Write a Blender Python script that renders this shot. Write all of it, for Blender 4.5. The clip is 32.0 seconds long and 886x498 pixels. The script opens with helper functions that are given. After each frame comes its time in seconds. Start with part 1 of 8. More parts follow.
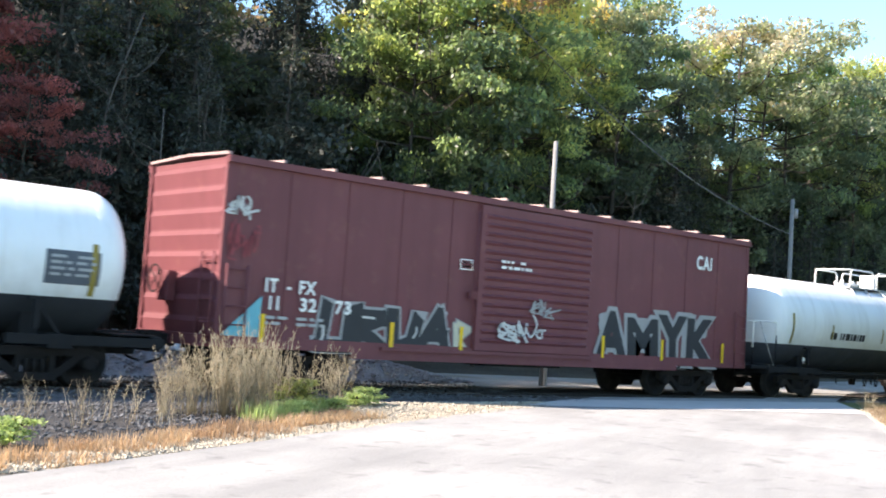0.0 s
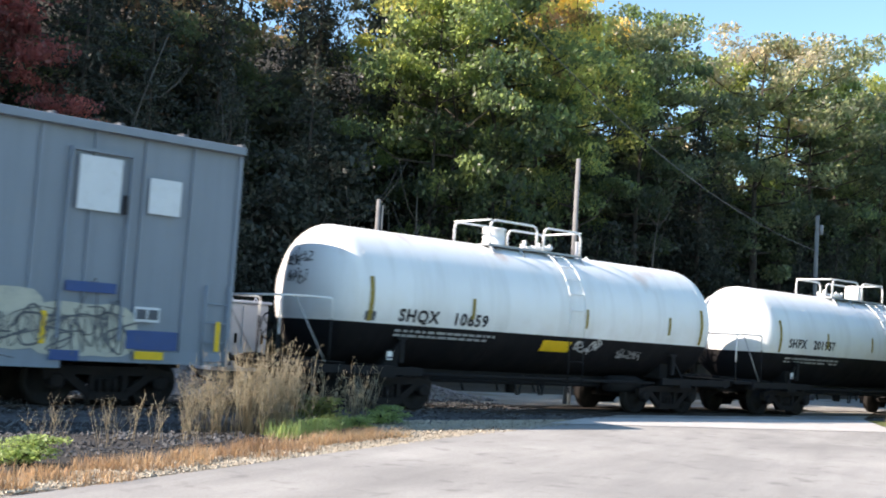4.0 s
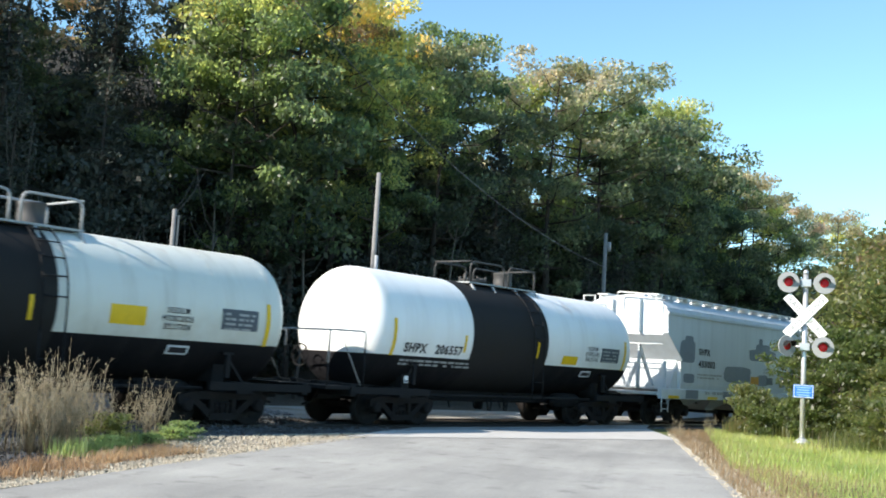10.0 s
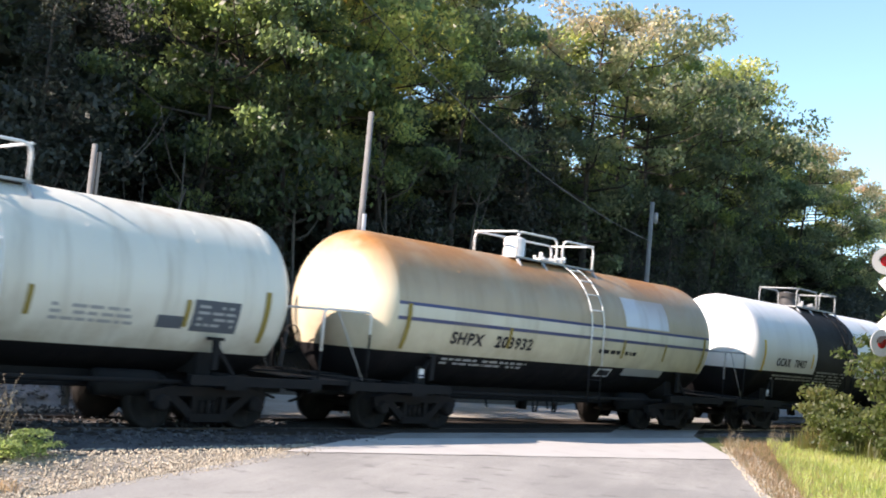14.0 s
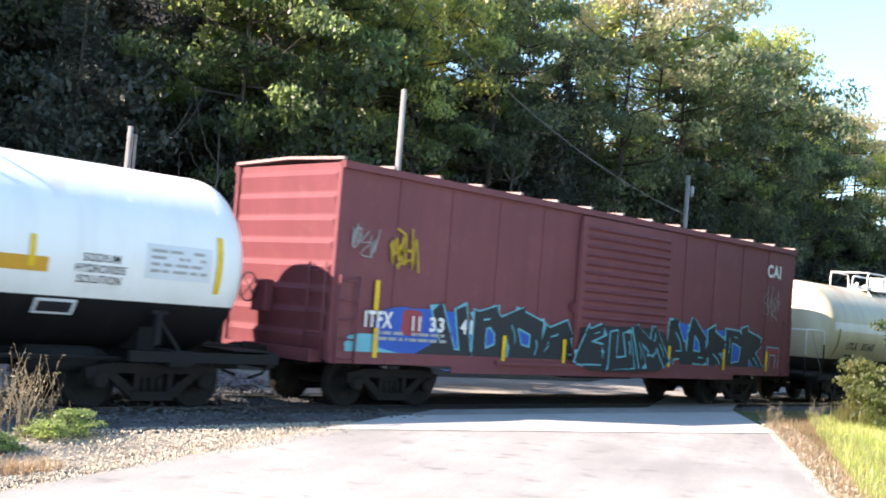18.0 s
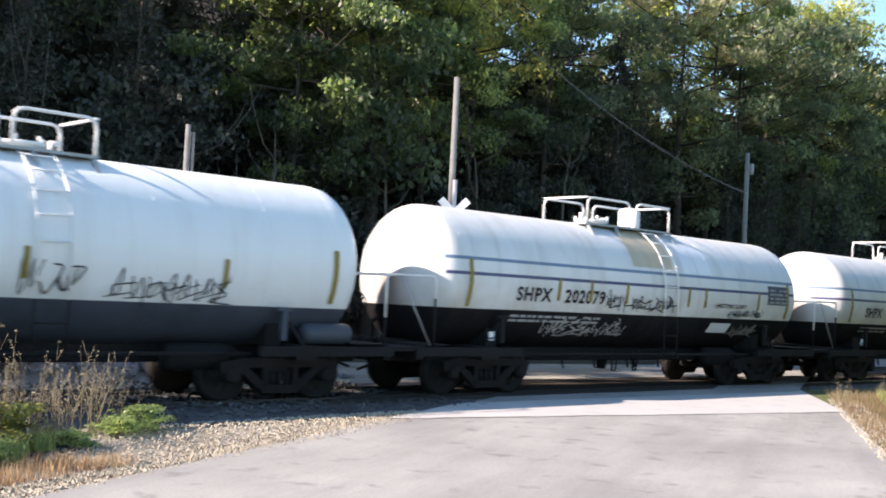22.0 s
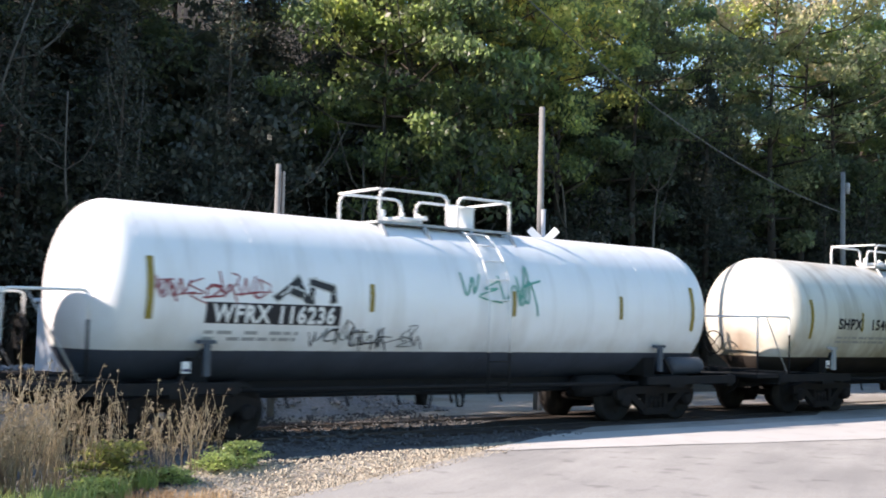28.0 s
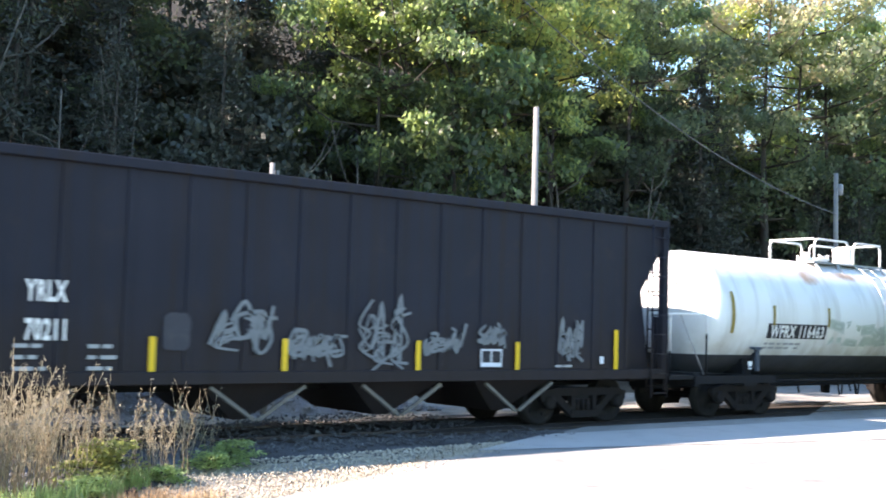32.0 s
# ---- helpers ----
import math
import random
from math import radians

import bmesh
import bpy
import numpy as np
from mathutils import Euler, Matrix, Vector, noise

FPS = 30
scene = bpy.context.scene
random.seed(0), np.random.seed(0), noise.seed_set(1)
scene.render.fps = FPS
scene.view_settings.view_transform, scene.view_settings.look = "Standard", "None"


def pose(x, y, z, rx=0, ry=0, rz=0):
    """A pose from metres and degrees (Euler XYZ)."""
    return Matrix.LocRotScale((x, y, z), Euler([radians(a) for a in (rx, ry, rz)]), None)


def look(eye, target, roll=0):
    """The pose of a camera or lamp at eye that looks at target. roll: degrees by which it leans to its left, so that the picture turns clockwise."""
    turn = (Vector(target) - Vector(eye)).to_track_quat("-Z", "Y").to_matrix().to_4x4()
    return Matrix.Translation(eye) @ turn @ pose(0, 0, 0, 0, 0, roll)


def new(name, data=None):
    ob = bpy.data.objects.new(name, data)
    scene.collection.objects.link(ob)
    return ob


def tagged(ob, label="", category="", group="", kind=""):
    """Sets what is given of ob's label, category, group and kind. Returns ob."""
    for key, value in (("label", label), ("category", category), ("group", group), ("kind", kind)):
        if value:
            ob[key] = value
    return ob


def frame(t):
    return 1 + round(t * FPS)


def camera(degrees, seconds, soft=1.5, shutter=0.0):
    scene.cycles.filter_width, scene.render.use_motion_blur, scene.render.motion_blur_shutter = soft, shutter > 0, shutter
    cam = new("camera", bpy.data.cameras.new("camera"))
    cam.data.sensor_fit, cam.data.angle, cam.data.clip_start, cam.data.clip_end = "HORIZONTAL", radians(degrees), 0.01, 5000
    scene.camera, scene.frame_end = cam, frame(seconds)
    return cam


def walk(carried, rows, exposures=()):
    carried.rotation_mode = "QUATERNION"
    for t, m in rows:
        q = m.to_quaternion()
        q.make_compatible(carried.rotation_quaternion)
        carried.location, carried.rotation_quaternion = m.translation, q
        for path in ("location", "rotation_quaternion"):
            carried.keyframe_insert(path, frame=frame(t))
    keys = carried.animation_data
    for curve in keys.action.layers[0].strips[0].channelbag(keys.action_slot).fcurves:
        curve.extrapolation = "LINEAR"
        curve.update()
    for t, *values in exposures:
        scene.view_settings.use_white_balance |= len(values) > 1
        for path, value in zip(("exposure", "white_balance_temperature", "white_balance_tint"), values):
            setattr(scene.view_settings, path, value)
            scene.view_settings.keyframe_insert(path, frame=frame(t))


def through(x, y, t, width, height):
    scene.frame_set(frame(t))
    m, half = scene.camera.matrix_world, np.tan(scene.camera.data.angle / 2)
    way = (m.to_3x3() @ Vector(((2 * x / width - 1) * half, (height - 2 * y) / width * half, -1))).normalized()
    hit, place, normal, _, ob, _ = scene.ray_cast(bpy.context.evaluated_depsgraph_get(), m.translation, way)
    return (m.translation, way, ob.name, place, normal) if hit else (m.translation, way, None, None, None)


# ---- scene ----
EXPOSURES = [(0, 1.67, 7250, 21.8), (1, 1.5, 7250, 21.8), (2, 1.26, 7300, 21.8), (4, 1.2, 7250, 21.8), (6.5, 1.22, 7300, 20.8), (7.2, 1.19, 7250, 19.8), (8, 1.13, 7100, 18), (8.8, 1.0, 6870, 14), (10.5, 0.96, 6850, 13), (11.5, 1.02, 6950, 17), (13, 1.1, 7250, 24.8), (15.5, 1.13, 7400, 25.8), (17.5, 1.75, 7400, 25.8),
             (18.5, 1.57, 7400, 25.8), (20, 1.13, 7350, 25.8), (26, 1.13, 7300, 25.8), (30.5, 1.11, 7250, 25.8), (31.2, 1.33, 7250, 25.8), (32, 2.08, 7250, 25.8)]
DEGREES = 43.29
ROWS = [
    (0.0, -5.388, -18.446, 1.424, -40.88, 3.86, -3.75),
    (0.5, -5.388, -18.446, 1.424, -40.70, 4.25, -4.30),
    (1.0, -5.388, -18.446, 1.424, -40.41, 4.47, -4.18),
    (1.5, -5.388, -18.446, 1.424, -40.11, 4.65, -3.96),
    (2.0, -5.388, -18.446, 1.424, -39.88, 4.69, -3.99),
    (2.5, -5.388, -18.446, 1.424, -39.73, 4.73, -3.64),
    (3.0, -5.388, -18.446, 1.424, -39.66, 4.73, -3.59),
    (3.5, -5.388, -18.446, 1.424, -39.68, 4.73, -3.58),
    (4.0, -5.388, -18.446, 1.424, -39.69, 4.70, -3.63),
    (4.5, -5.388, -18.446, 1.424, -39.70, 4.66, -3.46),
    (6.5, -5.388, -18.446, 1.424, -39.87, 4.48, -3.46),
    (7.0, -5.388, -18.446, 1.424, -40.66, 4.39, -3.65),
    (7.5, -5.388, -18.446, 1.424, -45.19, 4.69, -3.32),
    (8.0, -5.388, -18.446, 1.424, -48.37, 4.76, -3.18),
    (8.5, -5.388, -18.446, 1.424, -51.28, 5.51, -2.87),
    (9.0, -5.388, -18.446, 1.424, -51.02, 5.84, -2.57),
    (9.5, -5.388, -18.446, 1.424, -49.88, 5.98, -3.08),
    (10.0, -5.388, -18.446, 1.424, -49.99, 6.00, -3.40),
    (10.5, -5.388, -18.446, 1.424, -50.25, 5.96, -3.74),
    (11.0, -4.344, -17.809, 1.493, -49.68, 5.99, -4.30),
    (11.5, -2.996, -16.988, 1.582, -49.00, 5.94, -4.85),
    (12.0, -1.874, -16.305, 1.656, -48.30, 5.83, -5.16),
    (12.5, -0.821, -15.663, 1.726, -47.65, 5.44, -5.37),
    (13.0, -0.369, -15.388, 1.755, -47.45, 5.13, -5.50),
    (13.5, -0.369, -15.388, 1.755, -47.72, 4.82, -5.39),
    (14.0, -0.369, -15.388, 1.755, -47.80, 4.57, -5.22),
    (14.5, -0.369, -15.388, 1.755, -47.65, 4.36, -5.10),
    (15.0, -0.369, -15.388, 1.755, -47.47, 4.16, -5.02),
    (15.5, -0.369, -15.388, 1.755, -47.16, 3.94, -4.81),
    (17.5, -0.369, -15.388, 1.755, -46.05, 3.34, -4.16),
    (18.0, -0.369, -15.388, 1.755, -45.95, 3.23, -4.55),
    (18.5, -0.369, -15.388, 1.755, -45.57, 3.15, -4.14),
    (19.0, -0.369, -15.388, 1.755, -45.30, 3.03, -4.07),
    (19.5, -0.369, -15.388, 1.755, -44.93, 2.84, -3.82),
    (20.0, -0.369, -15.388, 1.755, -44.57, 2.68, -3.60),
    (20.5, -0.369, -15.388, 1.755, -44.24, 2.54, -3.24),
    (21.0, -0.369, -15.388, 1.755, -43.95, 2.41, -3.13),
    (21.5, -0.369, -15.388, 1.755, -43.54, 2.36, -3.00),
    (22.0, -0.369, -15.388, 1.755, -42.87, 2.40, -2.85),
    (22.5, -0.369, -15.388, 1.755, -42.10, 2.57, -2.71),
    (23.0, -0.369, -15.388, 1.755, -41.44, 2.73, -2.56),
    (23.5, -0.369, -15.388, 1.755, -40.89, 2.81, -2.57),
    (24.0, -0.369, -15.388, 1.755, -40.41, 2.86, -2.25),
    (24.5, -0.369, -15.388, 1.755, -40.00, 2.89, -2.10),
    (25.0, -0.369, -15.388, 1.755, -39.65, 3.05, -1.98),
    (25.5, -0.369, -15.388, 1.755, -39.35, 3.18, -1.77),
    (26.0, -0.369, -15.388, 1.755, -39.15, 3.26, -1.67),
    (26.5, -0.369, -15.388, 1.755, -38.93, 3.37, -1.45),
    (28.5, -0.369, -15.388, 1.755, -38.09, 3.94, -1.42),
    (29.0, -0.369, -15.388, 1.755, -38.09, 3.99, -1.39),
    (29.5, -0.369, -15.388, 1.755, -38.16, 4.01, -1.50),
    (30.0, -0.369, -15.388, 1.755, -38.25, 3.97, -1.47),
    (30.5, -0.369, -15.388, 1.755, -38.35, 3.94, -1.43),
    (31.0, -0.369, -15.388, 1.755, -38.43, 3.91, -1.40),
    (31.5, -0.369, -15.388, 1.755, -38.50, 3.85, -1.50),
    (32.0, -0.369, -15.388, 1.755, -38.52, 3.82, -1.60),
]
cam = camera(DEGREES, 32.0, soft=1.8, shutter=0.2)
walk(cam, [(t, pose(x, y, z, 90 + pitch, roll, yaw)) for t, x, y, z, yaw, pitch, roll in ROWS],
     exposures=EXPOSURES)

# ---- world and sun: the light travels to +x and -y ----
SUN_DIR = Vector((1.6, -0.66, -1.0)).normalized()
world = bpy.data.worlds.new("sky")
scene.world = world
world.use_nodes = True
wn = world.node_tree
sky = wn.nodes.new("ShaderNodeTexSky")
sky.sky_type = 'NISHITA'
sky.sun_disc = False
sky.sun_elevation = math.asin(-SUN_DIR.z)
sky.sun_rotation = math.atan2(-SUN_DIR.x, -SUN_DIR.y)
sky.air_density, sky.dust_density, sky.ozone_density = 0.8, 0.0, 2.3
tone = wn.nodes.new("ShaderNodeMix")
tone.data_type, tone.blend_type = 'RGBA', 'MULTIPLY'
tone.inputs[0].default_value = 1.0
tone.inputs[7].default_value = (0.83, 1.055, 0.99, 1)
wn.links.new(sky.outputs[0], tone.inputs[6])
wn.links.new(tone.outputs[2], wn.nodes["Background"].inputs[0])
wn.nodes["Background"].inputs[1].default_value = 0.15
sun = new("sun", bpy.data.lights.new("sun", 'SUN'))
sun.data.energy, sun.data.angle, sun.data.color = 5.0, radians(0.5), (1.0, 0.965, 0.88)
sun.matrix_world = look((0, 0, 60), Vector((0, 0, 60)) + SUN_DIR)


# ---- materials ----
class Graph:
    """A node material under construction."""

    def __init__(self, name, rough=0.6, metal=0.0):
        self.m = bpy.data.materials.new(name)
        self.m.use_nodes = True
        self.t = self.m.node_tree
        self.b = self.t.nodes["Principled BSDF"]
        self.b.inputs["Roughness"].default_value = rough
        self.b.inputs["Metallic"].default_value = metal
        self.b.inputs["Specular IOR Level"].default_value = 0.3
        self.coord = self.t.nodes.new("ShaderNodeTexCoord")
        self.ob = self.coord.outputs["Object"]
        self._xyz = None

    def plug(self, sock, v):
        if isinstance(v, bpy.types.NodeSocket):
            self.t.links.new(v, sock)
        elif isinstance(v, (tuple, list)) and len(v) == 3 and sock.type == 'RGBA':
            sock.default_value = (*v, 1)
        else:
            sock.default_value = v

    def math(self, op, a, b=0.0, c=0.0):
        n = self.t.nodes.new("ShaderNodeMath")
        n.operation = op
        for s, v in zip(n.inputs, (a, b, c)):
            self.plug(s, v)
        return n.outputs[0]

    def mix(self, f, a, b):
        n = self.t.nodes.new("ShaderNodeMix")
        n.data_type = 'RGBA'
        self.plug(n.inputs[0], f)
        self.plug(n.inputs[6], a)
        self.plug(n.inputs[7], b)
        return n.outputs[2]

    def noise(self, scale, detail=4.0, vec=None, stretch=None, rough=0.55, turn=0.0):
        v = vec or self.ob
        if stretch:
            mp = self.t.nodes.new("ShaderNodeMapping")
            self.t.links.new(v, mp.inputs[0])
            mp.inputs["Scale"].default_value = stretch
            if turn:
                # stretched along a line turned in the plane
                mp.vector_type = 'TEXTURE'
                mp.inputs["Rotation"].default_value = (0, 0, turn)
                mp.inputs["Scale"].default_value = [1 / v for v in stretch]
            v = mp.outputs[0]
        n = self.t.nodes.new("ShaderNodeTexNoise")
        self.t.links.new(v, n.inputs["Vector"])
        n.inputs["Scale"].default_value = scale
        n.inputs["Detail"].default_value = detail
        n.inputs["Roughness"].default_value = rough
        return n.outputs[0]

    def ramp(self, f, lo, hi):
        n = self.t.nodes.new("ShaderNodeMapRange")
        self.plug(n.inputs[0], f)
        n.inputs[1].default_value, n.inputs[2].default_value = lo, hi
        return n.outputs[0]

    def xyz(self):
        if self._xyz is None:
            n = self.t.nodes.new("ShaderNodeSeparateXYZ")
            self.t.links.new(self.ob, n.inputs[0])
            self._xyz = n.outputs
        return self._xyz

    def inside(self, v, lo, hi, soft=0.01):
        """1 where v lies between lo and hi."""
        return self.math('MULTIPLY', self.ramp(v, lo - soft, lo + soft), self.ramp(v, hi + soft, hi - soft))

    def bump(self, h, strength=0.3, dist=0.02):
        n = self.t.nodes.new("ShaderNodeBump")
        n.inputs["Strength"].default_value, n.inputs["Distance"].default_value = strength, dist
        self.t.links.new(h, n.inputs["Height"])
        self.t.links.new(n.outputs[0], self.b.inputs["Normal"])

    def color(self, c):
        self.plug(self.b.inputs["Base Color"], c)
        return self.m


def shade(c, k):
    return tuple(min(1.0, v * k) for v in c)


def plain(name, c, rough=0.6, metal=0.0, vary=0.25, scale=2.5, grain=30.0, bump=0.15, dirt=(0.12, 0.10, 0.08), dirty=0.2):
    """A surface of one paint with blotches, fine grain and some dirt."""
    g = Graph(name, rough, metal)
    base = g.mix(g.noise(scale, 5), shade(c, 1 - vary), shade(c, 1 + vary))
    base = g.mix(g.math('MULTIPLY', g.ramp(g.noise(grain, 3), 0.35, 0.75), vary * 0.6), base, shade(c, 0.6))
    base = g.mix(g.math('MULTIPLY', g.ramp(g.noise(scale * 2.3, 6), 0.52, 0.75), dirty), base, dirt)
    if bump:
        g.bump(g.noise(grain, 4), bump, 0.01)
    return g.color(base)


BLACK = plain("black_steel", (0.011, 0.011, 0.012), 0.85, 0.0, 0.4, dirt=(0.03, 0.022, 0.016), dirty=0.35)
RUSTY = plain("rusty_cast_steel", (0.014, 0.0115, 0.011), 0.9, 0.0, 0.4, dirt=(0.035, 0.022, 0.016), dirty=0.4)
WHEEL = plain("worn_wheel_steel", (0.014, 0.012, 0.011), 0.75, 0.1, 0.3)
SLATE = plain("slate_reservoir_paint", (0.05, 0.065, 0.085), 0.5, 0.0, 0.2)
WHITE = plain("white_railing_paint", (0.75, 0.76, 0.75), 0.5, 0.0, 0.06, dirt=(0.35, 0.22, 0.12), dirty=0.12)
DARKRAIL = plain("dark_railing_paint", (0.06, 0.06, 0.06), 0.6, 0.0, 0.3)
GREYRAIL = plain("grey_railing_paint", (0.33, 0.35, 0.36), 0.6, 0.0, 0.1)
YELLOW = plain("yellow_reflective_tape", (0.75, 0.47, 0.015), 0.45, 0.0, 0.12, dirt=(0.2, 0.14, 0.03), dirty=0.2)
OLIVE = plain("dulled_yellow_tape", (0.27, 0.20, 0.04), 0.5, 0.0, 0.15, dirt=(0.1, 0.09, 0.03), dirty=0.3)
LETTER_BLACK = plain("black_lettering", (0.02, 0.02, 0.025), 0.6, 0.0, 0.2, bump=0, dirty=0.0)
LETTER_WHITE = plain("white_lettering", (0.72, 0.72, 0.7), 0.6, 0.0, 0.08, bump=0, dirty=0.05)
LETTER_GREY = plain("grey_data_lettering", (0.33, 0.34, 0.34), 0.6, 0.0, 0.1, bump=0, dirty=0.0)
LETTER_BLUE = plain("navy_lettering", (0.012, 0.014, 0.06), 0.6, 0.0, 0.1, bump=0, dirty=0.0)
PLACARD = plain("dark_grey_placard", (0.085, 0.10, 0.12), 0.6, 0.0, 0.2, dirty=0.1)
PLACARD_W = plain("white_placard", (0.62, 0.66, 0.7), 0.6, 0.0, 0.1, dirty=0.1)
ORANGE = plain("orange_placard", (0.62, 0.3, 0.03), 0.6, 0.0, 0.1)
BLUE = plain("blue_panel_paint", (0.028, 0.075, 0.22), 0.5, 0.0, 0.15)
GREYPATCH = plain("grey_repaint_patch", (0.21, 0.235, 0.27), 0.65, 0.0, 0.1, scale=6)
PAINT_DARK = plain("dark_spray_paint", (0.025, 0.028, 0.032), 0.6, 0.0, 0.3, bump=0, dirty=0)
PAINT_PALE = plain("pale_spray_paint", (0.5, 0.5, 0.48), 0.6, 0.0, 0.1, bump=0, dirty=0)
PAINT_TEAL = plain("teal_spray_paint", (0.11, 0.42, 0.5), 0.6, 0.0, 0.2, bump=0, dirty=0)
PAINT_BLUE = plain("blue_spray_paint", (0.02, 0.10, 0.42), 0.6, 0.0, 0.3, bump=0, dirty=0)
PAINT_RED = plain("red_spray_paint", (0.3, 0.05, 0.06), 0.6, 0.0, 0.2, bump=0, dirty=0)
PAINT_GREEN = plain("green_spray_paint", (0.08, 0.33, 0.26), 0.6, 0.0, 0.2, bump=0, dirty=0)
PAINT_SILVER = plain("silver_spray_paint", (0.29, 0.29, 0.29), 0.5, 0.0, 0.2, bump=0, dirty=0)
PAINT_CREAM = plain("cream_spray_paint", (0.52, 0.5, 0.38), 0.6, 0.0, 0.2, bump=0, dirty=0)
PAINT_GOLD = plain("gold_spray_paint", (0.42, 0.27, 0.02), 0.6, 0.0, 0.2, bump=0, dirty=0)

RUST = (0.27, 0.10, 0.028)


def tank_paint(name, upper, lower, zb, bands=(), stripes=(), patches=(), rust=0.1, grime=0.25, head=None, spots=()):
    """Tank paint in the car's own space: upper over lower colour, dark bands, stripes, patches, rust from above, streaks."""
    g = Graph(name, 0.42)
    g.b.inputs["Specular IOR Level"].default_value = 0.45
    x, y, z = g.xyz()
    up = g.mix(g.noise(1.1, 5), shade(upper, 0.93), shade(upper, 1.05))
    for z0, z1, x0, x1, c in stripes:
        up = g.mix(g.math('MULTIPLY', g.inside(z, z0, z1, 0.004), g.inside(x, x0, x1, 0.01)), up, c)
    for x0, x1, z0, z1, c in patches:
        up = g.mix(g.math('MULTIPLY', g.inside(x, x0, x1, 0.015), g.inside(z, z0, z1, 0.015)), up, c)
    streak = g.ramp(g.noise(1.0, 6, stretch=(2.6, 1.0, 0.22)), 0.5, 0.78)
    up = g.mix(g.math('MULTIPLY', streak, grime), up, (0.20, 0.15, 0.085))
    for x0, z0, rx, rz in spots:
        dx = g.math('MULTIPLY', g.math('SUBTRACT', x, x0), 1 / rx)
        dz = g.math('MULTIPLY', g.math('SUBTRACT', z, z0), 1 / rz)
        d = g.math('ADD', g.math('ADD', g.math('MULTIPLY', dx, dx), g.math('MULTIPLY', dz, dz)), g.math('MULTIPLY', g.noise(3.5, 6), 2.0))
        up = g.mix(g.math('MULTIPLY', g.ramp(d, 2.0, 1.1), 0.8), up, g.mix(g.noise(7, 4), (0.24, 0.095, 0.03), (0.5, 0.26, 0.10)))
    low = g.ramp(z, zb + 0.85, zb - 0.1)
    up = g.mix(g.math('MULTIPLY', g.math('MULTIPLY', low, g.ramp(g.noise(2.2, 6), 0.3, 0.75)), min(1.0, grime * 1.6)), up, (0.28, 0.215, 0.12))
    if rust:
        top = g.math('MULTIPLY', g.ramp(z, 2.5, 3.4), g.ramp(g.noise(0.55, 6), 0.62 - rust * 0.5, 0.75 - rust * 0.35))
        up = g.mix(top, up, g.mix(g.noise(5, 5), RUST, (0.48, 0.25, 0.09)))
    lo = g.mix(g.noise(2.0, 6), shade(lower, 0.7), shade(lower, 1.5))
    lo = g.mix(g.math('MULTIPLY', streak, 0.18), lo, (0.06, 0.05, 0.045))
    if head:
        # brown stain running down the middle of the head above the coupler
        spot = g.math('MULTIPLY', g.math('MULTIPLY', g.inside(y, -0.3, 0.3, 0.28), g.ramp(x, -4.9, -5.4)), g.inside(z, zb - 0.2, zb + 0.62, 0.16))
        up = g.mix(g.math('MULTIPLY', spot, head), up, g.mix(g.noise(4, 4), (0.10, 0.055, 0.03), (0.2, 0.12, 0.07)))
    edge = g.math('ADD', z, g.math('MULTIPLY', g.math('SUBTRACT', g.noise(14, 3), 0.5), 0.012))
    col = g.mix(g.ramp(edge, zb - 0.006, zb + 0.006), lo, up)
    # dark paint is matt, light paint keeps some gloss
    gloss = g.ramp(edge, zb - 0.006, zb + 0.006) if max(lower) < 0.1 else g.math('ADD', 1.0, 0.0)
    for x0, x1, c in bands:
        wob = g.math('ADD', x, g.math('MULTIPLY', g.math('SUBTRACT', g.noise(5, 3), 0.5), 0.03))
        col = g.mix(g.inside(wob, x0, x1, 0.012), col, g.mix(g.noise(3, 5), shade(c, 0.75), shade(c, 1.4)))
        if max(c) < 0.1:
            gloss = g.math('MULTIPLY', gloss, g.math('SUBTRACT', 1.0, g.inside(wob, x0, x1, 0.012)))
    g.bump(g.noise(9, 4), 0.06, 0.02)
    g.plug(g.b.inputs["Roughness"], g.math('ADD', g.math('MULTIPLY_ADD', g.noise(3, 4), 0.35, 0.26), g.math('MULTIPLY_ADD', gloss, -0.25, 0.25)))
    g.plug(g.b.inputs["Specular IOR Level"], g.math('MULTIPLY_ADD', gloss, 0.33, 0.12))
    return g.color(col)


def car_paint(name, c, fade=0.22, rust=0.12, wear=(0.3, 0.16, 0.1), dust=None):
    g = Graph(name, 0.62)
    g.b.inputs["Specular IOR Level"].default_value = 0.3 if max(c) > 0.06 else 0.1
    x, y, z = g.xyz()
    base = g.mix(g.noise(0.8, 5), shade(c, 1 - fade), shade(c, 1 + fade))
    streak = g.ramp(g.noise(1.0, 6, stretch=(4.0, 4.0, 0.25)), 0.45, 0.8)
    base = g.mix(g.math('MULTIPLY', streak, 0.35), base, shade(c, 0.62))
    base = g.mix(g.math('MULTIPLY', g.ramp(g.noise(3.1, 7), 0.58, 0.72), rust), base, wear)
    base = g.mix(g.math('MULTIPLY', g.ramp(g.noise(38, 2), 0.55, 0.8), 0.2), base, shade(c, 0.7))
    if dust:
        # dust thrown up by the wheels, and streaks run down from the top
        thrown = g.math('MULTIPLY', g.ramp(g.math('MULTIPLY_ADD', g.noise(1.3, 6), 1.2, z), 2.7, 1.5), 0.75)
        runs = g.math('MULTIPLY', g.ramp(g.noise(1.0, 5, stretch=(7.0, 1.0, 0.18)), 0.5, 0.7), 0.6)
        base = g.mix(thrown, base, dust)
        base = g.mix(runs, base, shade(dust, 0.8))
    g.bump(g.noise(6, 4), 0.08, 0.03)
    return g.color(base)


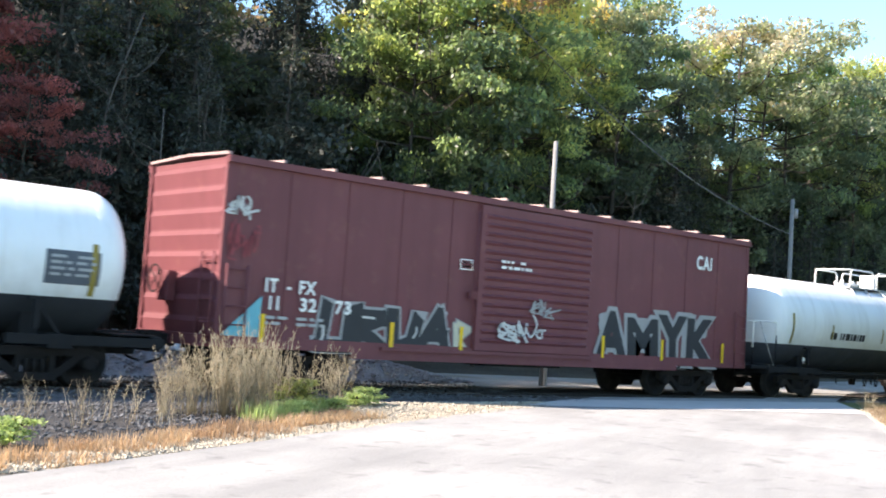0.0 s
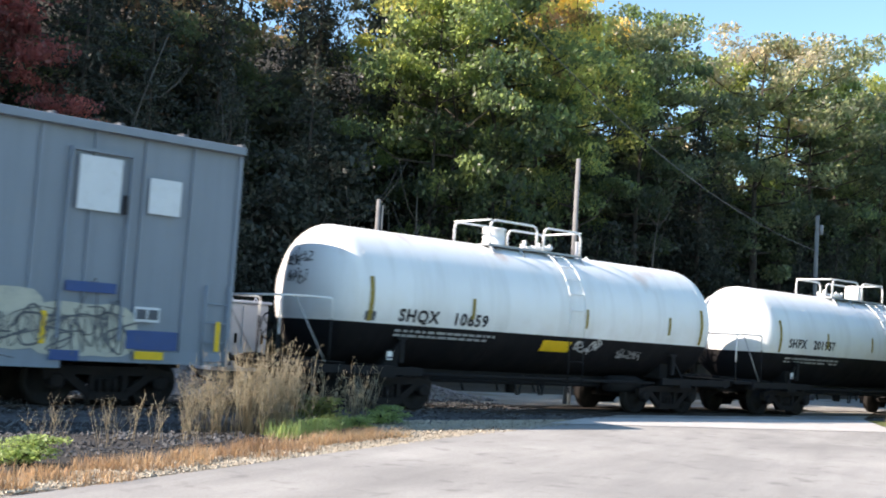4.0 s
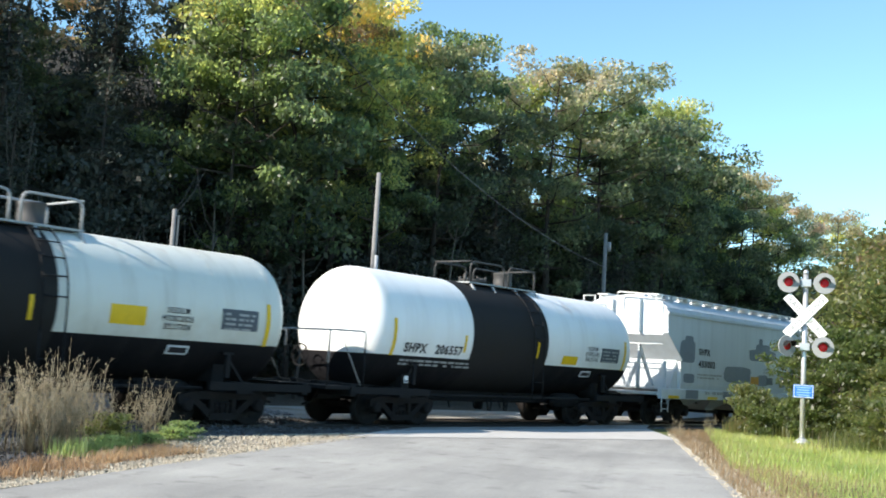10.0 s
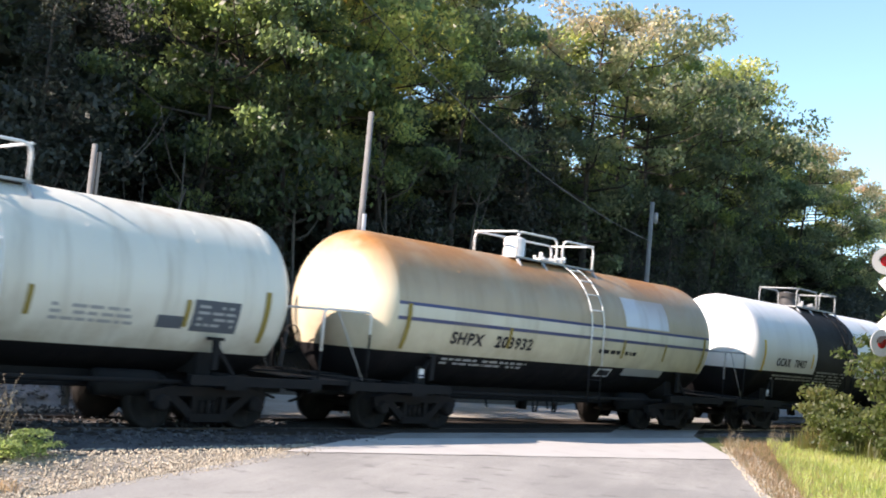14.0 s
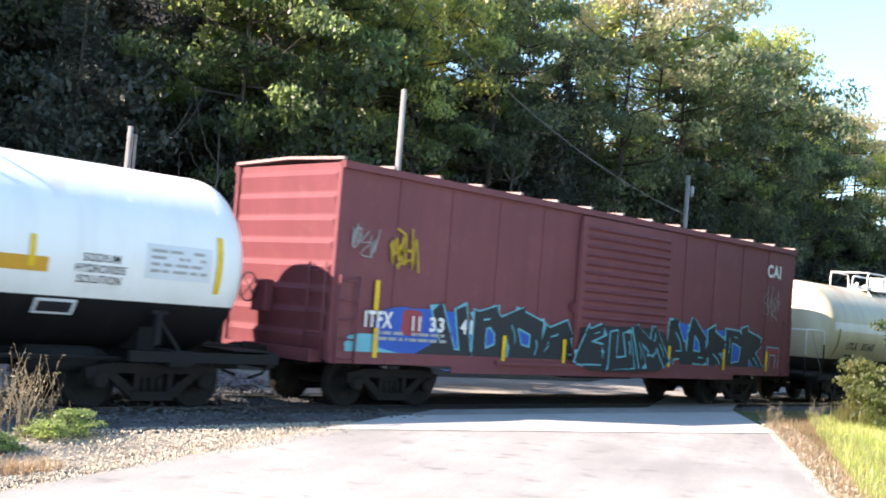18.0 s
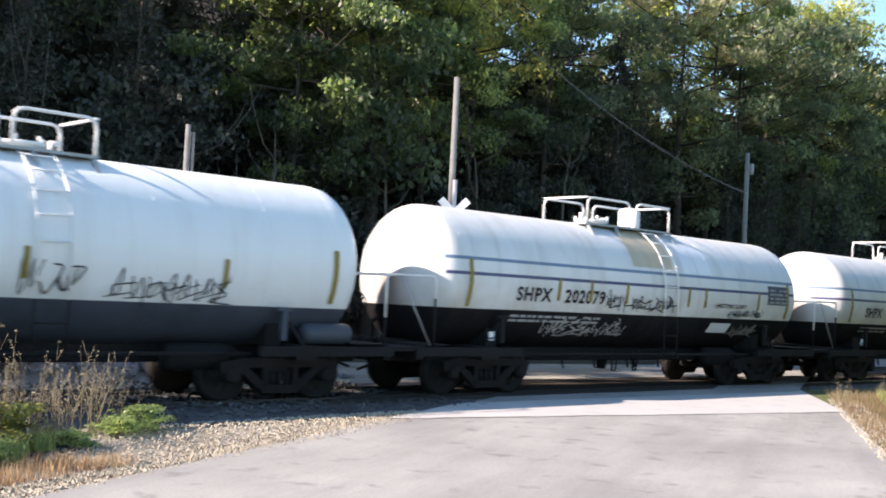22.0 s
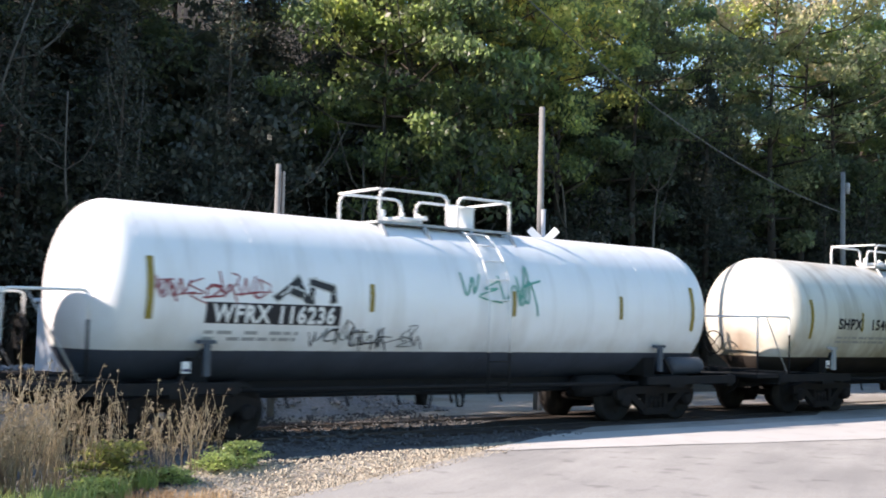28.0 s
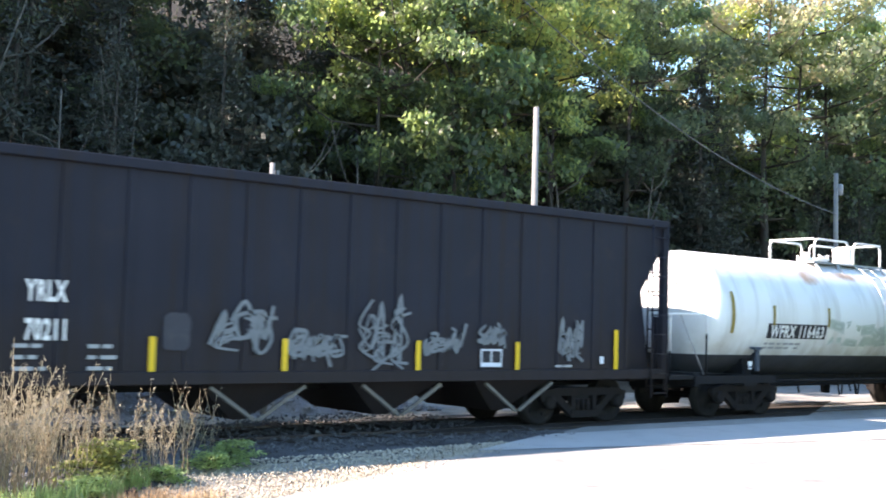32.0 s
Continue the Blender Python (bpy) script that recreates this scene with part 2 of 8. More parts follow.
def ground_mat(name, a, b, scale, grain, bump, dist=0.05, extra=None, rough=0.95):
    g = Graph(name, rough)
    c = g.mix(g.ramp(g.noise(scale, 6), 0.3, 0.7), a, b)
    c = g.mix(g.math('MULTIPLY', g.ramp(g.noise(grain, 3), 0.4, 0.7), 0.5), c, shade(a, 0.55))
    if extra:
        c = g.mix(g.math('MULTIPLY', g.ramp(g.noise(scale * 0.37, 5), 0.5, 0.68), 0.8), c, extra)
    g.bump(g.noise(grain, 5), bump, dist)
    return g.color(c)


def asphalt():
    g = Graph("weathered_pale_asphalt", 0.85)
    c = g.mix(g.ramp(g.noise(0.35, 6), 0.3, 0.7), (0.29, 0.285, 0.27), (0.46, 0.45, 0.42))
    c = g.mix(g.math('MULTIPLY', g.ramp(g.noise(90, 3), 0.4, 0.7), 0.45), c, (0.15, 0.145, 0.14))
    tracks = g.ramp(g.noise(1.0, 6, stretch=(0.12, 0.9, 1), vec=g.ob, turn=radians(28), rough=0.65), 0.42, 0.72)
    c = g.mix(g.math('MULTIPLY', tracks, 0.62), c, (0.19, 0.186, 0.176))
    c = g.mix(g.math('MULTIPLY', g.ramp(g.noise(2.2, 7), 0.58, 0.7), 0.6), c, (0.13, 0.126, 0.12))
    c = g.mix(g.math('MULTIPLY', g.ramp(g.noise(28, 4), 0.5, 0.72), 0.4), c, (0.17, 0.165, 0.155))
    c = g.mix(g.math('MULTIPLY', g.ramp(g.noise(45, 3), 0.6, 0.75), 0.35), c, (0.55, 0.53, 0.49))
    g.bump(g.noise(110, 4), 0.35, 0.01)
    return g.color(c)


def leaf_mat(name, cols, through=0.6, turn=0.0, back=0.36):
    """Leaves: colour by leaf and by tree, light passing through; turn: autumn tint above, painted shade below."""
    m = bpy.data.materials.new(name)
    m.use_nodes = True
    t = m.node_tree
    t.nodes.clear()
    geo, info = t.nodes.new("ShaderNodeNewGeometry"), t.nodes.new("ShaderNodeObjectInfo")
    tc, nz = t.nodes.new("ShaderNodeTexCoord"), t.nodes.new("ShaderNodeTexNoise")
    nz.inputs["Scale"].default_value = 0.45
    t.links.new(tc.outputs["Object"], nz.inputs["Vector"])
    a = t.nodes.new("ShaderNodeMath")
    a.operation = 'MULTIPLY_ADD'
    t.links.new(geo.outputs["Random Per Island"], a.inputs[0])
    a.inputs[1].default_value = 0.3
    b = t.nodes.new("ShaderNodeMath")
    b.operation = 'MULTIPLY_ADD'
    t.links.new(nz.outputs[0], b.inputs[0])
    b.inputs[1].default_value = 1.3
    b.inputs[2].default_value = -0.45
    c = t.nodes.new("ShaderNodeMath")
    c.operation = 'MULTIPLY_ADD'
    t.links.new(info.outputs["Random"], c.inputs[0])
    c.inputs[1].default_value = 0.35
    t.links.new(b.outputs[0], c.inputs[2])
    # treetops take the paler colours; darker low leaves stand for shade
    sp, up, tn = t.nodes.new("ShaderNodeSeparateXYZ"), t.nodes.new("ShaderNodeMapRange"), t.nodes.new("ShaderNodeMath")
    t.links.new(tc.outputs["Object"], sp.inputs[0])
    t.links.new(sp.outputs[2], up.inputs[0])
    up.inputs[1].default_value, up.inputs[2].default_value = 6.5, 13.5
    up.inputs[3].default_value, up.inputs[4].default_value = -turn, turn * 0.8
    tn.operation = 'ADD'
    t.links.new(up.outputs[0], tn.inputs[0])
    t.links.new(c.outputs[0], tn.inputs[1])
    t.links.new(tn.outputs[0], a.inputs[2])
    r = t.nodes.new("ShaderNodeValToRGB")
    e = r.color_ramp.elements
    while len(e) < len(cols):
        e.new(0.5)
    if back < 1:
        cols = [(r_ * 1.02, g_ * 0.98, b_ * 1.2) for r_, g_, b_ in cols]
    for k, col in enumerate(cols):
        e[k].position = k / (len(cols) - 1)
        e[k].color = (*col, 1)
    t.links.new(a.outputs[0], r.inputs[0])
    d, tr, gl = t.nodes.new("ShaderNodeBsdfDiffuse"), t.nodes.new("ShaderNodeBsdfTranslucent"), t.nodes.new("ShaderNodeMixShader")
    gs, mx = t.nodes.new("ShaderNodeBsdfGlossy"), t.nodes.new("ShaderNodeMixShader")
    gs.inputs["Roughness"].default_value = 0.45
    hs = t.nodes.new("ShaderNodeHueSaturation")
    hs.inputs["Value"].default_value, hs.inputs["Saturation"].default_value = 2.2, 1.0
    t.links.new(r.outputs[0], hs.inputs["Color"])
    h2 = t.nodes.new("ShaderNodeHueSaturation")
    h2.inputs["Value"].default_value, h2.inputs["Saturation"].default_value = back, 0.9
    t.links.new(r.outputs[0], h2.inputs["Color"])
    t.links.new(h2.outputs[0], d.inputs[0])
    t.links.new(hs.outputs[0], tr.inputs[0])
    gl.inputs[0].default_value = through
    t.links.new(d.outputs[0], gl.inputs[1])
    t.links.new(tr.outputs[0], gl.inputs[2])
    mx.inputs[0].default_value = 0.035
    t.links.new(gl.outputs[0], mx.inputs[1])
    t.links.new(gs.outputs[0], mx.inputs[2])
    o = t.nodes.new("ShaderNodeOutputMaterial")
    t.links.new(mx.outputs[0], o.inputs[0])
    return m


# the bright ends of these ramps put sun on the crowns into the colour
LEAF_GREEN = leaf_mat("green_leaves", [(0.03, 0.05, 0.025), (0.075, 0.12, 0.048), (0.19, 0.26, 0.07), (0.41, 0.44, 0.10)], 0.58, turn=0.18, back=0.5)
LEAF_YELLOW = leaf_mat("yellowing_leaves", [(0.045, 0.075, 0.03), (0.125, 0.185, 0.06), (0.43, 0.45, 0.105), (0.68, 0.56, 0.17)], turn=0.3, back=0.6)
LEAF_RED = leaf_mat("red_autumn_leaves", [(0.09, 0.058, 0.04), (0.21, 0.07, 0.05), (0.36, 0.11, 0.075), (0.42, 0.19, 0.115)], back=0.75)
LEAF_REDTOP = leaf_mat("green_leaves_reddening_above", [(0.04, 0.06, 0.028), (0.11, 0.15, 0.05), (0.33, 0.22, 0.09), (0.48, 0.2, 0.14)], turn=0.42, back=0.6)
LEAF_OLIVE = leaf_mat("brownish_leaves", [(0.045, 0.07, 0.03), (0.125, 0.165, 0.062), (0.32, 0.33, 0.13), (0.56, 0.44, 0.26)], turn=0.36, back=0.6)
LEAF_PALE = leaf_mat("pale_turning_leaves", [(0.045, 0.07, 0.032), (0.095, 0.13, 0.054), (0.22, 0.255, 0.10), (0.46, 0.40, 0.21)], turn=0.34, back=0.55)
# shade inside the wood is put into these darker leaf colours
LEAF_UNDER = leaf_mat("shade_toned_undergrowth", [(0.03, 0.04, 0.024), (0.048, 0.066, 0.034), (0.075, 0.095, 0.045), (0.10, 0.105, 0.06)], 0.4)
# needles of the firs; on saplings the same dark tone stands for shade
LEAF_DARK = leaf_mat("dark_needles_and_shade_leaves", [(0.022, 0.032, 0.022), (0.036, 0.05, 0.032), (0.052, 0.068, 0.04), (0.07, 0.08, 0.05)], 0.2, back=0.75)
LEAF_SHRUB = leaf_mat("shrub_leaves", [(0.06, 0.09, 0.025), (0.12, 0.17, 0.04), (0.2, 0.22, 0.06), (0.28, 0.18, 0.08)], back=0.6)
GRASS_GREEN = leaf_mat("green_grass", [(0.15, 0.20, 0.05), (0.26, 0.33, 0.08), (0.38, 0.43, 0.12), (0.46, 0.43, 0.19)], back=1.0)
HERB_GREEN = leaf_mat("roadside_herbs", [(0.10, 0.145, 0.055), (0.19, 0.255, 0.085), (0.30, 0.37, 0.125), (0.40, 0.42, 0.18)], 0.5, back=1.0)
GRASS_DRY = leaf_mat("dry_orange_grass", [(0.145, 0.092, 0.052), (0.25, 0.157, 0.085), (0.33, 0.23, 0.13), (0.37, 0.31, 0.20)], back=1.0)
WEED_DRY = leaf_mat("dry_weed_stalks", [(0.145, 0.12, 0.08), (0.25, 0.21, 0.137), (0.37, 0.315, 0.208), (0.51, 0.445, 0.305)], 0.3, back=1.0)
BARK = plain("grey_brown_bark", (0.055, 0.046, 0.038), 0.95, 0, 0.4, 3, 25, 0.5, (0.03, 0.03, 0.02), 0.4)
BARK_PALE = plain("pale_bark", (0.10, 0.092, 0.08), 0.95, 0, 0.3, 3, 25, 0.5, (0.05, 0.05, 0.04), 0.4)
POLE_WOOD = plain("weathered_grey_pole_wood", (0.2, 0.198, 0.195), 0.9, 0, 0.25, 4, 40, 0.3, (0.1, 0.09, 0.08), 0.3)
ASPHALT = asphalt()
BALLAST = ground_mat("grey_ballast", (0.095, 0.096, 0.10), (0.17, 0.17, 0.172), 1.5, 22, 0.9, 0.06, (0.045, 0.04, 0.038))
GRAVEL = ground_mat("pale_gravel_shoulder", (0.36, 0.33, 0.285), (0.48, 0.45, 0.39), 1.2, 30, 0.6, 0.03, (0.24, 0.2, 0.15))
BANK = ground_mat("grey_bank_stone", (0.25, 0.255, 0.26), (0.38, 0.38, 0.385), 1.5, 16, 0.9, 0.06)
# black cable greyed to stand for sky light on it
CABLE = plain("sky_lit_cable", (0.15, 0.15, 0.155), 0.5, bump=0)
# grey stone, darkened further to stand for the shade lying there
STONY = ground_mat("shade_toned_stony_ground", (0.045, 0.045, 0.045), (0.085, 0.083, 0.08), 1.1, 24, 0.9, 0.05, (0.06, 0.05, 0.04))
EARTH = ground_mat("forest_floor", (0.075, 0.063, 0.05), (0.13, 0.11, 0.08), 0.6, 9, 0.8, 0.1)
VERGE = ground_mat("grassy_earth", (0.10, 0.125, 0.04), (0.16, 0.17, 0.06), 0.9, 14, 0.8, 0.08, (0.25, 0.18, 0.10))
PEBBLE = ground_mat("pale_pebbles", (0.30, 0.26, 0.195), (0.54, 0.48, 0.38), 6, 20, 0.3, 0.02)
STONE = ground_mat("crushed_stone", (0.2, 0.2, 0.205), (0.38, 0.375, 0.37), 6, 20, 0.4, 0.02)
RAILM = plain("rail_steel", (0.09, 0.07, 0.06), 0.5, 0.6, 0.3)
TIE = plain("creosoted_tie_wood", (0.045, 0.036, 0.03), 0.95, 0, 0.3, 3, 25, 0.4)
ALU = plain("bare_aluminium", (0.6, 0.61, 0.62), 0.4, 0.6, 0.08)
SIGN_WHITE = plain("white_sign_sheet", (0.78, 0.79, 0.79), 0.4, 0, 0.03, bump=0, dirty=0.05)
SIGN_BLUE = plain("blue_sign_sheet", (0.03, 0.17, 0.55), 0.4, 0, 0.05, bump=0, dirty=0.02)
LIGHT_DISC = plain("pale_signal_background", (0.3, 0.31, 0.31), 0.5, 0.1, 0.1)
CABINET = plain("white_cabinet_paint", (0.62, 0.66, 0.7), 0.5, 0, 0.06, dirty=0.1)


def lens_mat(name, c, glow):
    g = Graph(name, 0.2)
    g.b.inputs["Emission Color"].default_value = (*c, 1)
    g.b.inputs["Emission Strength"].default_value = glow
    return g.color(c)


LENS_ON = lens_mat("lit_red_lens", (0.5, 0.02, 0.03), 0.1)
LENS_OFF = lens_mat("dark_red_lens", (0.28, 0.015, 0.015), 0.0)


# ---- mesh helpers ----
def data_of(name, bm, material):
    me = bpy.data.meshes.new(name)
    bm.to_mesh(me)
    bm.free()
    for m in (material if isinstance(material, (list, tuple)) else [material]):
        me.materials.append(m)
    return me


def part(name, bm, material, parent, label="", loc=None):
    """One mesh object under a thing or a part."""
    me = bm if isinstance(bm, bpy.types.Mesh) else data_of(name, bm, material)
    ob = new(name, me)
    ob.parent = parent
    if loc:
        ob.location = loc
    if label:
        ob["label"] = label
    return ob


def thing(name, label, category, at=None, group="", kind="", bm=None, material=None):
    """A top-level thing: a mesh, or an empty at its base."""
    ob = new(name, data_of(name, bm, material) if bm else None)
    if at is not None:
        ob.matrix_world = at
    return tagged(ob, label, category, group, kind)


def box(bm, x0, x1, y0, y1, z0, z1, bevel=0.0):
    vs = [bm.verts.new((x, y, z)) for z in (z0, z1) for x, y in ((x0, y0), (x1, y0), (x1, y1), (x0, y1))]
    fs = [bm.faces.new([vs[i] for i in q]) for q in ((3, 2, 1, 0), (4, 5, 6, 7), (0, 1, 5, 4), (1, 2, 6, 5), (2, 3, 7, 6), (3, 0, 4, 7))]
    if bevel:
        bmesh.ops.bevel(bm, geom=list({e for f in fs for e in f.edges}), offset=bevel, segments=1, affect='EDGES')
    return bm


def beam(bm, a, b, w, h):
    """A bar of w x h from a to b."""
    a, b = Vector(a), Vector(b)
    d = (b - a).normalized()
    s = d.cross(Vector((0, 0, 1)))
    s = s.normalized() if s.length > 0.05 else Vector((0, 1, 0))
    u = s.cross(d)
    ring = [(-w / 2, -h / 2), (w / 2, -h / 2), (w / 2, h / 2), (-w / 2, h / 2)]
    va = [bm.verts.new(a + s * p + u * q) for p, q in ring]
    vb = [bm.verts.new(b + s * p + u * q) for p, q in ring]
    for i in range(4):
        j = (i + 1) % 4
        bm.faces.new((va[i], va[j], vb[j], vb[i]))
    bm.faces.new(va[::-1])
    bm.faces.new(vb)
    return bm


def tube(bm, pts, r, n=7, r1=None):
    """A round bar along the points, tapering to r1."""
    pts = [Vector(p) for p in pts]
    r1 = r if r1 is None else r1
    rings = []
    for i, p in enumerate(pts):
        d = (pts[min(i + 1, len(pts) - 1)] - pts[max(i - 1, 0)]).normalized()
        s = d.cross(Vector((0.13, 0.21, 0.97)))
        s = s.normalized() if s.length > 0.05 else Vector((1, 0, 0))
        u = d.cross(s)
        rr = r + (r1 - r) * i / max(1, len(pts) - 1)
        rings.append([bm.verts.new(p + (s * math.cos(k * math.tau / n) + u * math.sin(k * math.tau / n)) * rr) for k in range(n)])
    for a, b in zip(rings, rings[1:]):
        for k in range(n):
            f = bm.faces.new((a[k], a[(k + 1) % n], b[(k + 1) % n], b[k]))
            f.smooth = True
    bm.faces.new(rings[0][::-1])
    bm.faces.new(rings[-1])
    return bm


def bent(pts, r=0.12, n=3):
    """The polyline with its corners rounded."""
    pts = [Vector(p) for p in pts]
    out = [pts[0]]
    for a, p, b in zip(pts, pts[1:], pts[2:]):
        e, f = p + (a - p).normalized() * min(r, (a - p).length / 2), p + (b - p).normalized() * min(r, (b - p).length / 2)
        for k in range(n + 1):
            s = k / n
            out.append(e * (1 - s) ** 2 + p * 2 * s * (1 - s) + f * s * s)
    return out + [pts[-1]]


def lathe(bm, prof, n=48, axis='x', c=(0, 0, 0)):
    """Revolves the profile (position along the axis, radius)."""
    rings = []
    for h, r in prof:
        ring = []
        for k in range(n):
            a = k * math.tau / n
            p, q = r * math.cos(a), r * math.sin(a)
            v = {'x': (h, p, q), 'y': (p, h, q), 'z': (p, q, h)}[axis]
            ring.append(bm.verts.new((v[0] + c[0], v[1] + c[1], v[2] + c[2])))
        rings.append(ring)
    for a, b in zip(rings, rings[1:]):
        for k in range(n):
            f = bm.faces.new((a[k], a[(k + 1) % n], b[(k + 1) % n], b[k]))
            f.smooth = True
    bm.faces.new(rings[0][::-1])
    bm.faces.new(rings[-1])
    bmesh.ops.recalc_face_normals(bm, faces=bm.faces[:])
    return bm


def B():
    return bmesh.new()


def prism(outline, y0, y1):
    """A plate whose outline lies in x and z, between two y."""
    bm = B()
    a = [bm.verts.new((x, y0, z)) for x, z in outline]
    b = [bm.verts.new((x, y1, z)) for x, z in outline]
    n = len(a)
    bm.faces.new(a)
    bm.faces.new(b[::-1])
    for k in range(n):
        bm.faces.new((a[k], b[k], b[(k + 1) % n], a[(k + 1) % n]))
    bmesh.ops.recalc_face_normals(bm, faces=bm.faces[:])
    return bm


# ---- lettering and paint that lie on a surface ----
GLYPHS = {}


def glyphs(text, weight=0.036):
    """Flat mesh of a text in the built-in font: vertices, faces, width."""
    key = (text, weight)
    if key not in GLYPHS:
        cu = bpy.data.curves.new("text", 'FONT')
        cu.body = text
        cu.resolution_u = 3
        cu.offset = weight
        cu.space_character = 1.14
        ob = bpy.data.objects.new("text", cu)
        scene.collection.objects.link(ob)
        dg = bpy.context.evaluated_depsgraph_get()
        me = ob.evaluated_get(dg).to_mesh()
        vs = [tuple(v.co) for v in me.vertices]
        fs = [tuple(p.vertices) for p in me.polygons]
        x0, x1 = min(v[0] for v in vs), max(v[0] for v in vs)
        GLYPHS[key] = [(v[0] - x0, v[1]) for v in vs], fs, x1 - x0
        bpy.data.objects.remove(ob)
        bpy.data.curves.remove(cu)
    return GLYPHS[key]


# the tank that is being painted: radius, height of its axis, where its lettering is centred, half its length
SKIN = [1.33, 2.12, 0.0, 6.0]


def on_tank(u, z, off=0.012):
    """A point on the near side of the tank; z counts along the skin from its axis."""
    r, axis, mid, _ = SKIN
    a = (z - axis) / r
    return (u + mid, -(r + off) * math.cos(a), axis + (r + off) * math.sin(a))


def on_head(u, z, off=0.012):
    """A point on the head at the low end, u running to the right as one faces it."""
    rad, axis, dx, h = SKIN
    r = min(math.hypot(u, z - axis) / rad, 1.0)
    return (-h + rad / 2 * (1 - (1 - r ** 2.5) ** 0.4) - off, -u, z)


def on_side(y):
    return lambda u, z, off=0.012: (u, y - off, z)


def lettering(parent, text, u0, u1, zc, h, material, surf):
    """Words on a surface, each letter a part of its own."""
    vs, fs, w = glyphs(text, 0.036 if h > 0.15 else 0.012)
    root = list(range(len(vs)))

    def find(i):
        while root[i] != i:
            i = root[i]
        return i

    for f in fs:
        for i in f[1:]:
            root[find(i)] = find(f[0])
    letters = {}
    for f in fs:
        letters.setdefault(find(f[0]), []).append(f)
    for faces in letters.values():
        bm = B()
        bv = {i: bm.verts.new(surf(u0 + vs[i][0] / w * (u1 - u0), zc + (vs[i][1] / 0.7 - 0.5) * h)) for i in sorted({i for f in faces for i in f})}
        for f in faces:
            try:
                bm.faces.new([bv[i] for i in f])
            except ValueError:
                pass
        part("letter", bm, material, parent)


def plate(parent, u0, u1, z0, z1, material, surf, name="placard", off=0.008, label="", n=4):
    bm = B()
    g = [[bm.verts.new(surf(u0 + (u1 - u0) * i, z0 + (z1 - z0) * j / n, off)) for i in (0, 1)] for j in range(n + 1)]
    for a, b in zip(g, g[1:]):
        bm.faces.new((a[0], a[1], b[1], b[0]))
    return part(name, bm, material, parent, label)


def small_print(parent, u0, u1, z0, rows, material, surf, seed=0, h=0.055, gap=0.1, name="data_line"):
    """Rows of short bars for lettering too small to read."""
    rd = random.Random(seed)
    bm = B()
    for r in range(rows):
        u, z = u0, z0 - r * gap
        while u < u1 - 0.05:
            w = rd.uniform(0.06, 0.26)
            e = min(u + w, u1)
            q = [bm.verts.new(surf(*p, 0.010)) for p in ((u, z), (e, z), (e, z + h), (u, z + h))]
            bm.faces.new(q)
            u = e + rd.uniform(0.03, 0.07)
            if rd.random() < 0.12:
                u += 0.15
    return tagged(part(name, bm, material, parent), kind="stuff")


def ribbon(bm, pts, w, surf, off):
    """A painted stroke through the points (u, z)."""
    pts = [Vector(p) for p in pts]
    prev = None
    for i, p in enumerate(pts):
        d = pts[min(i + 1, len(pts) - 1)] - pts[max(i - 1, 0)]
        d = d.normalized() if d.length > 1e-6 else Vector((1, 0))
        n = Vector((-d.y, d.x)) * w / 2
        cur = (bm.verts.new(surf(*(p - n), off)), bm.verts.new(surf(*(p + n), off)))
        if prev:
            bm.faces.new((prev[0], cur[0], cur[1], prev[1]))
        prev = cur


TAG_SHAPES = ((0, 0.8, 0.25, 0.1, 0.5, 0.9, 0.7, 0.2, 1.1, 1.0), (0.9, 0.9, 0.1, 0.6, 0.9, 0.4, 0.0, 0.1, 1.2, -0.1), (0.0, 0.2, 0.5, 1.1, 0.6, 0.1, 0.2, 0.5, 1.2, 0.6), (0.1, 0.5, 0.6, 0.9, 0.9, 0.4, 0.3, 0.1, 0.2, 0.7, 1.2, 0.8),
              (-0.2, 0.1, 1.3, 0.3), (0.0, 1.0, 0.3, 0.0, 0.6, 0.7, 1.1, -0.2), (-0.1, 0.6, 0.5, 0.2, 1.2, 0.9, 0.6, 1.1))


def scrawl(parent, u0, u1, z0, z1, material, surf, seed, letters=5, w=0.03, name="graffiti", off=0.014):
    """A tag: hooked and angular strokes side by side, with no meaning."""
    rd = random.Random(seed)
    bm = B()
    letters = max(letters, int(round((u1 - u0) / (0.75 * (z1 - z0)))))
    lw = (u1 - u0) / letters
    for k in range(letters):
        a, grow, dz = u0 + k * lw, rd.uniform(0.75, 1.15), rd.uniform(-0.1, 0.1) * (z1 - z0)
        for s, stroke in enumerate(rd.sample(TAG_SHAPES, rd.choice((1, 2, 2)))):
            ctrl = [Vector((a + (x * 1.05 + rd.uniform(-0.18, 0.18)) * lw, z0 + dz + (y + rd.uniform(-0.16, 0.16)) * grow * (z1 - z0))) for x, y in zip(stroke[::2], stroke[1::2])]
            pts = []
            for i in range(len(ctrl) - 1):
                p0, p1, p2, p3 = ctrl[max(i - 1, 0)], ctrl[i], ctrl[i + 1], ctrl[min(i + 2, len(ctrl) - 1)]
                for q in range(5):
                    t = q / 5
                    pts.append(0.5 * ((2 * p1) + (p2 - p0) * t + (2 * p0 - 5 * p1 + 4 * p2 - p3) * t * t + (3 * p1 - p0 - 3 * p2 + p3) * t ** 3))
            pts.append(ctrl[-1])
            ribbon(bm, pts, w * 0.72 * rd.uniform(0.75, 1.15), surf, off + 0.0006 * ((k * 3 + s) % 12))
    return tagged(part(name, bm, material, parent), kind="stuff")


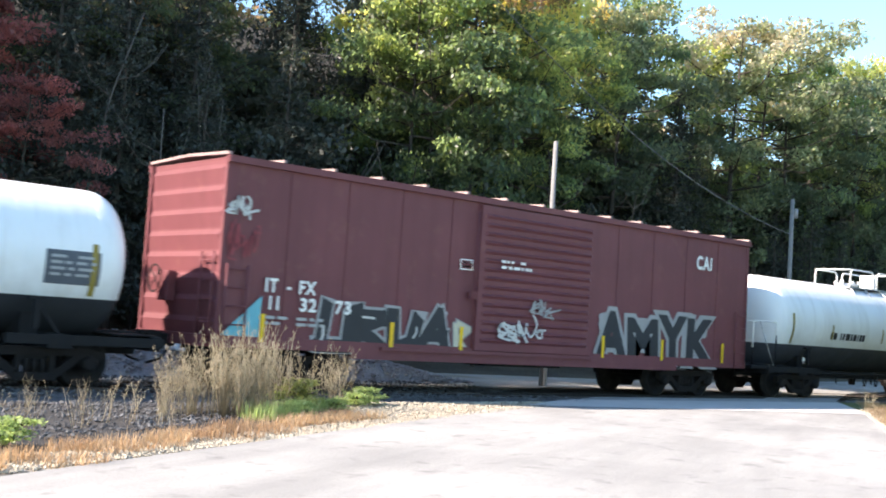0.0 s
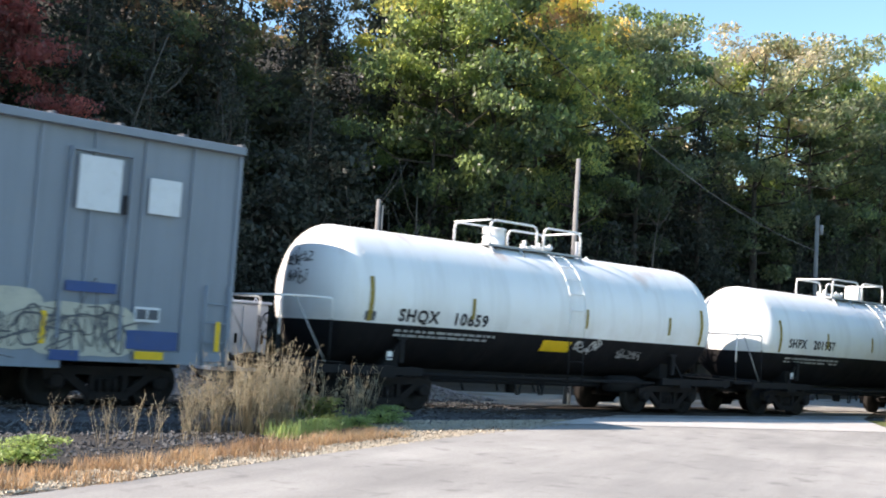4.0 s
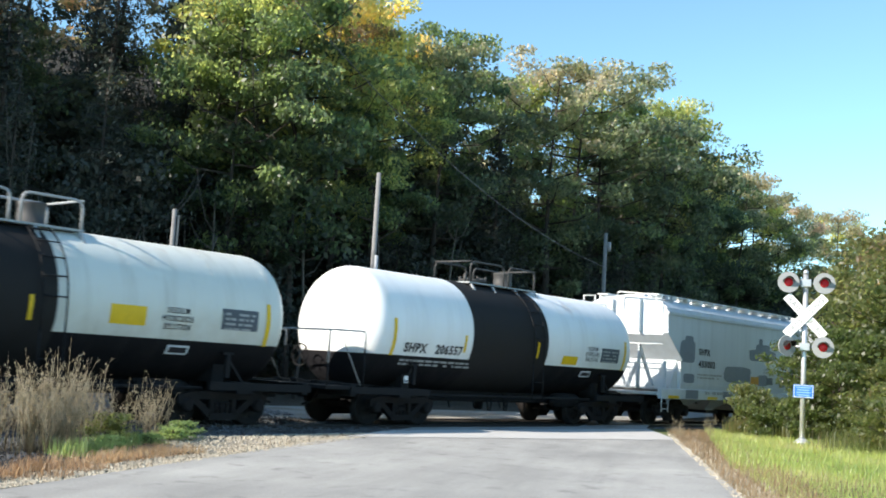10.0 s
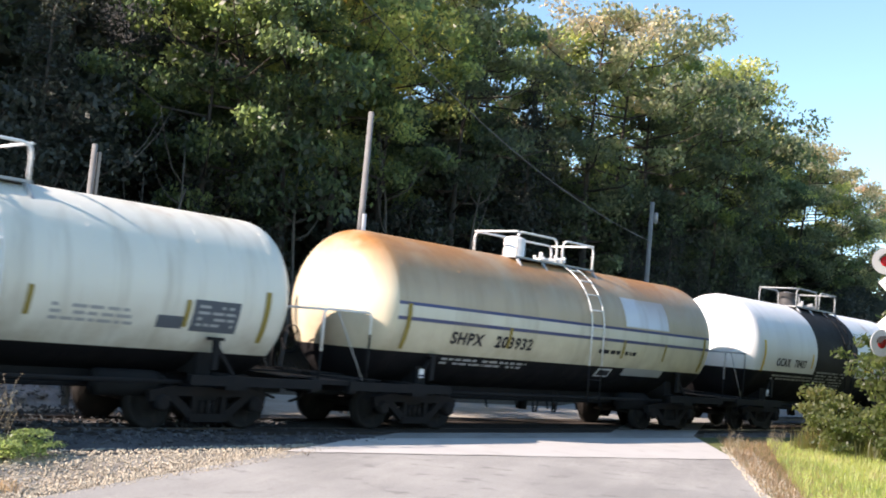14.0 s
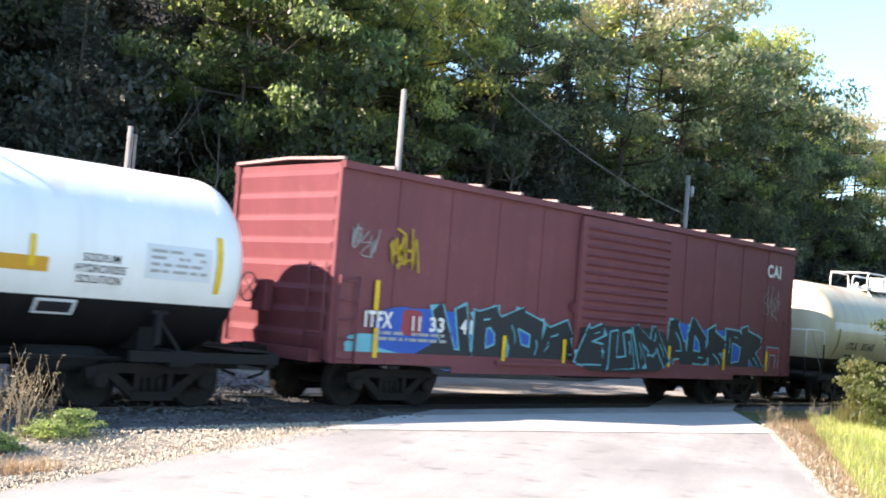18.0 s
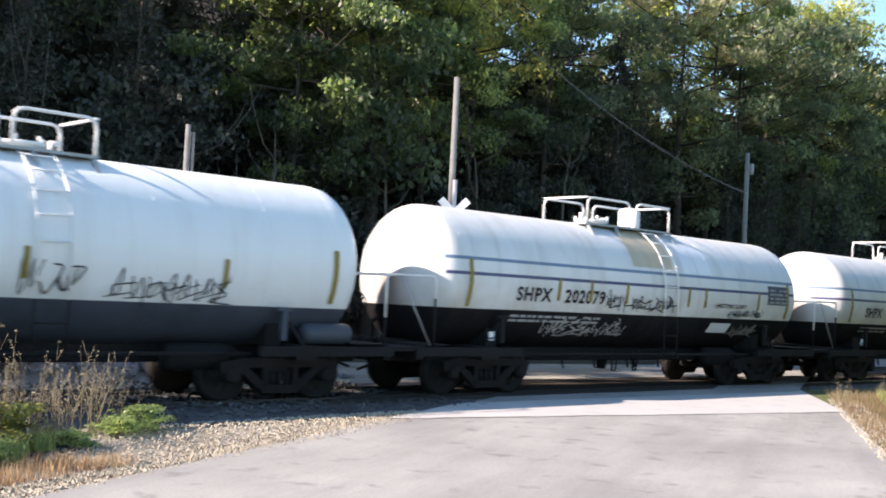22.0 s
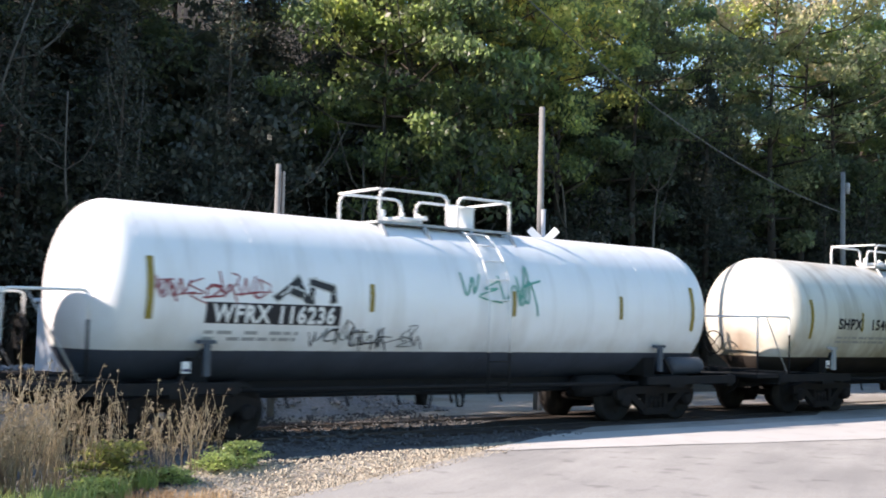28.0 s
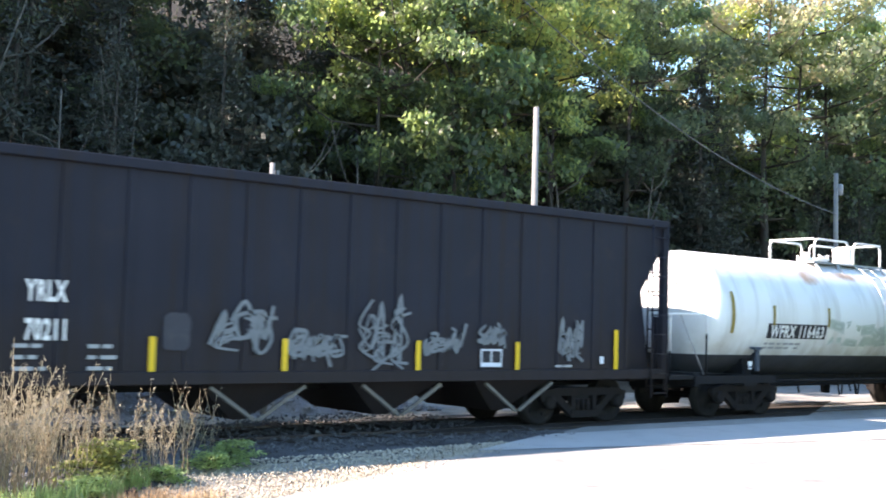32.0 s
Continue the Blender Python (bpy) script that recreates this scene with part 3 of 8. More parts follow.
# skeletons of block shapes, as strokes (x, y, x, y ...) in a unit field
BLOCK_SHAPES = (((0.1, 0.0, 0.15, 1.0, 0.75, 0.85), (0.75, 0.85, 0.8, 0.05)), ((0.1, 1.0, 0.2, 0.1, 0.75, 0.1, 0.8, 0.9),), ((0.0, 0.0, 0.4, 1.0, 0.85, 0.0), (0.25, 0.4, 0.7, 0.35)),
                ((0.15, 0.0, 0.1, 0.95), (0.1, 0.95, 0.8, 0.7, 0.2, 0.5, 0.85, 0.0)), ((0.75, 0.95, 0.2, 0.8, 0.15, 0.15, 0.8, 0.05), (0.3, 0.45, 0.75, 0.5)),
                ((0.0, 0.0, 0.1, 0.95, 0.45, 0.4, 0.8, 1.0, 0.9, 0.0),), ((0.15, 0.1, 0.1, 0.8, 0.5, 1.0, 0.85, 0.7, 0.8, 0.1, 0.15, 0.1),))


def blobs(parent, u0, u1, z0, z1, fill, edge, surf, seed, letters=4, name="graffiti", rim=0.06, jag=0.25, inner=None):
    """Large painted block shapes without meaning: broad strokes with an outline and bright lines inside."""
    rd = random.Random(seed)
    lo, hi, mid = B(), B(), B()
    lw, ht = (u1 - u0) / letters, z1 - z0

    def slab(bm, a, b, w, grow, off):
        d = (b - a).normalized()
        n = Vector((-d.y, d.x)) * (w / 2)
        a, b = a - d * grow, b + d * grow
        k = rd.uniform(-0.25, 0.25) * w
        ring = [a - n - d * k, b - n * 0.85 + d * k, b + n * 1.1 - d * k * 0.5, a + n * 0.9 + d * k]
        bm.faces.new([bm.verts.new(surf(q.x, min(max(q.y, z0 - 0.03), z1 + 0.14), off)) for q in ring])

    i = 0
    for k in range(letters):
        w = min(0.36 * lw, 0.3 * ht) * rd.uniform(0.85, 1.2)
        lean, dz = rd.uniform(-jag, jag) * 0.6, rd.uniform(-0.07, 0.07) * ht
        for stroke in rd.choice(BLOCK_SHAPES):
            pts = [Vector((u0 + (k + 0.02 + (x + rd.uniform(-0.14, 0.14) + lean * (y - 0.5)) * 0.96) * lw, z0 + dz + w * 0.4 + (y + rd.uniform(-0.13, 0.13)) * (ht - w * 0.8))) for x, y in zip(stroke[::2], stroke[1::2])]
            for a, b in zip(pts, pts[1:]):
                slab(lo, a, b, w + 2 * rim, w * 0.42 + rim, 0.006 + 0.00008 * i)
                slab(hi, a, b, w, w * 0.42, 0.012 + 0.00008 * i)
                if rd.random() < 0.45:
                    t = rd.uniform(0.1, 0.5)
                    ribbon(mid, [a.lerp(b, t), a.lerp(b, t + 0.25) + Vector((w * 0.15, 0)), a.lerp(b, min(1.0, t + 0.5))], rim * rd.uniform(0.5, 1.1), surf, 0.0195 + 0.00005 * i)
                i += 1
    for nm, bm, mat in (("_outline", lo, edge), ("_fill", hi, fill), ("_highlight", mid, inner or edge)):
        tagged(part(name + nm, bm, mat, parent), kind="stuff")


def big_word(parent, text, u0, u1, z0, z1, fill, edge, surf, seed, rim=0.05, lean=0.12, name="graffiti"):
    """A painted word in fat outlined letters, each leaning its own way."""
    rd = random.Random(seed)
    lw = (u1 - u0) / len(text)
    for k, ch in enumerate(text):
        shear, dz, grow = rd.uniform(-lean, lean), rd.uniform(-0.05, 0.05), rd.uniform(0.95, 1.1)
        for weight, mat, off, nm in ((0.05 + rim, edge, 0.007 + 0.0006 * k, "_outline"), (0.05, fill, 0.013 + 0.0006 * k, "_fill")):
            vs, fs, w = glyphs(ch, weight)
            w0 = glyphs(ch, 0.05)[2]
            bm = B()
            bv = [bm.verts.new(surf(u0 + (k + 0.5) * lw + ((x - w / 2) / w0 * 1.02 + shear * (y - 0.35)) * lw, z0 + ((y / 0.72) * grow + dz) * (z1 - z0), off)) for x, y in vs]
            for f in fs:
                try:
                    bm.faces.new([bv[i] for i in f])
                except ValueError:
                    pass
            tagged(part(name + nm, bm, mat, parent), kind="stuff")


# ---- running gear, shared by all cars ----
SHARED = {}


def shared(key, make, material):
    if key not in SHARED:
        SHARED[key] = data_of(key, make(), material)
    return SHARED[key]


WHEELS = []


def m_bolster():
    bm = box(B(), -0.22, 0.22, -1.0, 1.0, 0.42, 0.66, 0.03)
    box(bm, -0.3, 0.3, -0.2, 0.2, 0.6, 0.74)
    return bm


def m_side_frame():
    """A cast truck side frame with arched top, windows and spring nest."""
    bm = B()
    for a, b, w, h in (((-1.08, 0, 0.52), (-0.62, 0, 0.60), 0.13, 0.17), ((-0.62, 0, 0.60), (0.62, 0, 0.60), 0.13, 0.14),
                       ((0.62, 0, 0.60), (1.08, 0, 0.52), 0.13, 0.17), ((-0.72, 0, 0.54), (-0.30, 0, 0.22), 0.12, 0.13),
                       ((0.72, 0, 0.54), (0.30, 0, 0.22), 0.12, 0.13), ((-0.34, 0, 0.20), (0.34, 0, 0.20), 0.15, 0.12),
                       ((-0.27, 0, 0.20), (-0.27, 0, 0.60), 0.12, 0.09), ((0.27, 0, 0.20), (0.27, 0, 0.60), 0.12, 0.09)):
        beam(bm, a, b, w, h)
    for s in (-0.87, 0.87):
        lathe(bm, [(-0.14, 0.09), (-0.10, 0.13), (0.05, 0.13)], 12, 'y', (s, 0, 0.42))
    for s in (-0.13, 0.0, 0.13):
        lathe(bm, [(0.26, 0.05), (0.47, 0.05)], 8, 'z', (s, 0, 0))
    return bm


def m_wheel():
    """A wheelset: two flanged wheels on an axle."""
    bm = B()
    for s in (-1, 1):
        lathe(bm, [(s * 0.60, 0.12), (s * 0.62, 0.34), (s * 0.66, 0.36), (s * 0.68, 0.455), (s * 0.70, 0.42), (s * 0.82, 0.415),
                   (s * 0.82, 0.36), (s * 0.77, 0.33), (s * 0.76, 0.15), (s * 0.84, 0.12), (s * 0.84, 0.05)], 24, 'y')
        for k in range(5):
            a = k * math.tau / 5
            box(bm, 0.25 * math.cos(a) - 0.02, 0.25 * math.cos(a) + 0.02, s * 0.775 - 0.012, s * 0.775 + 0.012, 0.25 * math.sin(a) - 0.02, 0.25 * math.sin(a) + 0.02)
    lathe(bm, [(-0.9, 0.07), (0.9, 0.07)], 10, 'y')
    return bm


def truck(car, x):
    t = part("truck", shared("bolster", m_bolster, BLACK), None, car, "", (x, 0, 0))
    for y in (-1.02, 1.02):
        part("side_frame", shared("side_frame", m_side_frame, RUSTY), None, t, "", (0, y, 0))
    for s in (-0.87, 0.87):
        WHEELS.append((part("wheel", shared("wheelset", m_wheel, WHEEL), None, t, "", (s, 0, 0.42)), car))
    return t


def m_coupler():
    bm = box(B(), -0.1, 0.45, -0.09, 0.09, 0.72, 0.95, 0.02)
    box(bm, 0.40, 0.62, -0.17, 0.13, 0.70, 0.99, 0.03)
    box(bm, 0.58, 0.70, -0.17, -0.07, 0.72, 0.97, 0.02)
    tube(bm, [(0.1, 0.3, 0.75), (0.3, 0.32, 0.5), (0.55, 0.3, 0.42)], 0.025)
    return bm


def coupler(car, x, way):
    c = part("coupler", shared("coupler", m_coupler, RUSTY), None, car, "", (x, 0, 0))
    if way < 0:
        c.rotation_euler = (0, 0, math.pi)


def ladder(car, x, y, z0, z1, material, w=0.38, step=0.32, along='x'):
    bm = B()
    d = Vector((w / 2, 0, 0)) if along == 'x' else Vector((0, w / 2, 0))
    c = Vector((x, y, 0))
    for s in (-1, 1):
        tube(bm, [c + d * s + Vector((0, 0, z0)), c + d * s + Vector((0, 0, z1))], 0.02, 6)
    z = z0 + 0.08
    while z < z1:
        tube(bm, [c - d + Vector((0, 0, z)), c + d + Vector((0, 0, z))], 0.014, 5)
        z += step
    return part("ladder", bm, material, car)


def reflectors(car, us, z, surf, h=0.38, w=0.085, material=None):
    for u in us:
        plate(car, u - w / 2, u + w / 2, z - h / 2, z + h / 2, material or YELLOW, surf, "reflector", 0.016)


# ---- tank cars ----
def m_walkway():
    bm = box(B(), -1.45, 1.45, -0.62, 0.62, 3.40, 3.44)
    for x in (-1.38, -0.5, 0.5, 1.38):
        beam(bm, (x, -0.62, 3.38), (x, -0.85, 3.08), 0.05, 0.05)
        beam(bm, (x, 0.62, 3.38), (x, 0.85, 3.08), 0.05, 0.05)
    return bm


def m_rail(x0, x1, y, z1=3.96):
    """One side of a top railing: two hoops with rounded corners and a mid post."""
    def make():
        bm = B()
        tube(bm, bent([(x0, y, 3.44), (x0, y, z1), (x1, y, z1), (x1, y, 3.44)], 0.16), 0.026, 8)
        return bm
    return make


def m_cross(x, y0, y1, z1=3.96):
    def make():
        return tube(B(), [(x, y0, z1), (x, y1, z1)], 0.024, 8)
    return make


def m_tall_dome():
    bm = lathe(B(), [(3.40, 0.27), (3.48, 0.27), (3.50, 0.24), (3.84, 0.24), (3.90, 0.20), (3.93, 0.10)], 18, 'z')
    return bm


def m_drum():
    bm = lathe(B(), [(3.40, 0.30), (3.46, 0.30), (3.47, 0.25), (3.80, 0.25), (3.83, 0.27), (3.86, 0.26)], 18, 'z')
    return bm


def m_manway():
    bm = lathe(B(), [(3.40, 0.33), (3.50, 0.33), (3.51, 0.37), (3.56, 0.37), (3.58, 0.1)], 18, 'z')
    for k in range(6):
        a = k * math.tau / 6
        lathe(bm, [(3.5, 0.03), (3.64, 0.03)], 6, 'z', (0.34 * math.cos(a), 0.34 * math.sin(a), 0))
    tube(bm, [(0.5, 0.1, 3.42), (0.5, 0.1, 3.62), (0.62, 0.1, 3.62)], 0.05, 7)
    tube(bm, [(-0.45, -0.1, 3.42), (-0.45, -0.1, 3.68)], 0.045, 7)
    return bm


def underframe(car, h):
    """Centre sill, end sills, bolster beams, side pieces and end platforms."""
    part("center_sill", box(B(), -h, h, -0.3, 0.3, 0.56, 0.84), BLACK, car)
    for s in (-1, 1):
        part("draft_sill", box(B(), *sorted((s * (h - 0.01), s * (h - 2.3))), -0.34, 0.34, 0.58, 0.95), BLACK, car)
        part("end_sill", box(B(), *sorted((s * (h - 0.02), s * (h - 0.20))), -1.35, 1.35, 0.66, 0.90, 0.02), BLACK, car)
        part("bolster_beam", box(B(), *sorted((s * (h - 1.55), s * (h - 1.95))), -1.38, 1.38, 0.66, 0.88), BLACK, car)
        for y in (-1.34, 1.34):
            part("side_piece", box(B(), *sorted((s * h, s * (h - 2.6))), y - 0.05, y + 0.05, 0.72, 0.87), BLACK, car)
        part("end_platform", box(B(), *sorted((s * (h - 0.05), s * (h - 0.8))), -1.3, 1.3, 0.902, 0.92), BLACK, car)
    for y in (-1.12, 1.12):
        part("grab_rail", tube(B(), [(-h + 2.6, y, 0.74), (h - 2.6, y, 0.74)], 0.035, 6), BLACK, car)


def m_rigging():
    """Brake rods, levers and hangers under the tank."""
    bm = tube(B(), [(-3.6, -0.5, 0.62), (3.6, -0.5, 0.62)], 0.025, 6)
    for x in (-3.0, -1.9, -0.9, 0.2, 0.45, 1.3, 2.3, 3.0):
        tube(bm, [(x, -0.5, 0.64), (x + 0.08, -0.5, 0.42)], 0.022, 5)
    for x in (-0.35, 0.35):
        tube(bm, [(x - 0.14, -0.62, 0.8), (x - 0.04, -0.62, 0.36), (x + 0.04, -0.62, 0.36), (x + 0.14, -0.62, 0.8)], 0.022, 5)
    lathe(bm, [(0.36, 0.10), (0.8, 0.14)], 12, 'z')
    return bm


def m_reservoir():
    return lathe(B(), [(-0.55, 0.08), (-0.48, 0.2), (0.48, 0.2), (0.55, 0.08)], 16, 'x')


def brake_ring(bm, x, y, z, r=0.25):
    """A hand brake wheel: rim and four spokes."""
    pts = [(x, y + r * math.cos(math.tau * k / 20), z + r * math.sin(math.tau * k / 20)) for k in range(21)]
    tube(bm, pts, 0.016, 6)
    for k in range(2):
        a = math.pi * (k / 2 + 0.25)
        tube(bm, [(x, y - r * math.cos(a), z - r * math.sin(a)), (x + 0.03, y, z), (x, y + r * math.cos(a), z + r * math.sin(a))], 0.012, 5)
    return bm


def tank_car(uL, uR, paint, label, top=WHITE, dome='tall', zb=1.5, frame_mat=None, crest=3.42, mid=None, swap=1):
    """A four-axle tank car; uL and uR are the ends of its heads along the train, crest the top of the tank, mid where its lettering is centred."""
    c, h = (uL + uR) / 2, (uR - uL) / 2
    car = thing("tank_car", label, "railway car", pose(c, 0, 0), "cars of the freight train")
    rad = (crest - 0.79) / 2
    axis, dx, up = 0.79 + rad, (c if mid is None else mid) - c, crest - 3.45
    SKIN[:] = rad, axis, dx, h
    # dished heads with a tight knuckle
    d = rad / 2
    rise = [0.02, 0.2, 0.38, 0.54, 0.68, 0.79, 0.87, 0.925, 0.96, 0.98, 0.991, 0.9975, 1.0]
    dish = [d * (1 - (1 - r ** 2.5) ** 0.4) for r in rise]
    prof = [(-h - dx + q, rad * r) for q, r in zip(dish, rise)]
    prof += [(-h / 2 - dx, rad), (-dx, rad), (h / 2 - dx, rad)] + [(h - dx - q, rad * r) for q, r in zip(dish[::-1], rise[::-1])]
    part("tank", lathe(B(), prof, 64, 'x', (0, 0, axis)), paint, car, "", (dx, 0, 0))
    for x in (-h * 0.62, -h * 0.3, 0.45, h * 0.35, h * 0.66, -h + d + 0.04, h - d - 0.04):
        x -= dx
        seams = lathe(B(), [(x - 0.02, rad + 0.001), (x - 0.01, rad + 0.003), (x + 0.01, rad + 0.003), (x + 0.02, rad + 0.001)], 40, 'x', (0, 0, axis))
        part("weld_seam", seams, paint, car, "", (dx, 0, 0))
    underframe(car, h + 0.45)
    part("brake_rigging", shared("rigging", m_rigging, BLACK), None, car)
    part("air_reservoir", shared("reservoir", m_reservoir, BLACK), None, car, "", (h - 2.9, -0.75, 0.68))
    for s in (-1, 1):
        truck(car, s * (h - 1.55))
        coupler(car, s * (h + 0.3), s)
        bm = box(B(), -0.14, 0.14, -1.0, 1.0, 0.86, 1.2)
        part("saddle", bm, BLACK, car, "", (s * (h - 1.68), 0, 0))
        for y in (-1.0, 1.0):
            bm = box(B(), -0.05, 0.05, y * 1.26 - 0.04, y * 1.26 + 0.04, 0.95, 1.4, 0.008)
            box(bm, -0.13, 0.13, y * 1.24 - 0.05, y * 1.24 + 0.06, 1.4, 1.45)
            part("saddle_post", bm, frame_mat or BLACK, car, "", (s * (h - 1.68), 0, 0))
            part("saddle_brace", beam(B(), (s * 0.4, y * 1.25, 0.87), (s * 0.04, y * 1.22, 1.32), 0.05, 0.05), BLACK, car, "", (s * (h - 1.68), 0, 0))
    # railing round the brake platform: pale above, black where it meets the deck
    e = -h - 1.12
    part("end_platform", box(B(), e - 0.06, -h - 0.4, -1.34, 1.34, 0.80, 0.88, 0.01), BLACK, car)
    pale = top if top == WHITE else GREYRAIL
    for y in (-1.3, 1.3):
        part("end_handrail", tube(B(), bent([(e, y, 1.36), (e, y, 2.07), (-h - 0.02, y, 2.08), (-h - 0.02, y, 1.7)], 0.1), 0.022, 7), pale, car)
        for x, z in ((e, 1.36), (-h - 0.02, 1.7)):
            part("rail_post", tube(B(), [(x, y, 0.86), (x, y, z)], 0.02, 6), BLACK, car)
        part("rail_brace", tube(B(), [(e + 0.3, y, 2.06), (-h - 0.1, y, 0.9)], 0.014, 6), GREYRAIL, car)
    part("end_handrail", tube(B(), [(e, -1.3, 2.06), (e, 1.3, 2.06)], 0.022, 7), pale, car)
    bm = brake_ring(B(), -h - 0.32, 0.45, 1.5)
    part("brake_wheel", bm, BLACK, car)
    tagp = part("card_holder", box(B(), -h + 1.28, -h + 1.40, -1.345, -1.33, 1.0, 1.16), LETTER_WHITE, car)
    part("card_stripe", box(B(), -h + 1.29, -h + 1.39, -1.35, -1.346, 1.02, 1.06), LETTER_BLUE, tagp)
    if frame_mat:
        bm = lathe(B(), [(-0.48, 0.05), (-0.45, 0.14), (-0.38, 0.17), (0.38, 0.17), (0.45, 0.14), (0.48, 0.05)], 18, 'x', (h - 0.75, -1.05, 1.06))
        part("air_reservoir", bm, SLATE, car)
    # fittings on top
    part("walkway", shared("walkway", m_walkway, top if top != WHITE else GREYRAIL), None, car, "", (0, 0, up))
    for key, x0, x1, y in (("a", -1.4, 0.0, -0.6), ("b", 0.22, 1.4, -0.6), ("c", -1.4, -0.1, 0.6), ("d", 0.22, 1.4, 0.6)):
        part("railing", shared("rail%s%s" % (key, top.name), m_rail(x0, x1, y), top), None, car, "", (0, 0, up))
    for x in (-1.4, 1.4):
        part("railing", shared("cross%.2f%s" % (x, top.name), m_cross(x, -0.6, 0.6), top), None, car, "", (0, 0, up))
    dome_m = top if top == WHITE else DARKRAIL
    part("valve_housing", shared("dome_%s%s" % (dome, dome_m.name), m_tall_dome if dome == 'tall' else m_drum, dome_m), None, car, "", (0.75 * swap, 0, up))
    part("manway", shared("manway" + top.name, m_manway, top), None, car, "", (-0.55 * swap, 0, up))
    bm = B()
    for x in (0.32, 0.78):
        arc = [on_tank(x - dx, axis + rad * a, 0.07) for a in (1.2, 1.0, 0.8, 0.6, 0.4, 0.2, 0.0)]
        tube(bm, arc + [(x, -rad - 0.07, zb)], 0.016, 6)
    for a in (1.05, 0.8, 0.55, 0.3, 0.05):
        p, q = on_tank(0.32 - dx, axis + rad * a, 0.07), on_tank(0.78 - dx, axis + rad * a, 0.07)
        tube(bm, [p, q], 0.014, 5)
    part("ladder", bm, top if top == WHITE else BLACK, car)
    bm = B()
    for x in (0.32, 0.78):
        tube(bm, [(x, -rad - 0.07, zb), (x, -rad - 0.07, 0.62)], 0.016, 6)
    for z in (1.15, 0.8):
        tube(bm, [(0.32, -rad - 0.07, z), (0.78, -rad - 0.07, z)], 0.012, 5)
    part("lower_ladder", bm, BLACK, car)
    return car, c, h


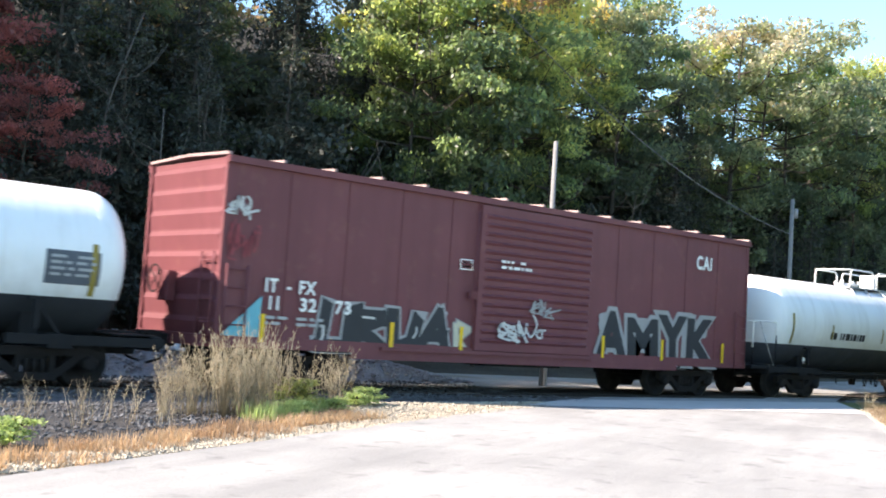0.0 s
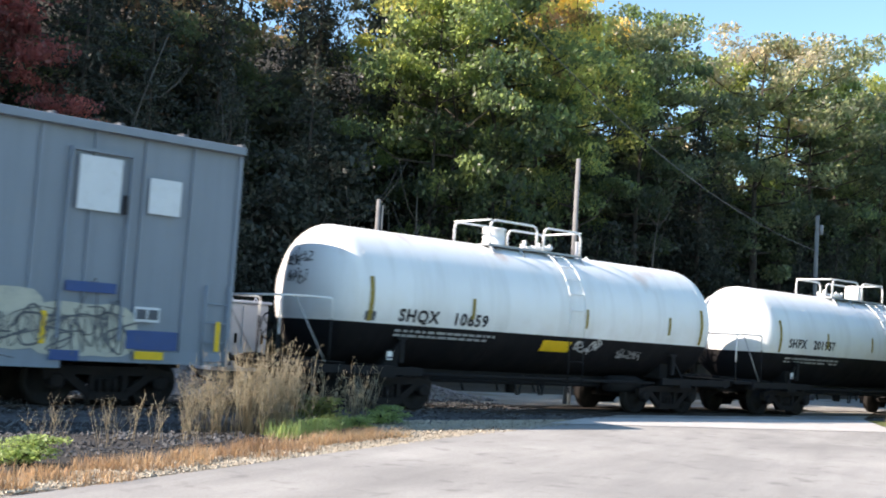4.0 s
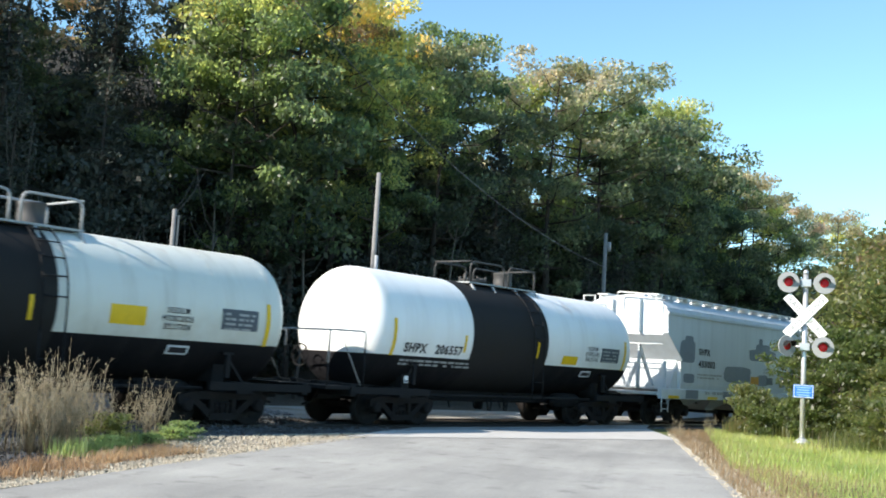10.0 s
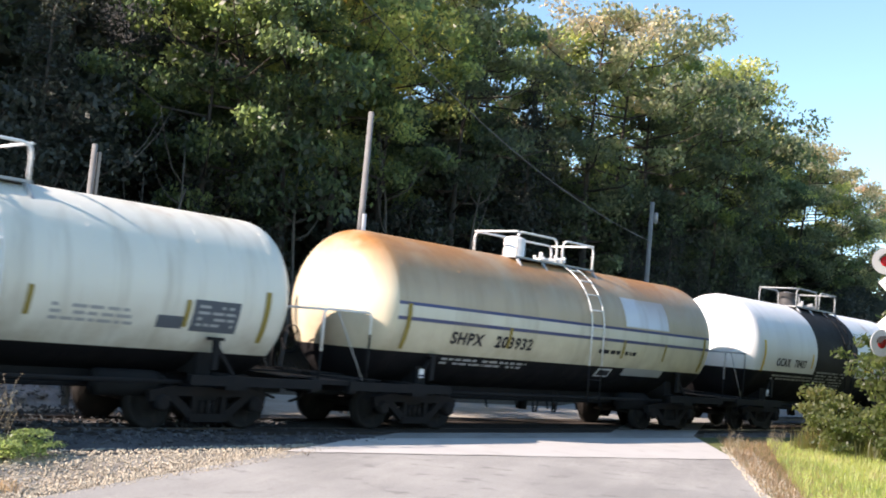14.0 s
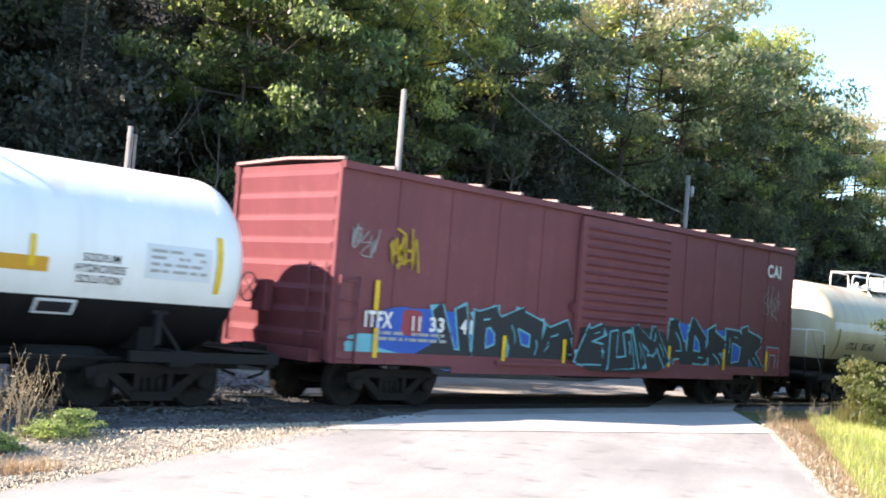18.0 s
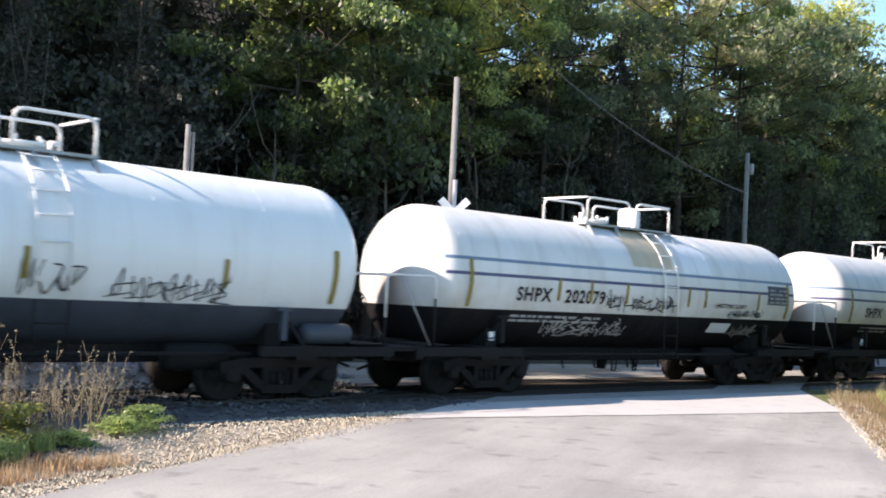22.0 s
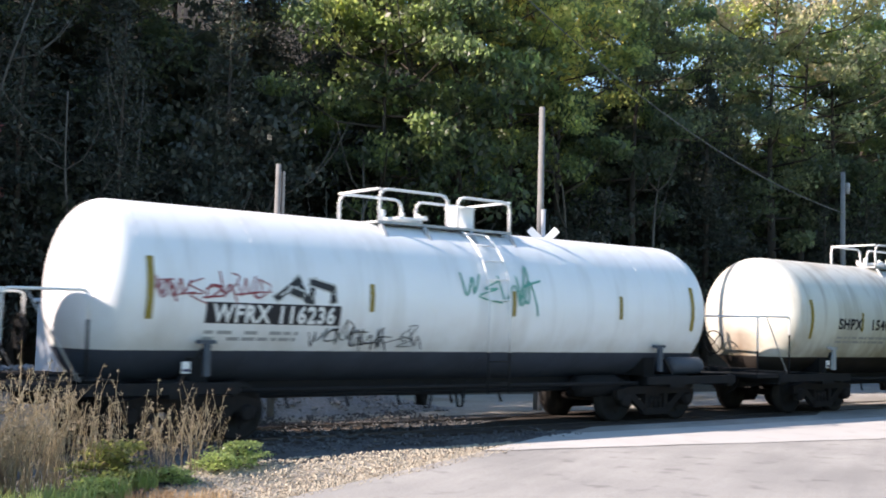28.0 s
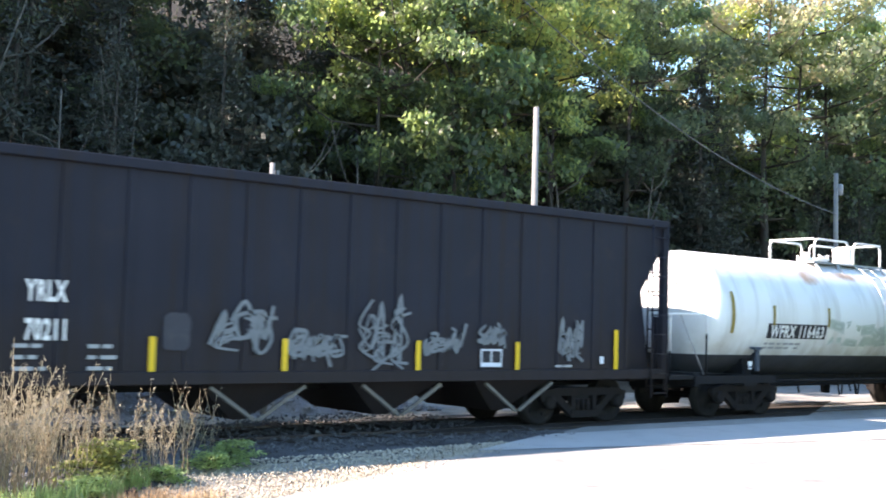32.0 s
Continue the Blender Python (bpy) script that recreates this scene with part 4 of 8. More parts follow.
# ---- boxcars ----
def boxcar(uL, uR, z0, z1, paint, roof_paint, label, posts, door, door_ribs, plug=False):
    c, h = (uL + uR) / 2, (uR - uL) / 2
    car = thing("boxcar", label, "railway car", pose(c, 0, 0), "cars of the freight train")
    W = 1.46
    part("body", box(B(), -h + 0.06, h - 0.06, -W, W, z0 + 0.1, z1 - 0.02), paint, car)
    for s in (-1, 1):
        for k in range(posts):
            bm = B()
            x = -h + 0.05 + (2 * h - 0.1) * k / (posts - 1)
            if door[0] - 0.05 < x < door[1] + 0.05:
                continue
            wd = 0.07 if plug else 0.035
            box(bm, x - wd / 2, x + wd / 2, *sorted((s * W, s * (W + (0.045 if plug else 0.013)))), z0 + 0.1, z1 - 0.08)
            part("side_post", bm, paint, car)
        bm = box(B(), -h, h, *sorted((s * (W - 0.02), s * (W + 0.075))), z1 - 0.12, z1)
        part("side_plate", bm, paint, car)
        bm = B()
        yy = sorted((s * (W - 0.05), s * (W + 0.05)))
        box(bm, -h + 0.02, h - 0.02, *yy, z0 + 0.06, z0 + 0.26)
        box(bm, -h + 2.9, h - 2.9, *yy, z0 - 0.06, z0 + 0.06)
        part("side_sill", bm, paint, car)
        # sliding door with pressed ribs
        y0, y1 = sorted((s * (W + 0.02), s * (W + 0.09)))
        d = part("door", box(B(), door[0], door[1], y0, y1, z0 + 0.2, z1 - 0.16, 0.01), paint, car)
        n = door_ribs
        for k in range(n):
            bm = B()
            z = z0 + 0.42 + (z1 - z0 - 0.8) * k / (n - 1)
            yr = s * (W + 0.09)
            v = [bm.verts.new(p) for p in ((door[0] + 0.12, yr, z - 0.05), (door[1] - 0.12, yr, z - 0.05), (door[1] - 0.2, yr + s * 0.05, z), (door[0] + 0.2, yr + s * 0.05, z),
                                           (door[0] + 0.12, yr, z + 0.05), (door[1] - 0.12, yr, z + 0.05))]
            for q in ((0, 1, 2, 3), (3, 2, 5, 4), (0, 3, 4), (1, 5, 2)):
                bm.faces.new([v[i] for i in q])
            part("door_rib", bm, paint, d)
        bm = B()
        for x in ((door[0] + 0.15, door[1] - 0.15) if plug else (door[0] - 0.12,)):
            tube(bm, [(x, s * (W + 0.13), z0 + 0.25), (x, s * (W + 0.13), z1 - 0.3)], 0.02, 6)
        box(bm, door[0] - 0.2, door[0] - 0.05, *sorted((s * (W + 0.02), s * (W + 0.12))), z0 + 1.25, z0 + 1.4)
        if plug:
            for z in (z0 + 0.9, z0 + 1.7):
                tube(bm, [(door[0] + 0.1, s * (W + 0.12), z), (door[1] - 0.1, s * (W + 0.12), z)], 0.025, 6)
        part("door_hardware", bm, paint, d)
        bm = box(B(), door[0] - 2.4, door[1] + 0.1, *sorted((s * (W + 0.02), s * (W + 0.12))), z0 + 0.12, z0 + 0.19)
        part("door_track", bm, paint, car)
    # corrugated ends
    for s in (-1, 1):
        e = s * (h - 0.06)
        n = 8
        for k in range(n):
            bm = B()
            a, b = z0 + 0.2 + (z1 - z0 - 0.3) * k / n, z0 + 0.2 + (z1 - z0 - 0.3) * (k + 1) / n
            m = (a + b) / 2
            v = [bm.verts.new(p) for p in ((e, -W + 0.08, a), (e, W - 0.08, a), (e + s * 0.06, W - 0.14, m + 0.07), (e + s * 0.06, -W + 0.14, m + 0.07),
                                           (e, -W + 0.08, b - 0.03), (e, W - 0.08, b - 0.03))]
            for q in ((0, 1, 2, 3), (3, 2, 5, 4), (0, 3, 4), (1, 5, 2)):
                bm.faces.new([v[i] for i in q])
            part("end_rib", bm, paint, car)
        for y in (-W + 0.03, W - 0.03):
            bm = box(B(), *sorted((e - s * 0.05, e + s * 0.06)), y - 0.04, y + 0.04, z0 + 0.1, z1 - 0.02)
            part("corner_post", bm, paint, car)
        ladder(car, s * (h - 0.32), -W - 0.07, z0 + 0.05, z0 + 1.5 if not plug else z0 + 1.4, paint, 0.42)
        ladder(car, s * (h + 0.05), -W + 0.35, z0 + 0.1, z0 + 1.7, paint, 0.42, 0.34, 'y')
        truck(car, s * (h - 1.9))
        coupler(car, s * (h + 0.1), s)
        bm = box(B(), *sorted((s * (h - 0.1), s * (h + 0.15))), -1.2, 1.2, z0 + 0.05, z0 + 0.25)
        part("end_sill", bm, paint, car)
    bm = brake_ring(B(), -h - 0.2, 0.55, z0 + 1.2)
    part("brake_wheel", bm, BLACK, car)
    part("brake_housing", box(B(), -h - 0.16, -h + 0.02, 0.1, 0.5, z0 + 0.8, z0 + 1.35, 0.02), paint, car)
    # roof with pressed panels
    bm = B()
    ridge, n = z1 + 0.07, 14
    for k in range(n):
        a, b = -h + 2 * h * k / n, -h + 2 * h * (k + 1) / n
        for s in (-1, 1):
            v = [bm.verts.new(p) for p in ((a, 0, ridge), (b, 0, ridge), (b, s * (W + 0.05), z1 + 0.005), (a, s * (W + 0.05), z1 + 0.005))]
            bm.faces.new(v if s < 0 else v[::-1])
    part("roof", bm, roof_paint, car)
    for k in range(n + 1):
        x = -h + 0.03 + (2 * h - 0.06) * k / n
        bm = B()
        for s in (-1, 1):
            beam(bm, (x, 0, ridge + 0.02), (x, s * (W + 0.03), z1 + 0.04), 0.07, 0.05)
        part("roof_rib", bm, roof_paint, car)
    bm = box(B(), -h + 0.3, h - 0.3, -0.3, 0.3, z0 - 0.05, z0 + 0.2)
    box(bm, -1.2, 1.1, -1.2, -0.5, z0 - 0.12, z0 + 0.15)
    tube(bm, [(-3.5, -0.8, z0 - 0.02), (3.5, -0.8, z0 - 0.02)], 0.025, 5)
    part("center_sill", bm, BLACK, car)
    return car, c, h


# ---- hoppers ----
def loft(bm, levels, cap=True):
    """Stacked rectangles: z, half width, left x, right x."""
    rings = [[bm.verts.new((x, y, z)) for x, y in ((a, -w), (b, -w), (b, w), (a, w))] for z, w, a, b in levels]
    for p, q in zip(rings, rings[1:]):
        for i in range(4):
            j = (i + 1) % 4
            bm.faces.new((p[i], p[j], q[j], q[i]))
    if cap:
        bm.faces.new(rings[0][::-1])
        bm.faces.new(rings[-1])
    return bm


def covered_hopper(uL, uR, paint, label, rail_mat, cut, hatches=9, webs=False, zs=2.35, knee=1.5):
    c, h = (uL + uR) / 2, (uR - uL) / 2
    car = thing("covered_hopper", label, "railway car", pose(c, 0, 0), "cars of the freight train")
    e = h - 0.35
    bm = loft(B(), [(1.10, 1.40, -e + cut, e - cut), (1.3, 1.47, -e + cut * 0.98, e - cut * 0.98), (knee, 1.48, -e + cut * 0.92, e - cut * 0.92), (zs, 1.49, -e + 0.02, e - 0.02), (3.45, 1.48, -e, e), (3.66, 1.42, -e, e),
                    (3.82, 1.26, -e, e), (3.93, 0.98, -e, e), (3.99, 0.55, -e, e), (4.01, 0.3, -e, e)])
    for f in bm.faces:
        f.smooth = False
    part("body", bm, paint, car)
    for s in (-1, 1):
        bm = box(B(), -h, h, *sorted((s * 1.40, s * 1.53)), 0.84, 1.16, 0.015)
        part("side_sill", bm, paint, car)
        bm = box(B(), -e, e, *sorted((s * 1.45, s * 1.52)), 3.44, 3.53)
        part("roof_strake", bm, paint, car)
        # end cage: posts, slope braces, ladders, platform
        x = s * (h - 0.08)
        bm = B()
        for y in (-1.42, 1.42):
            if not webs:
                box(bm, *sorted((x - 0.03, x + 0.04)), y - 0.05, y + 0.05, 0.86, 3.55)
                beam(bm, (s * (e - 0.1), y, 3.4), (x, y, 3.5), 0.1, 0.1)
            else:
                box(bm, *sorted((s * (e - 0.05), s * (e + 0.03))), y - 0.04, y + 0.04, 0.86, 2.0)
        for y in (-0.5, 0.5):
            beam(bm, (s * (e - cut * 0.9), y, 1.2), (s * (e + 0.02), y, 2.5), 0.08, 0.10)
            beam(bm, (s * (e - 0.02), y, 1.1), (s * (e - 0.02), y, 2.5), 0.08, 0.08)
            box(bm, *sorted((s * (e - 0.02), s * (e + 0.16))), y - 0.05, y + 0.05, zs + 0.1, 3.9)
        box(bm, *sorted((s * (h - 1.3), s * (h + 0.1))), -1.4, 1.4, 0.95, 1.02)
        part("end_frame", bm, paint, car)
        for y in (-1.44, 1.44):
            part("slope_flange", beam(B(), (s * (e - cut * 0.92), y, knee), (s * (e + 0.06), y, zs + 0.08), 0.2, 0.05), paint, car)
            v = [(s * (e - cut), 1.16), (s * (e - cut * 0.5), 1.16), (s * (e - cut * 0.9), knee)]
            web = B()
            lo, hi = [web.verts.new((p, y * 0.9, q)) for p, q in v], [web.verts.new((p, y * 0.93, q)) for p, q in v]
            web.faces.new(lo)
            web.faces.new(hi[::-1])
            for i in range(3):
                web.faces.new((lo[i], hi[i], hi[(i + 1) % 3], lo[(i + 1) % 3]))
            bmesh.ops.recalc_face_normals(web, faces=web.faces[:])
            if webs and s < 0:
                part("end_web", web, paint, car)
            part("gusset", loft(B(), [(1.16, abs(y), *sorted((s * (h - 0.12), s * (h - 0.5)))), (1.17, abs(y), *sorted((s * (h - 0.12), s * (h - 0.5))))]), paint, car)
        for y in (-1.5, 1.5):
            ladder(car, s * (h - 0.3), y, 0.45, (0.95 if webs and s < 0 else 3.6) if y < 0 else 3.5, rail_mat, 0.4)
        ladder(car, s * (h + 0.06), 1.15 if s < 0 else -1.15, 0.5, 4.0, rail_mat, 0.42, 0.34, 'y')
        truck(car, s * (h - 1.55))
        coupler(car, s * (h + 0.05), s)
        bm = B()
        tube(bm, bent([(s * (h - 0.1), -1.2, 3.6), (s * (h - 0.1), -1.2, 4.02), (s * (h - 0.1), 0.2, 4.12), (s * (h - 0.1), 0.2, 3.7)], 0.1), 0.022, 6)
        tube(bm, [(s * (h - 0.1), -1.45, 1.9), (s * (h - 0.1), 1.45, 1.9)], 0.02, 6)
        tube(bm, [(s * (h - 0.1), -1.45, 2.5), (s * (h - 0.1), 1.45, 2.5)], 0.02, 6)
        part("end_rail", bm, rail_mat, car)
        bm = brake_ring(B(), s * (h + 0.02), 0.3, 1.75)
        part("brake_wheel", bm, BLACK, car)
    for k in range(hatches):
        x = -e + 0.6 + (2 * e - 1.2) * k / (hatches - 1)
        for s in (-1, 1):
            part("roof_bracket", beam(B(), (x, s * 0.45, 4.03), (x, s * 1.2, 3.97), 0.16, 0.09), paint, car)
    bm = B()
    for s in (-1, 1):
        box(bm, -e, e, *sorted((s * 0.72, s * 1.12)), 4.05, 4.08)
        for k in range(12):
            x = -e + 0.2 + (2 * e - 0.4) * k / 11
            box(bm, x - 0.03, x + 0.03, *sorted((s * 0.7, s * 1.14)), 3.93, 4.05)
    part("running_board", bm, rail_mat, car)
    for k in range(8):
        x = -e + 0.8 + (2 * e - 1.6) * k / 7
        part("roof_hatch", box(B(), x - 0.4, x + 0.4, -0.36, 0.36, 4.0, 4.09, 0.02), paint, car)
    for x in (-2.2, 0.0, 2.2):
        bm = loft(B(), [(0.42, 0.35, x - 0.3, x + 0.3), (0.52, 0.4, x - 0.35, x + 0.35), (1.1, 1.2, x - 1.05, x + 1.05)])
        part("discharge_chute", bm, paint, car)
        bm = box(B(), x - 0.42, x + 0.42, -0.5, 0.5, 0.36, 0.46)
        part("outlet_gate", bm, BLACK, car)
    part("center_sill", box(B(), -h, h, -0.22, 0.22, 0.66, 0.9), BLACK, car)
    return car, c, h


def open_hopper(uL, uR, paint, label):
    c, h = (uL + uR) / 2, (uR - uL) / 2
    car = thing("open_hopper", label, "railway car", pose(c, 0, 0), "cars of the freight train")
    for s in (-1, 1):
        part("side", box(B(), -h + 1.0, h - 1.0, *sorted((s * 1.44, s * 1.50)), 0.98, 3.72), paint, car)
        for q in (-1, 1):
            part("side_gusset", prism(((q * (h - 1.0), 2.0), (q * (h - 1.0), 3.72), (q * (h - 0.02), 3.72), (q * (h - 0.02), 3.4)), *sorted((s * 1.44, s * 1.49))), paint, car)
            part("corner_post", box(B(), *sorted((q * (h - 0.12), q * h)), *sorted((s * 1.42, s * 1.54)), 0.9, 3.7), paint, car)
        n = 17
        for k in range(n):
            x = -h + 1.07 + (2 * h - 2.14) * k / (n - 1)
            bm = box(B(), x - 0.05, x + 0.05, *sorted((s * 1.495, s * 1.526)), 0.95, 3.72, 0.006)
            part("side_post", bm, paint, car)
        part("top_chord", box(B(), -h, h, *sorted((s * 1.42, s * 1.58)), 3.66, 3.8, 0.015), paint, car)
        part("side_sill", box(B(), -h, h, *sorted((s * 1.42, s * 1.57)), 0.84, 1.02, 0.015), paint, car)
        x = s * (h - 0.03)
        bm = loft(B(), [(1.0, 1.43, *sorted((s * (h - 3.1), s * (h - 3.0)))), (3.3, 1.43, *sorted((s * (h - 0.9), s * (h - 1.0)))), (3.72, 1.43, *sorted((s * (h - 0.9), s * (h - 1.0))))])
        part("slope_sheet", bm, paint, car)
        # webs added to fill the dark, unseen space under the slope sheet
        for y in (-1.2, 0.0, 1.2):
            part("slope_web", prism(((s * (h - 2.9), 0.95), (s * (h - 1.0), 3.2), (s * (h - 0.5), 3.2), (s * (h - 0.14), 0.95)), y - 0.02, y + 0.02), paint, car)
        ladder(car, s * (h - 0.3), -1.62, 0.5, 3.7, paint, 0.42, 0.36)
        ladder(car, s * (h + 0.08), -1.2, 0.6, 3.7, paint, 0.42, 0.36, 'y')
        truck(car, s * (h - 1.7))
        coupler(car, s * (h + 0.1), s)
        bm = box(B(), *sorted((s * (h - 1.6), s * (h + 0.15))), -1.35, 1.35, 0.86, 0.94)
        for y in (-1.3, 1.3):
            beam(bm, (x, y, 0.9), (x, y, 2.0), 0.1, 0.1)
        part("end_platform", bm, paint, car)
    for x in (-4.0, -0.6, 1.91, 4.34):
        bm = loft(B(), [(0.30, 0.9, x - 0.12, x + 0.12), (0.95, 1.38, x - 1.0, x + 1.0)])
        part("discharge_chute", bm, paint, car)
    part("load", loft(B(), [(1.0, 1.43, -h + 3.1, h - 3.1), (3.0, 1.43, -h + 1.3, h - 1.3)]), BALLAST, car)
    part("center_sill", box(B(), -h, h, -0.22, 0.22, 0.66, 0.9), BLACK, car)
    return car, c, h


# ---- the train, from the first car to the last ----
CARS = []
WH, OFFW, CREAM, TAN = (0.80, 0.815, 0.815), (0.66, 0.67, 0.62), (0.70, 0.69, 0.61), (0.43, 0.34, 0.23)
BK, GB = (0.009, 0.009, 0.0105), (0.05, 0.062, 0.084)
STRIPE = (0.035, 0.055, 0.16)


def put(made):
    CARS.append(made)
    return made[0]


def marks(car, text, u0, u1, z, seed, h=0.27, ink=LETTER_BLACK, zb=1.5, white_below=True):
    lettering(car, text.replace(" ", "   "), u0, u1, z, h * 0.84, ink, on_tank)
    if white_below:
        small_print(car, u0, u0 + 2.6, zb - 0.16, 2, LETTER_GREY, on_tank, seed)
    else:
        small_print(car, u0, u0 + 2.3, z - 0.34, 2, LETTER_GREY, on_tank, seed)


def rough_patch(car, u0, u1, z0, z1, material, surf, seed, off):
    """A roller-painted patch with rounded, uneven edges."""
    rd = random.Random(seed)
    bm, n = B(), 28
    c = bm.verts.new(surf((u0 + u1) / 2, (z0 + z1) / 2, off))
    ring = []
    for i in range(n):
        a = math.tau * i / n
        ca, sa = math.cos(a), math.sin(a)
        r = min(1 / max(abs(ca), abs(sa)), 1.22) * rd.uniform(0.95, 1.03)
        ring.append(bm.verts.new(surf((u0 + u1) / 2 + ca * r * (u1 - u0) / 2, (z0 + z1) / 2 + sa * r * (z1 - z0) / 2, off)))
    for i in range(n):
        bm.faces.new((c, ring[i], ring[(i + 1) % n]))
    return part("repaint_patch", bm, material, car)


def grey_board(car, u0, u1, z0, z1, seed, board=PLACARD, ink=LETTER_GREY):
    plate(car, u0, u1, z0, z1, board, on_tank, "placard", 0.01)
    small_print(car, u0 + 0.08, u1 - 0.08, z1 - 0.12, 4, ink, lambda u, z, off: on_tank(u, z, off + 0.006), seed, 0.045, 0.095, "placard_line")


def stdref(car, h, zb, tape=OLIVE, mids=(-0.55, -0.1, 0.35, 0.68), z=None):
    reflectors(car, [q * (SKIN[3] - 0.8) - SKIN[2] for q in (-1, 1)], (z or zb) + 0.45, on_tank, 0.85, 0.1, tape)
    reflectors(car, [h * k for k in mids], (z or zb) + 0.42, on_tank, 0.42, 0.08, tape)


car = put(tank_car(21.5, 34.3, tank_paint("white_tank_paint", WH, (0.05, 0.055, 0.065), 1.5, rust=0.05), "white tank car with a dark lower half and white top railing", zb=1.5))
stdref(car, 6.4, 1.5)
small_print(car, -3.6, -1.6, 1.72, 1, LETTER_BLACK, on_tank, 3, 0.2)

# red boxcar with white-edged dark graffiti
RED1 = car_paint("faded_oxide_red", (0.15, 0.046, 0.052))
ROOF = plain("galvanised_roof", (0.3, 0.22, 0.21), 0.65, 0.1, 0.2, dirt=(0.2, 0.07, 0.06), dirty=0.6)
car = put(boxcar(4.18, 19.78, 0.73, 4.10, RED1, ROOF, "oxide-red boxcar with silver and black graffiti along its side", 13, (-1.86, 1.67), 15))
S1 = on_side(-1.482)
S1L = on_side(-1.512)
for tx, a, b, z in (("IT", -6.9, -6.64, 1.92), ("FX", -6.19, -5.82, 1.92), ("11", -6.8, -6.6, 1.61), ("32", -6.15, -5.79, 1.61), ("73", -5.38, -5.01, 1.61)):
    lettering(car, tx, a, b, z, 0.23, LETTER_WHITE, S1L)
lettering(car, "-", -6.45, -6.36, 1.92, 0.2, LETTER_WHITE, S1L)
lettering(car, "CAI", 5.53, 6.16, 3.38, 0.32, LETTER_WHITE, S1)
small_print(car, -6.85, -6.4, 1.32, 2, LETTER_GREY, S1L, 5)
small_print(car, -6.2, -5.6, 1.32, 2, LETTER_GREY, S1L, 6)
plate(car, -2.33, -1.98, 2.56, 2.78, LETTER_WHITE, S1, "stencil_panel", 0.006)
plate(car, -2.30, -2.01, 2.585, 2.755, RED1, S1, "stencil_field", 0.010)
small_print(car, -2.27, -2.04, 2.69, 2, LETTER_WHITE, S1, 8, 0.04, 0.075)
small_print(car, -1.3, -0.4, 2.78, 2, LETTER_WHITE, on_side(-1.62), 7, 0.06, 0.12)
blobs(car, -5.75, -2.4, 0.78, 1.72, PAINT_DARK, PAINT_SILVER, S1, 18, 4, rim=0.055, inner=PAINT_PALE)
blobs(car, -2.35, -1.95, 0.95, 1.5, PAINT_CREAM, PAINT_SILVER, S1, 43, 1, rim=0.03)
big_word(car, "AMYK", 1.9, 6.4, 0.9, 1.9, PAINT_DARK, PAINT_SILVER, S1, 12, 0.07)
for k, (a, b) in enumerate(((2.0, 2.6), (3.3, 3.8), (4.4, 4.9), (5.6, 6.1))):
    rough_patch(car, a, b, 1.5, 1.94 - 0.06 * k, PAINT_SILVER, S1, 50 + k, 0.003 + 0.0008 * k)
part("graffiti", prism(((-7.72, 0.98), (-6.95, 0.9), (-6.93, 1.72)), -1.488, -1.484), PAINT_TEAL, car)
scrawl(car, -7.76, -7.18, 3.1, 3.4, PAINT_PALE, S1, 14, 4, 0.06)
scrawl(car, -7.7, -7.1, 2.35, 2.95, PAINT_RED, S1, 15, 4, 0.03)
scrawl(car, -1.3, 0.1, 1.2, 1.6, PAINT_PALE, on_side(-1.60), 16, 5, 0.08)
scrawl(car, -0.35, 0.5, 1.75, 2.05, PAINT_SILVER, on_side(-1.60), 17, 4, 0.05)
reflectors(car, (-6.9, -4.0, -2.2, 2.15, 4.3, 6.75), 1.15, on_side(-1.50), 0.5, 0.09)

WT = tank_paint("white_tank_black_belly", WH, (0.03, 0.033, 0.038), 1.46, rust=0.05, grime=0.3)
car = put(tank_car(-8.85, 2.85, WT, "white tank car with a dark stained belly and grey placard", zb=1.46, crest=3.3, mid=-3.45))
marks(car, "UTLX 303318", -4.6, -2.6, 1.68, 21, 0.26, LETTER_GREY, zb=1.46)
grey_board(car, 4.7, 5.6, 1.66, 2.2, 22)
plate(car, -1.95, -1.2, 1.2, 1.42, ORANGE, on_tank)
stdref(car, 6.2, 1.46, OLIVE, (-0.25, 0.12, 0.5))

WB = tank_paint("white_tank_black_lower", WH, BK, 1.66, rust=0.05, grime=0.2)
car = put(tank_car(-22.2, -10.65, WB, "white tank car with a black lower half, stencilled for slurry", zb=1.66, crest=3.42, mid=-16.50))
marks(car, "SHPX 201957", -4.5, -2.25, 1.95, 23, 0.27, zb=1.66)
lettering(car, "LIMESTONE SLURRY", 2.0, 3.6, 1.80, 0.11, LETTER_BLACK, on_tank)
plate(car, 1.2, 2.4, 1.2, 1.5, LETTER_GREY, on_tank)
stdref(car, 5.85, 1.66, OLIVE, (-0.45, -0.05, 0.35, 0.66))

car = put(tank_car(-35.67, -24.1, tank_paint("white_tank_black_lower_b", WH, BK, 1.68, rust=0.08, grime=0.2), "white tank car with a black lower half and a marked head", dome='drum', zb=1.68, swap=-1, crest=3.58, mid=-29.88))
marks(car, "SHQX 10659", -4.3, -2.0, 1.87, 25, 0.28, zb=1.68)
scrawl(car, -0.5, 0.35, 2.75, 3.0, PAINT_DARK, on_head, 28, 4, 0.03)
scrawl(car, -0.35, 0.3, 2.4, 2.6, PAINT_DARK, on_head, 29, 5, 0.025)
plate(car, -0.27, 0.6, 1.28, 1.56, YELLOW, on_tank)
scrawl(car, 0.7, 1.5, 1.35, 1.6, PAINT_PALE, on_tank, 26, 5, 0.04)
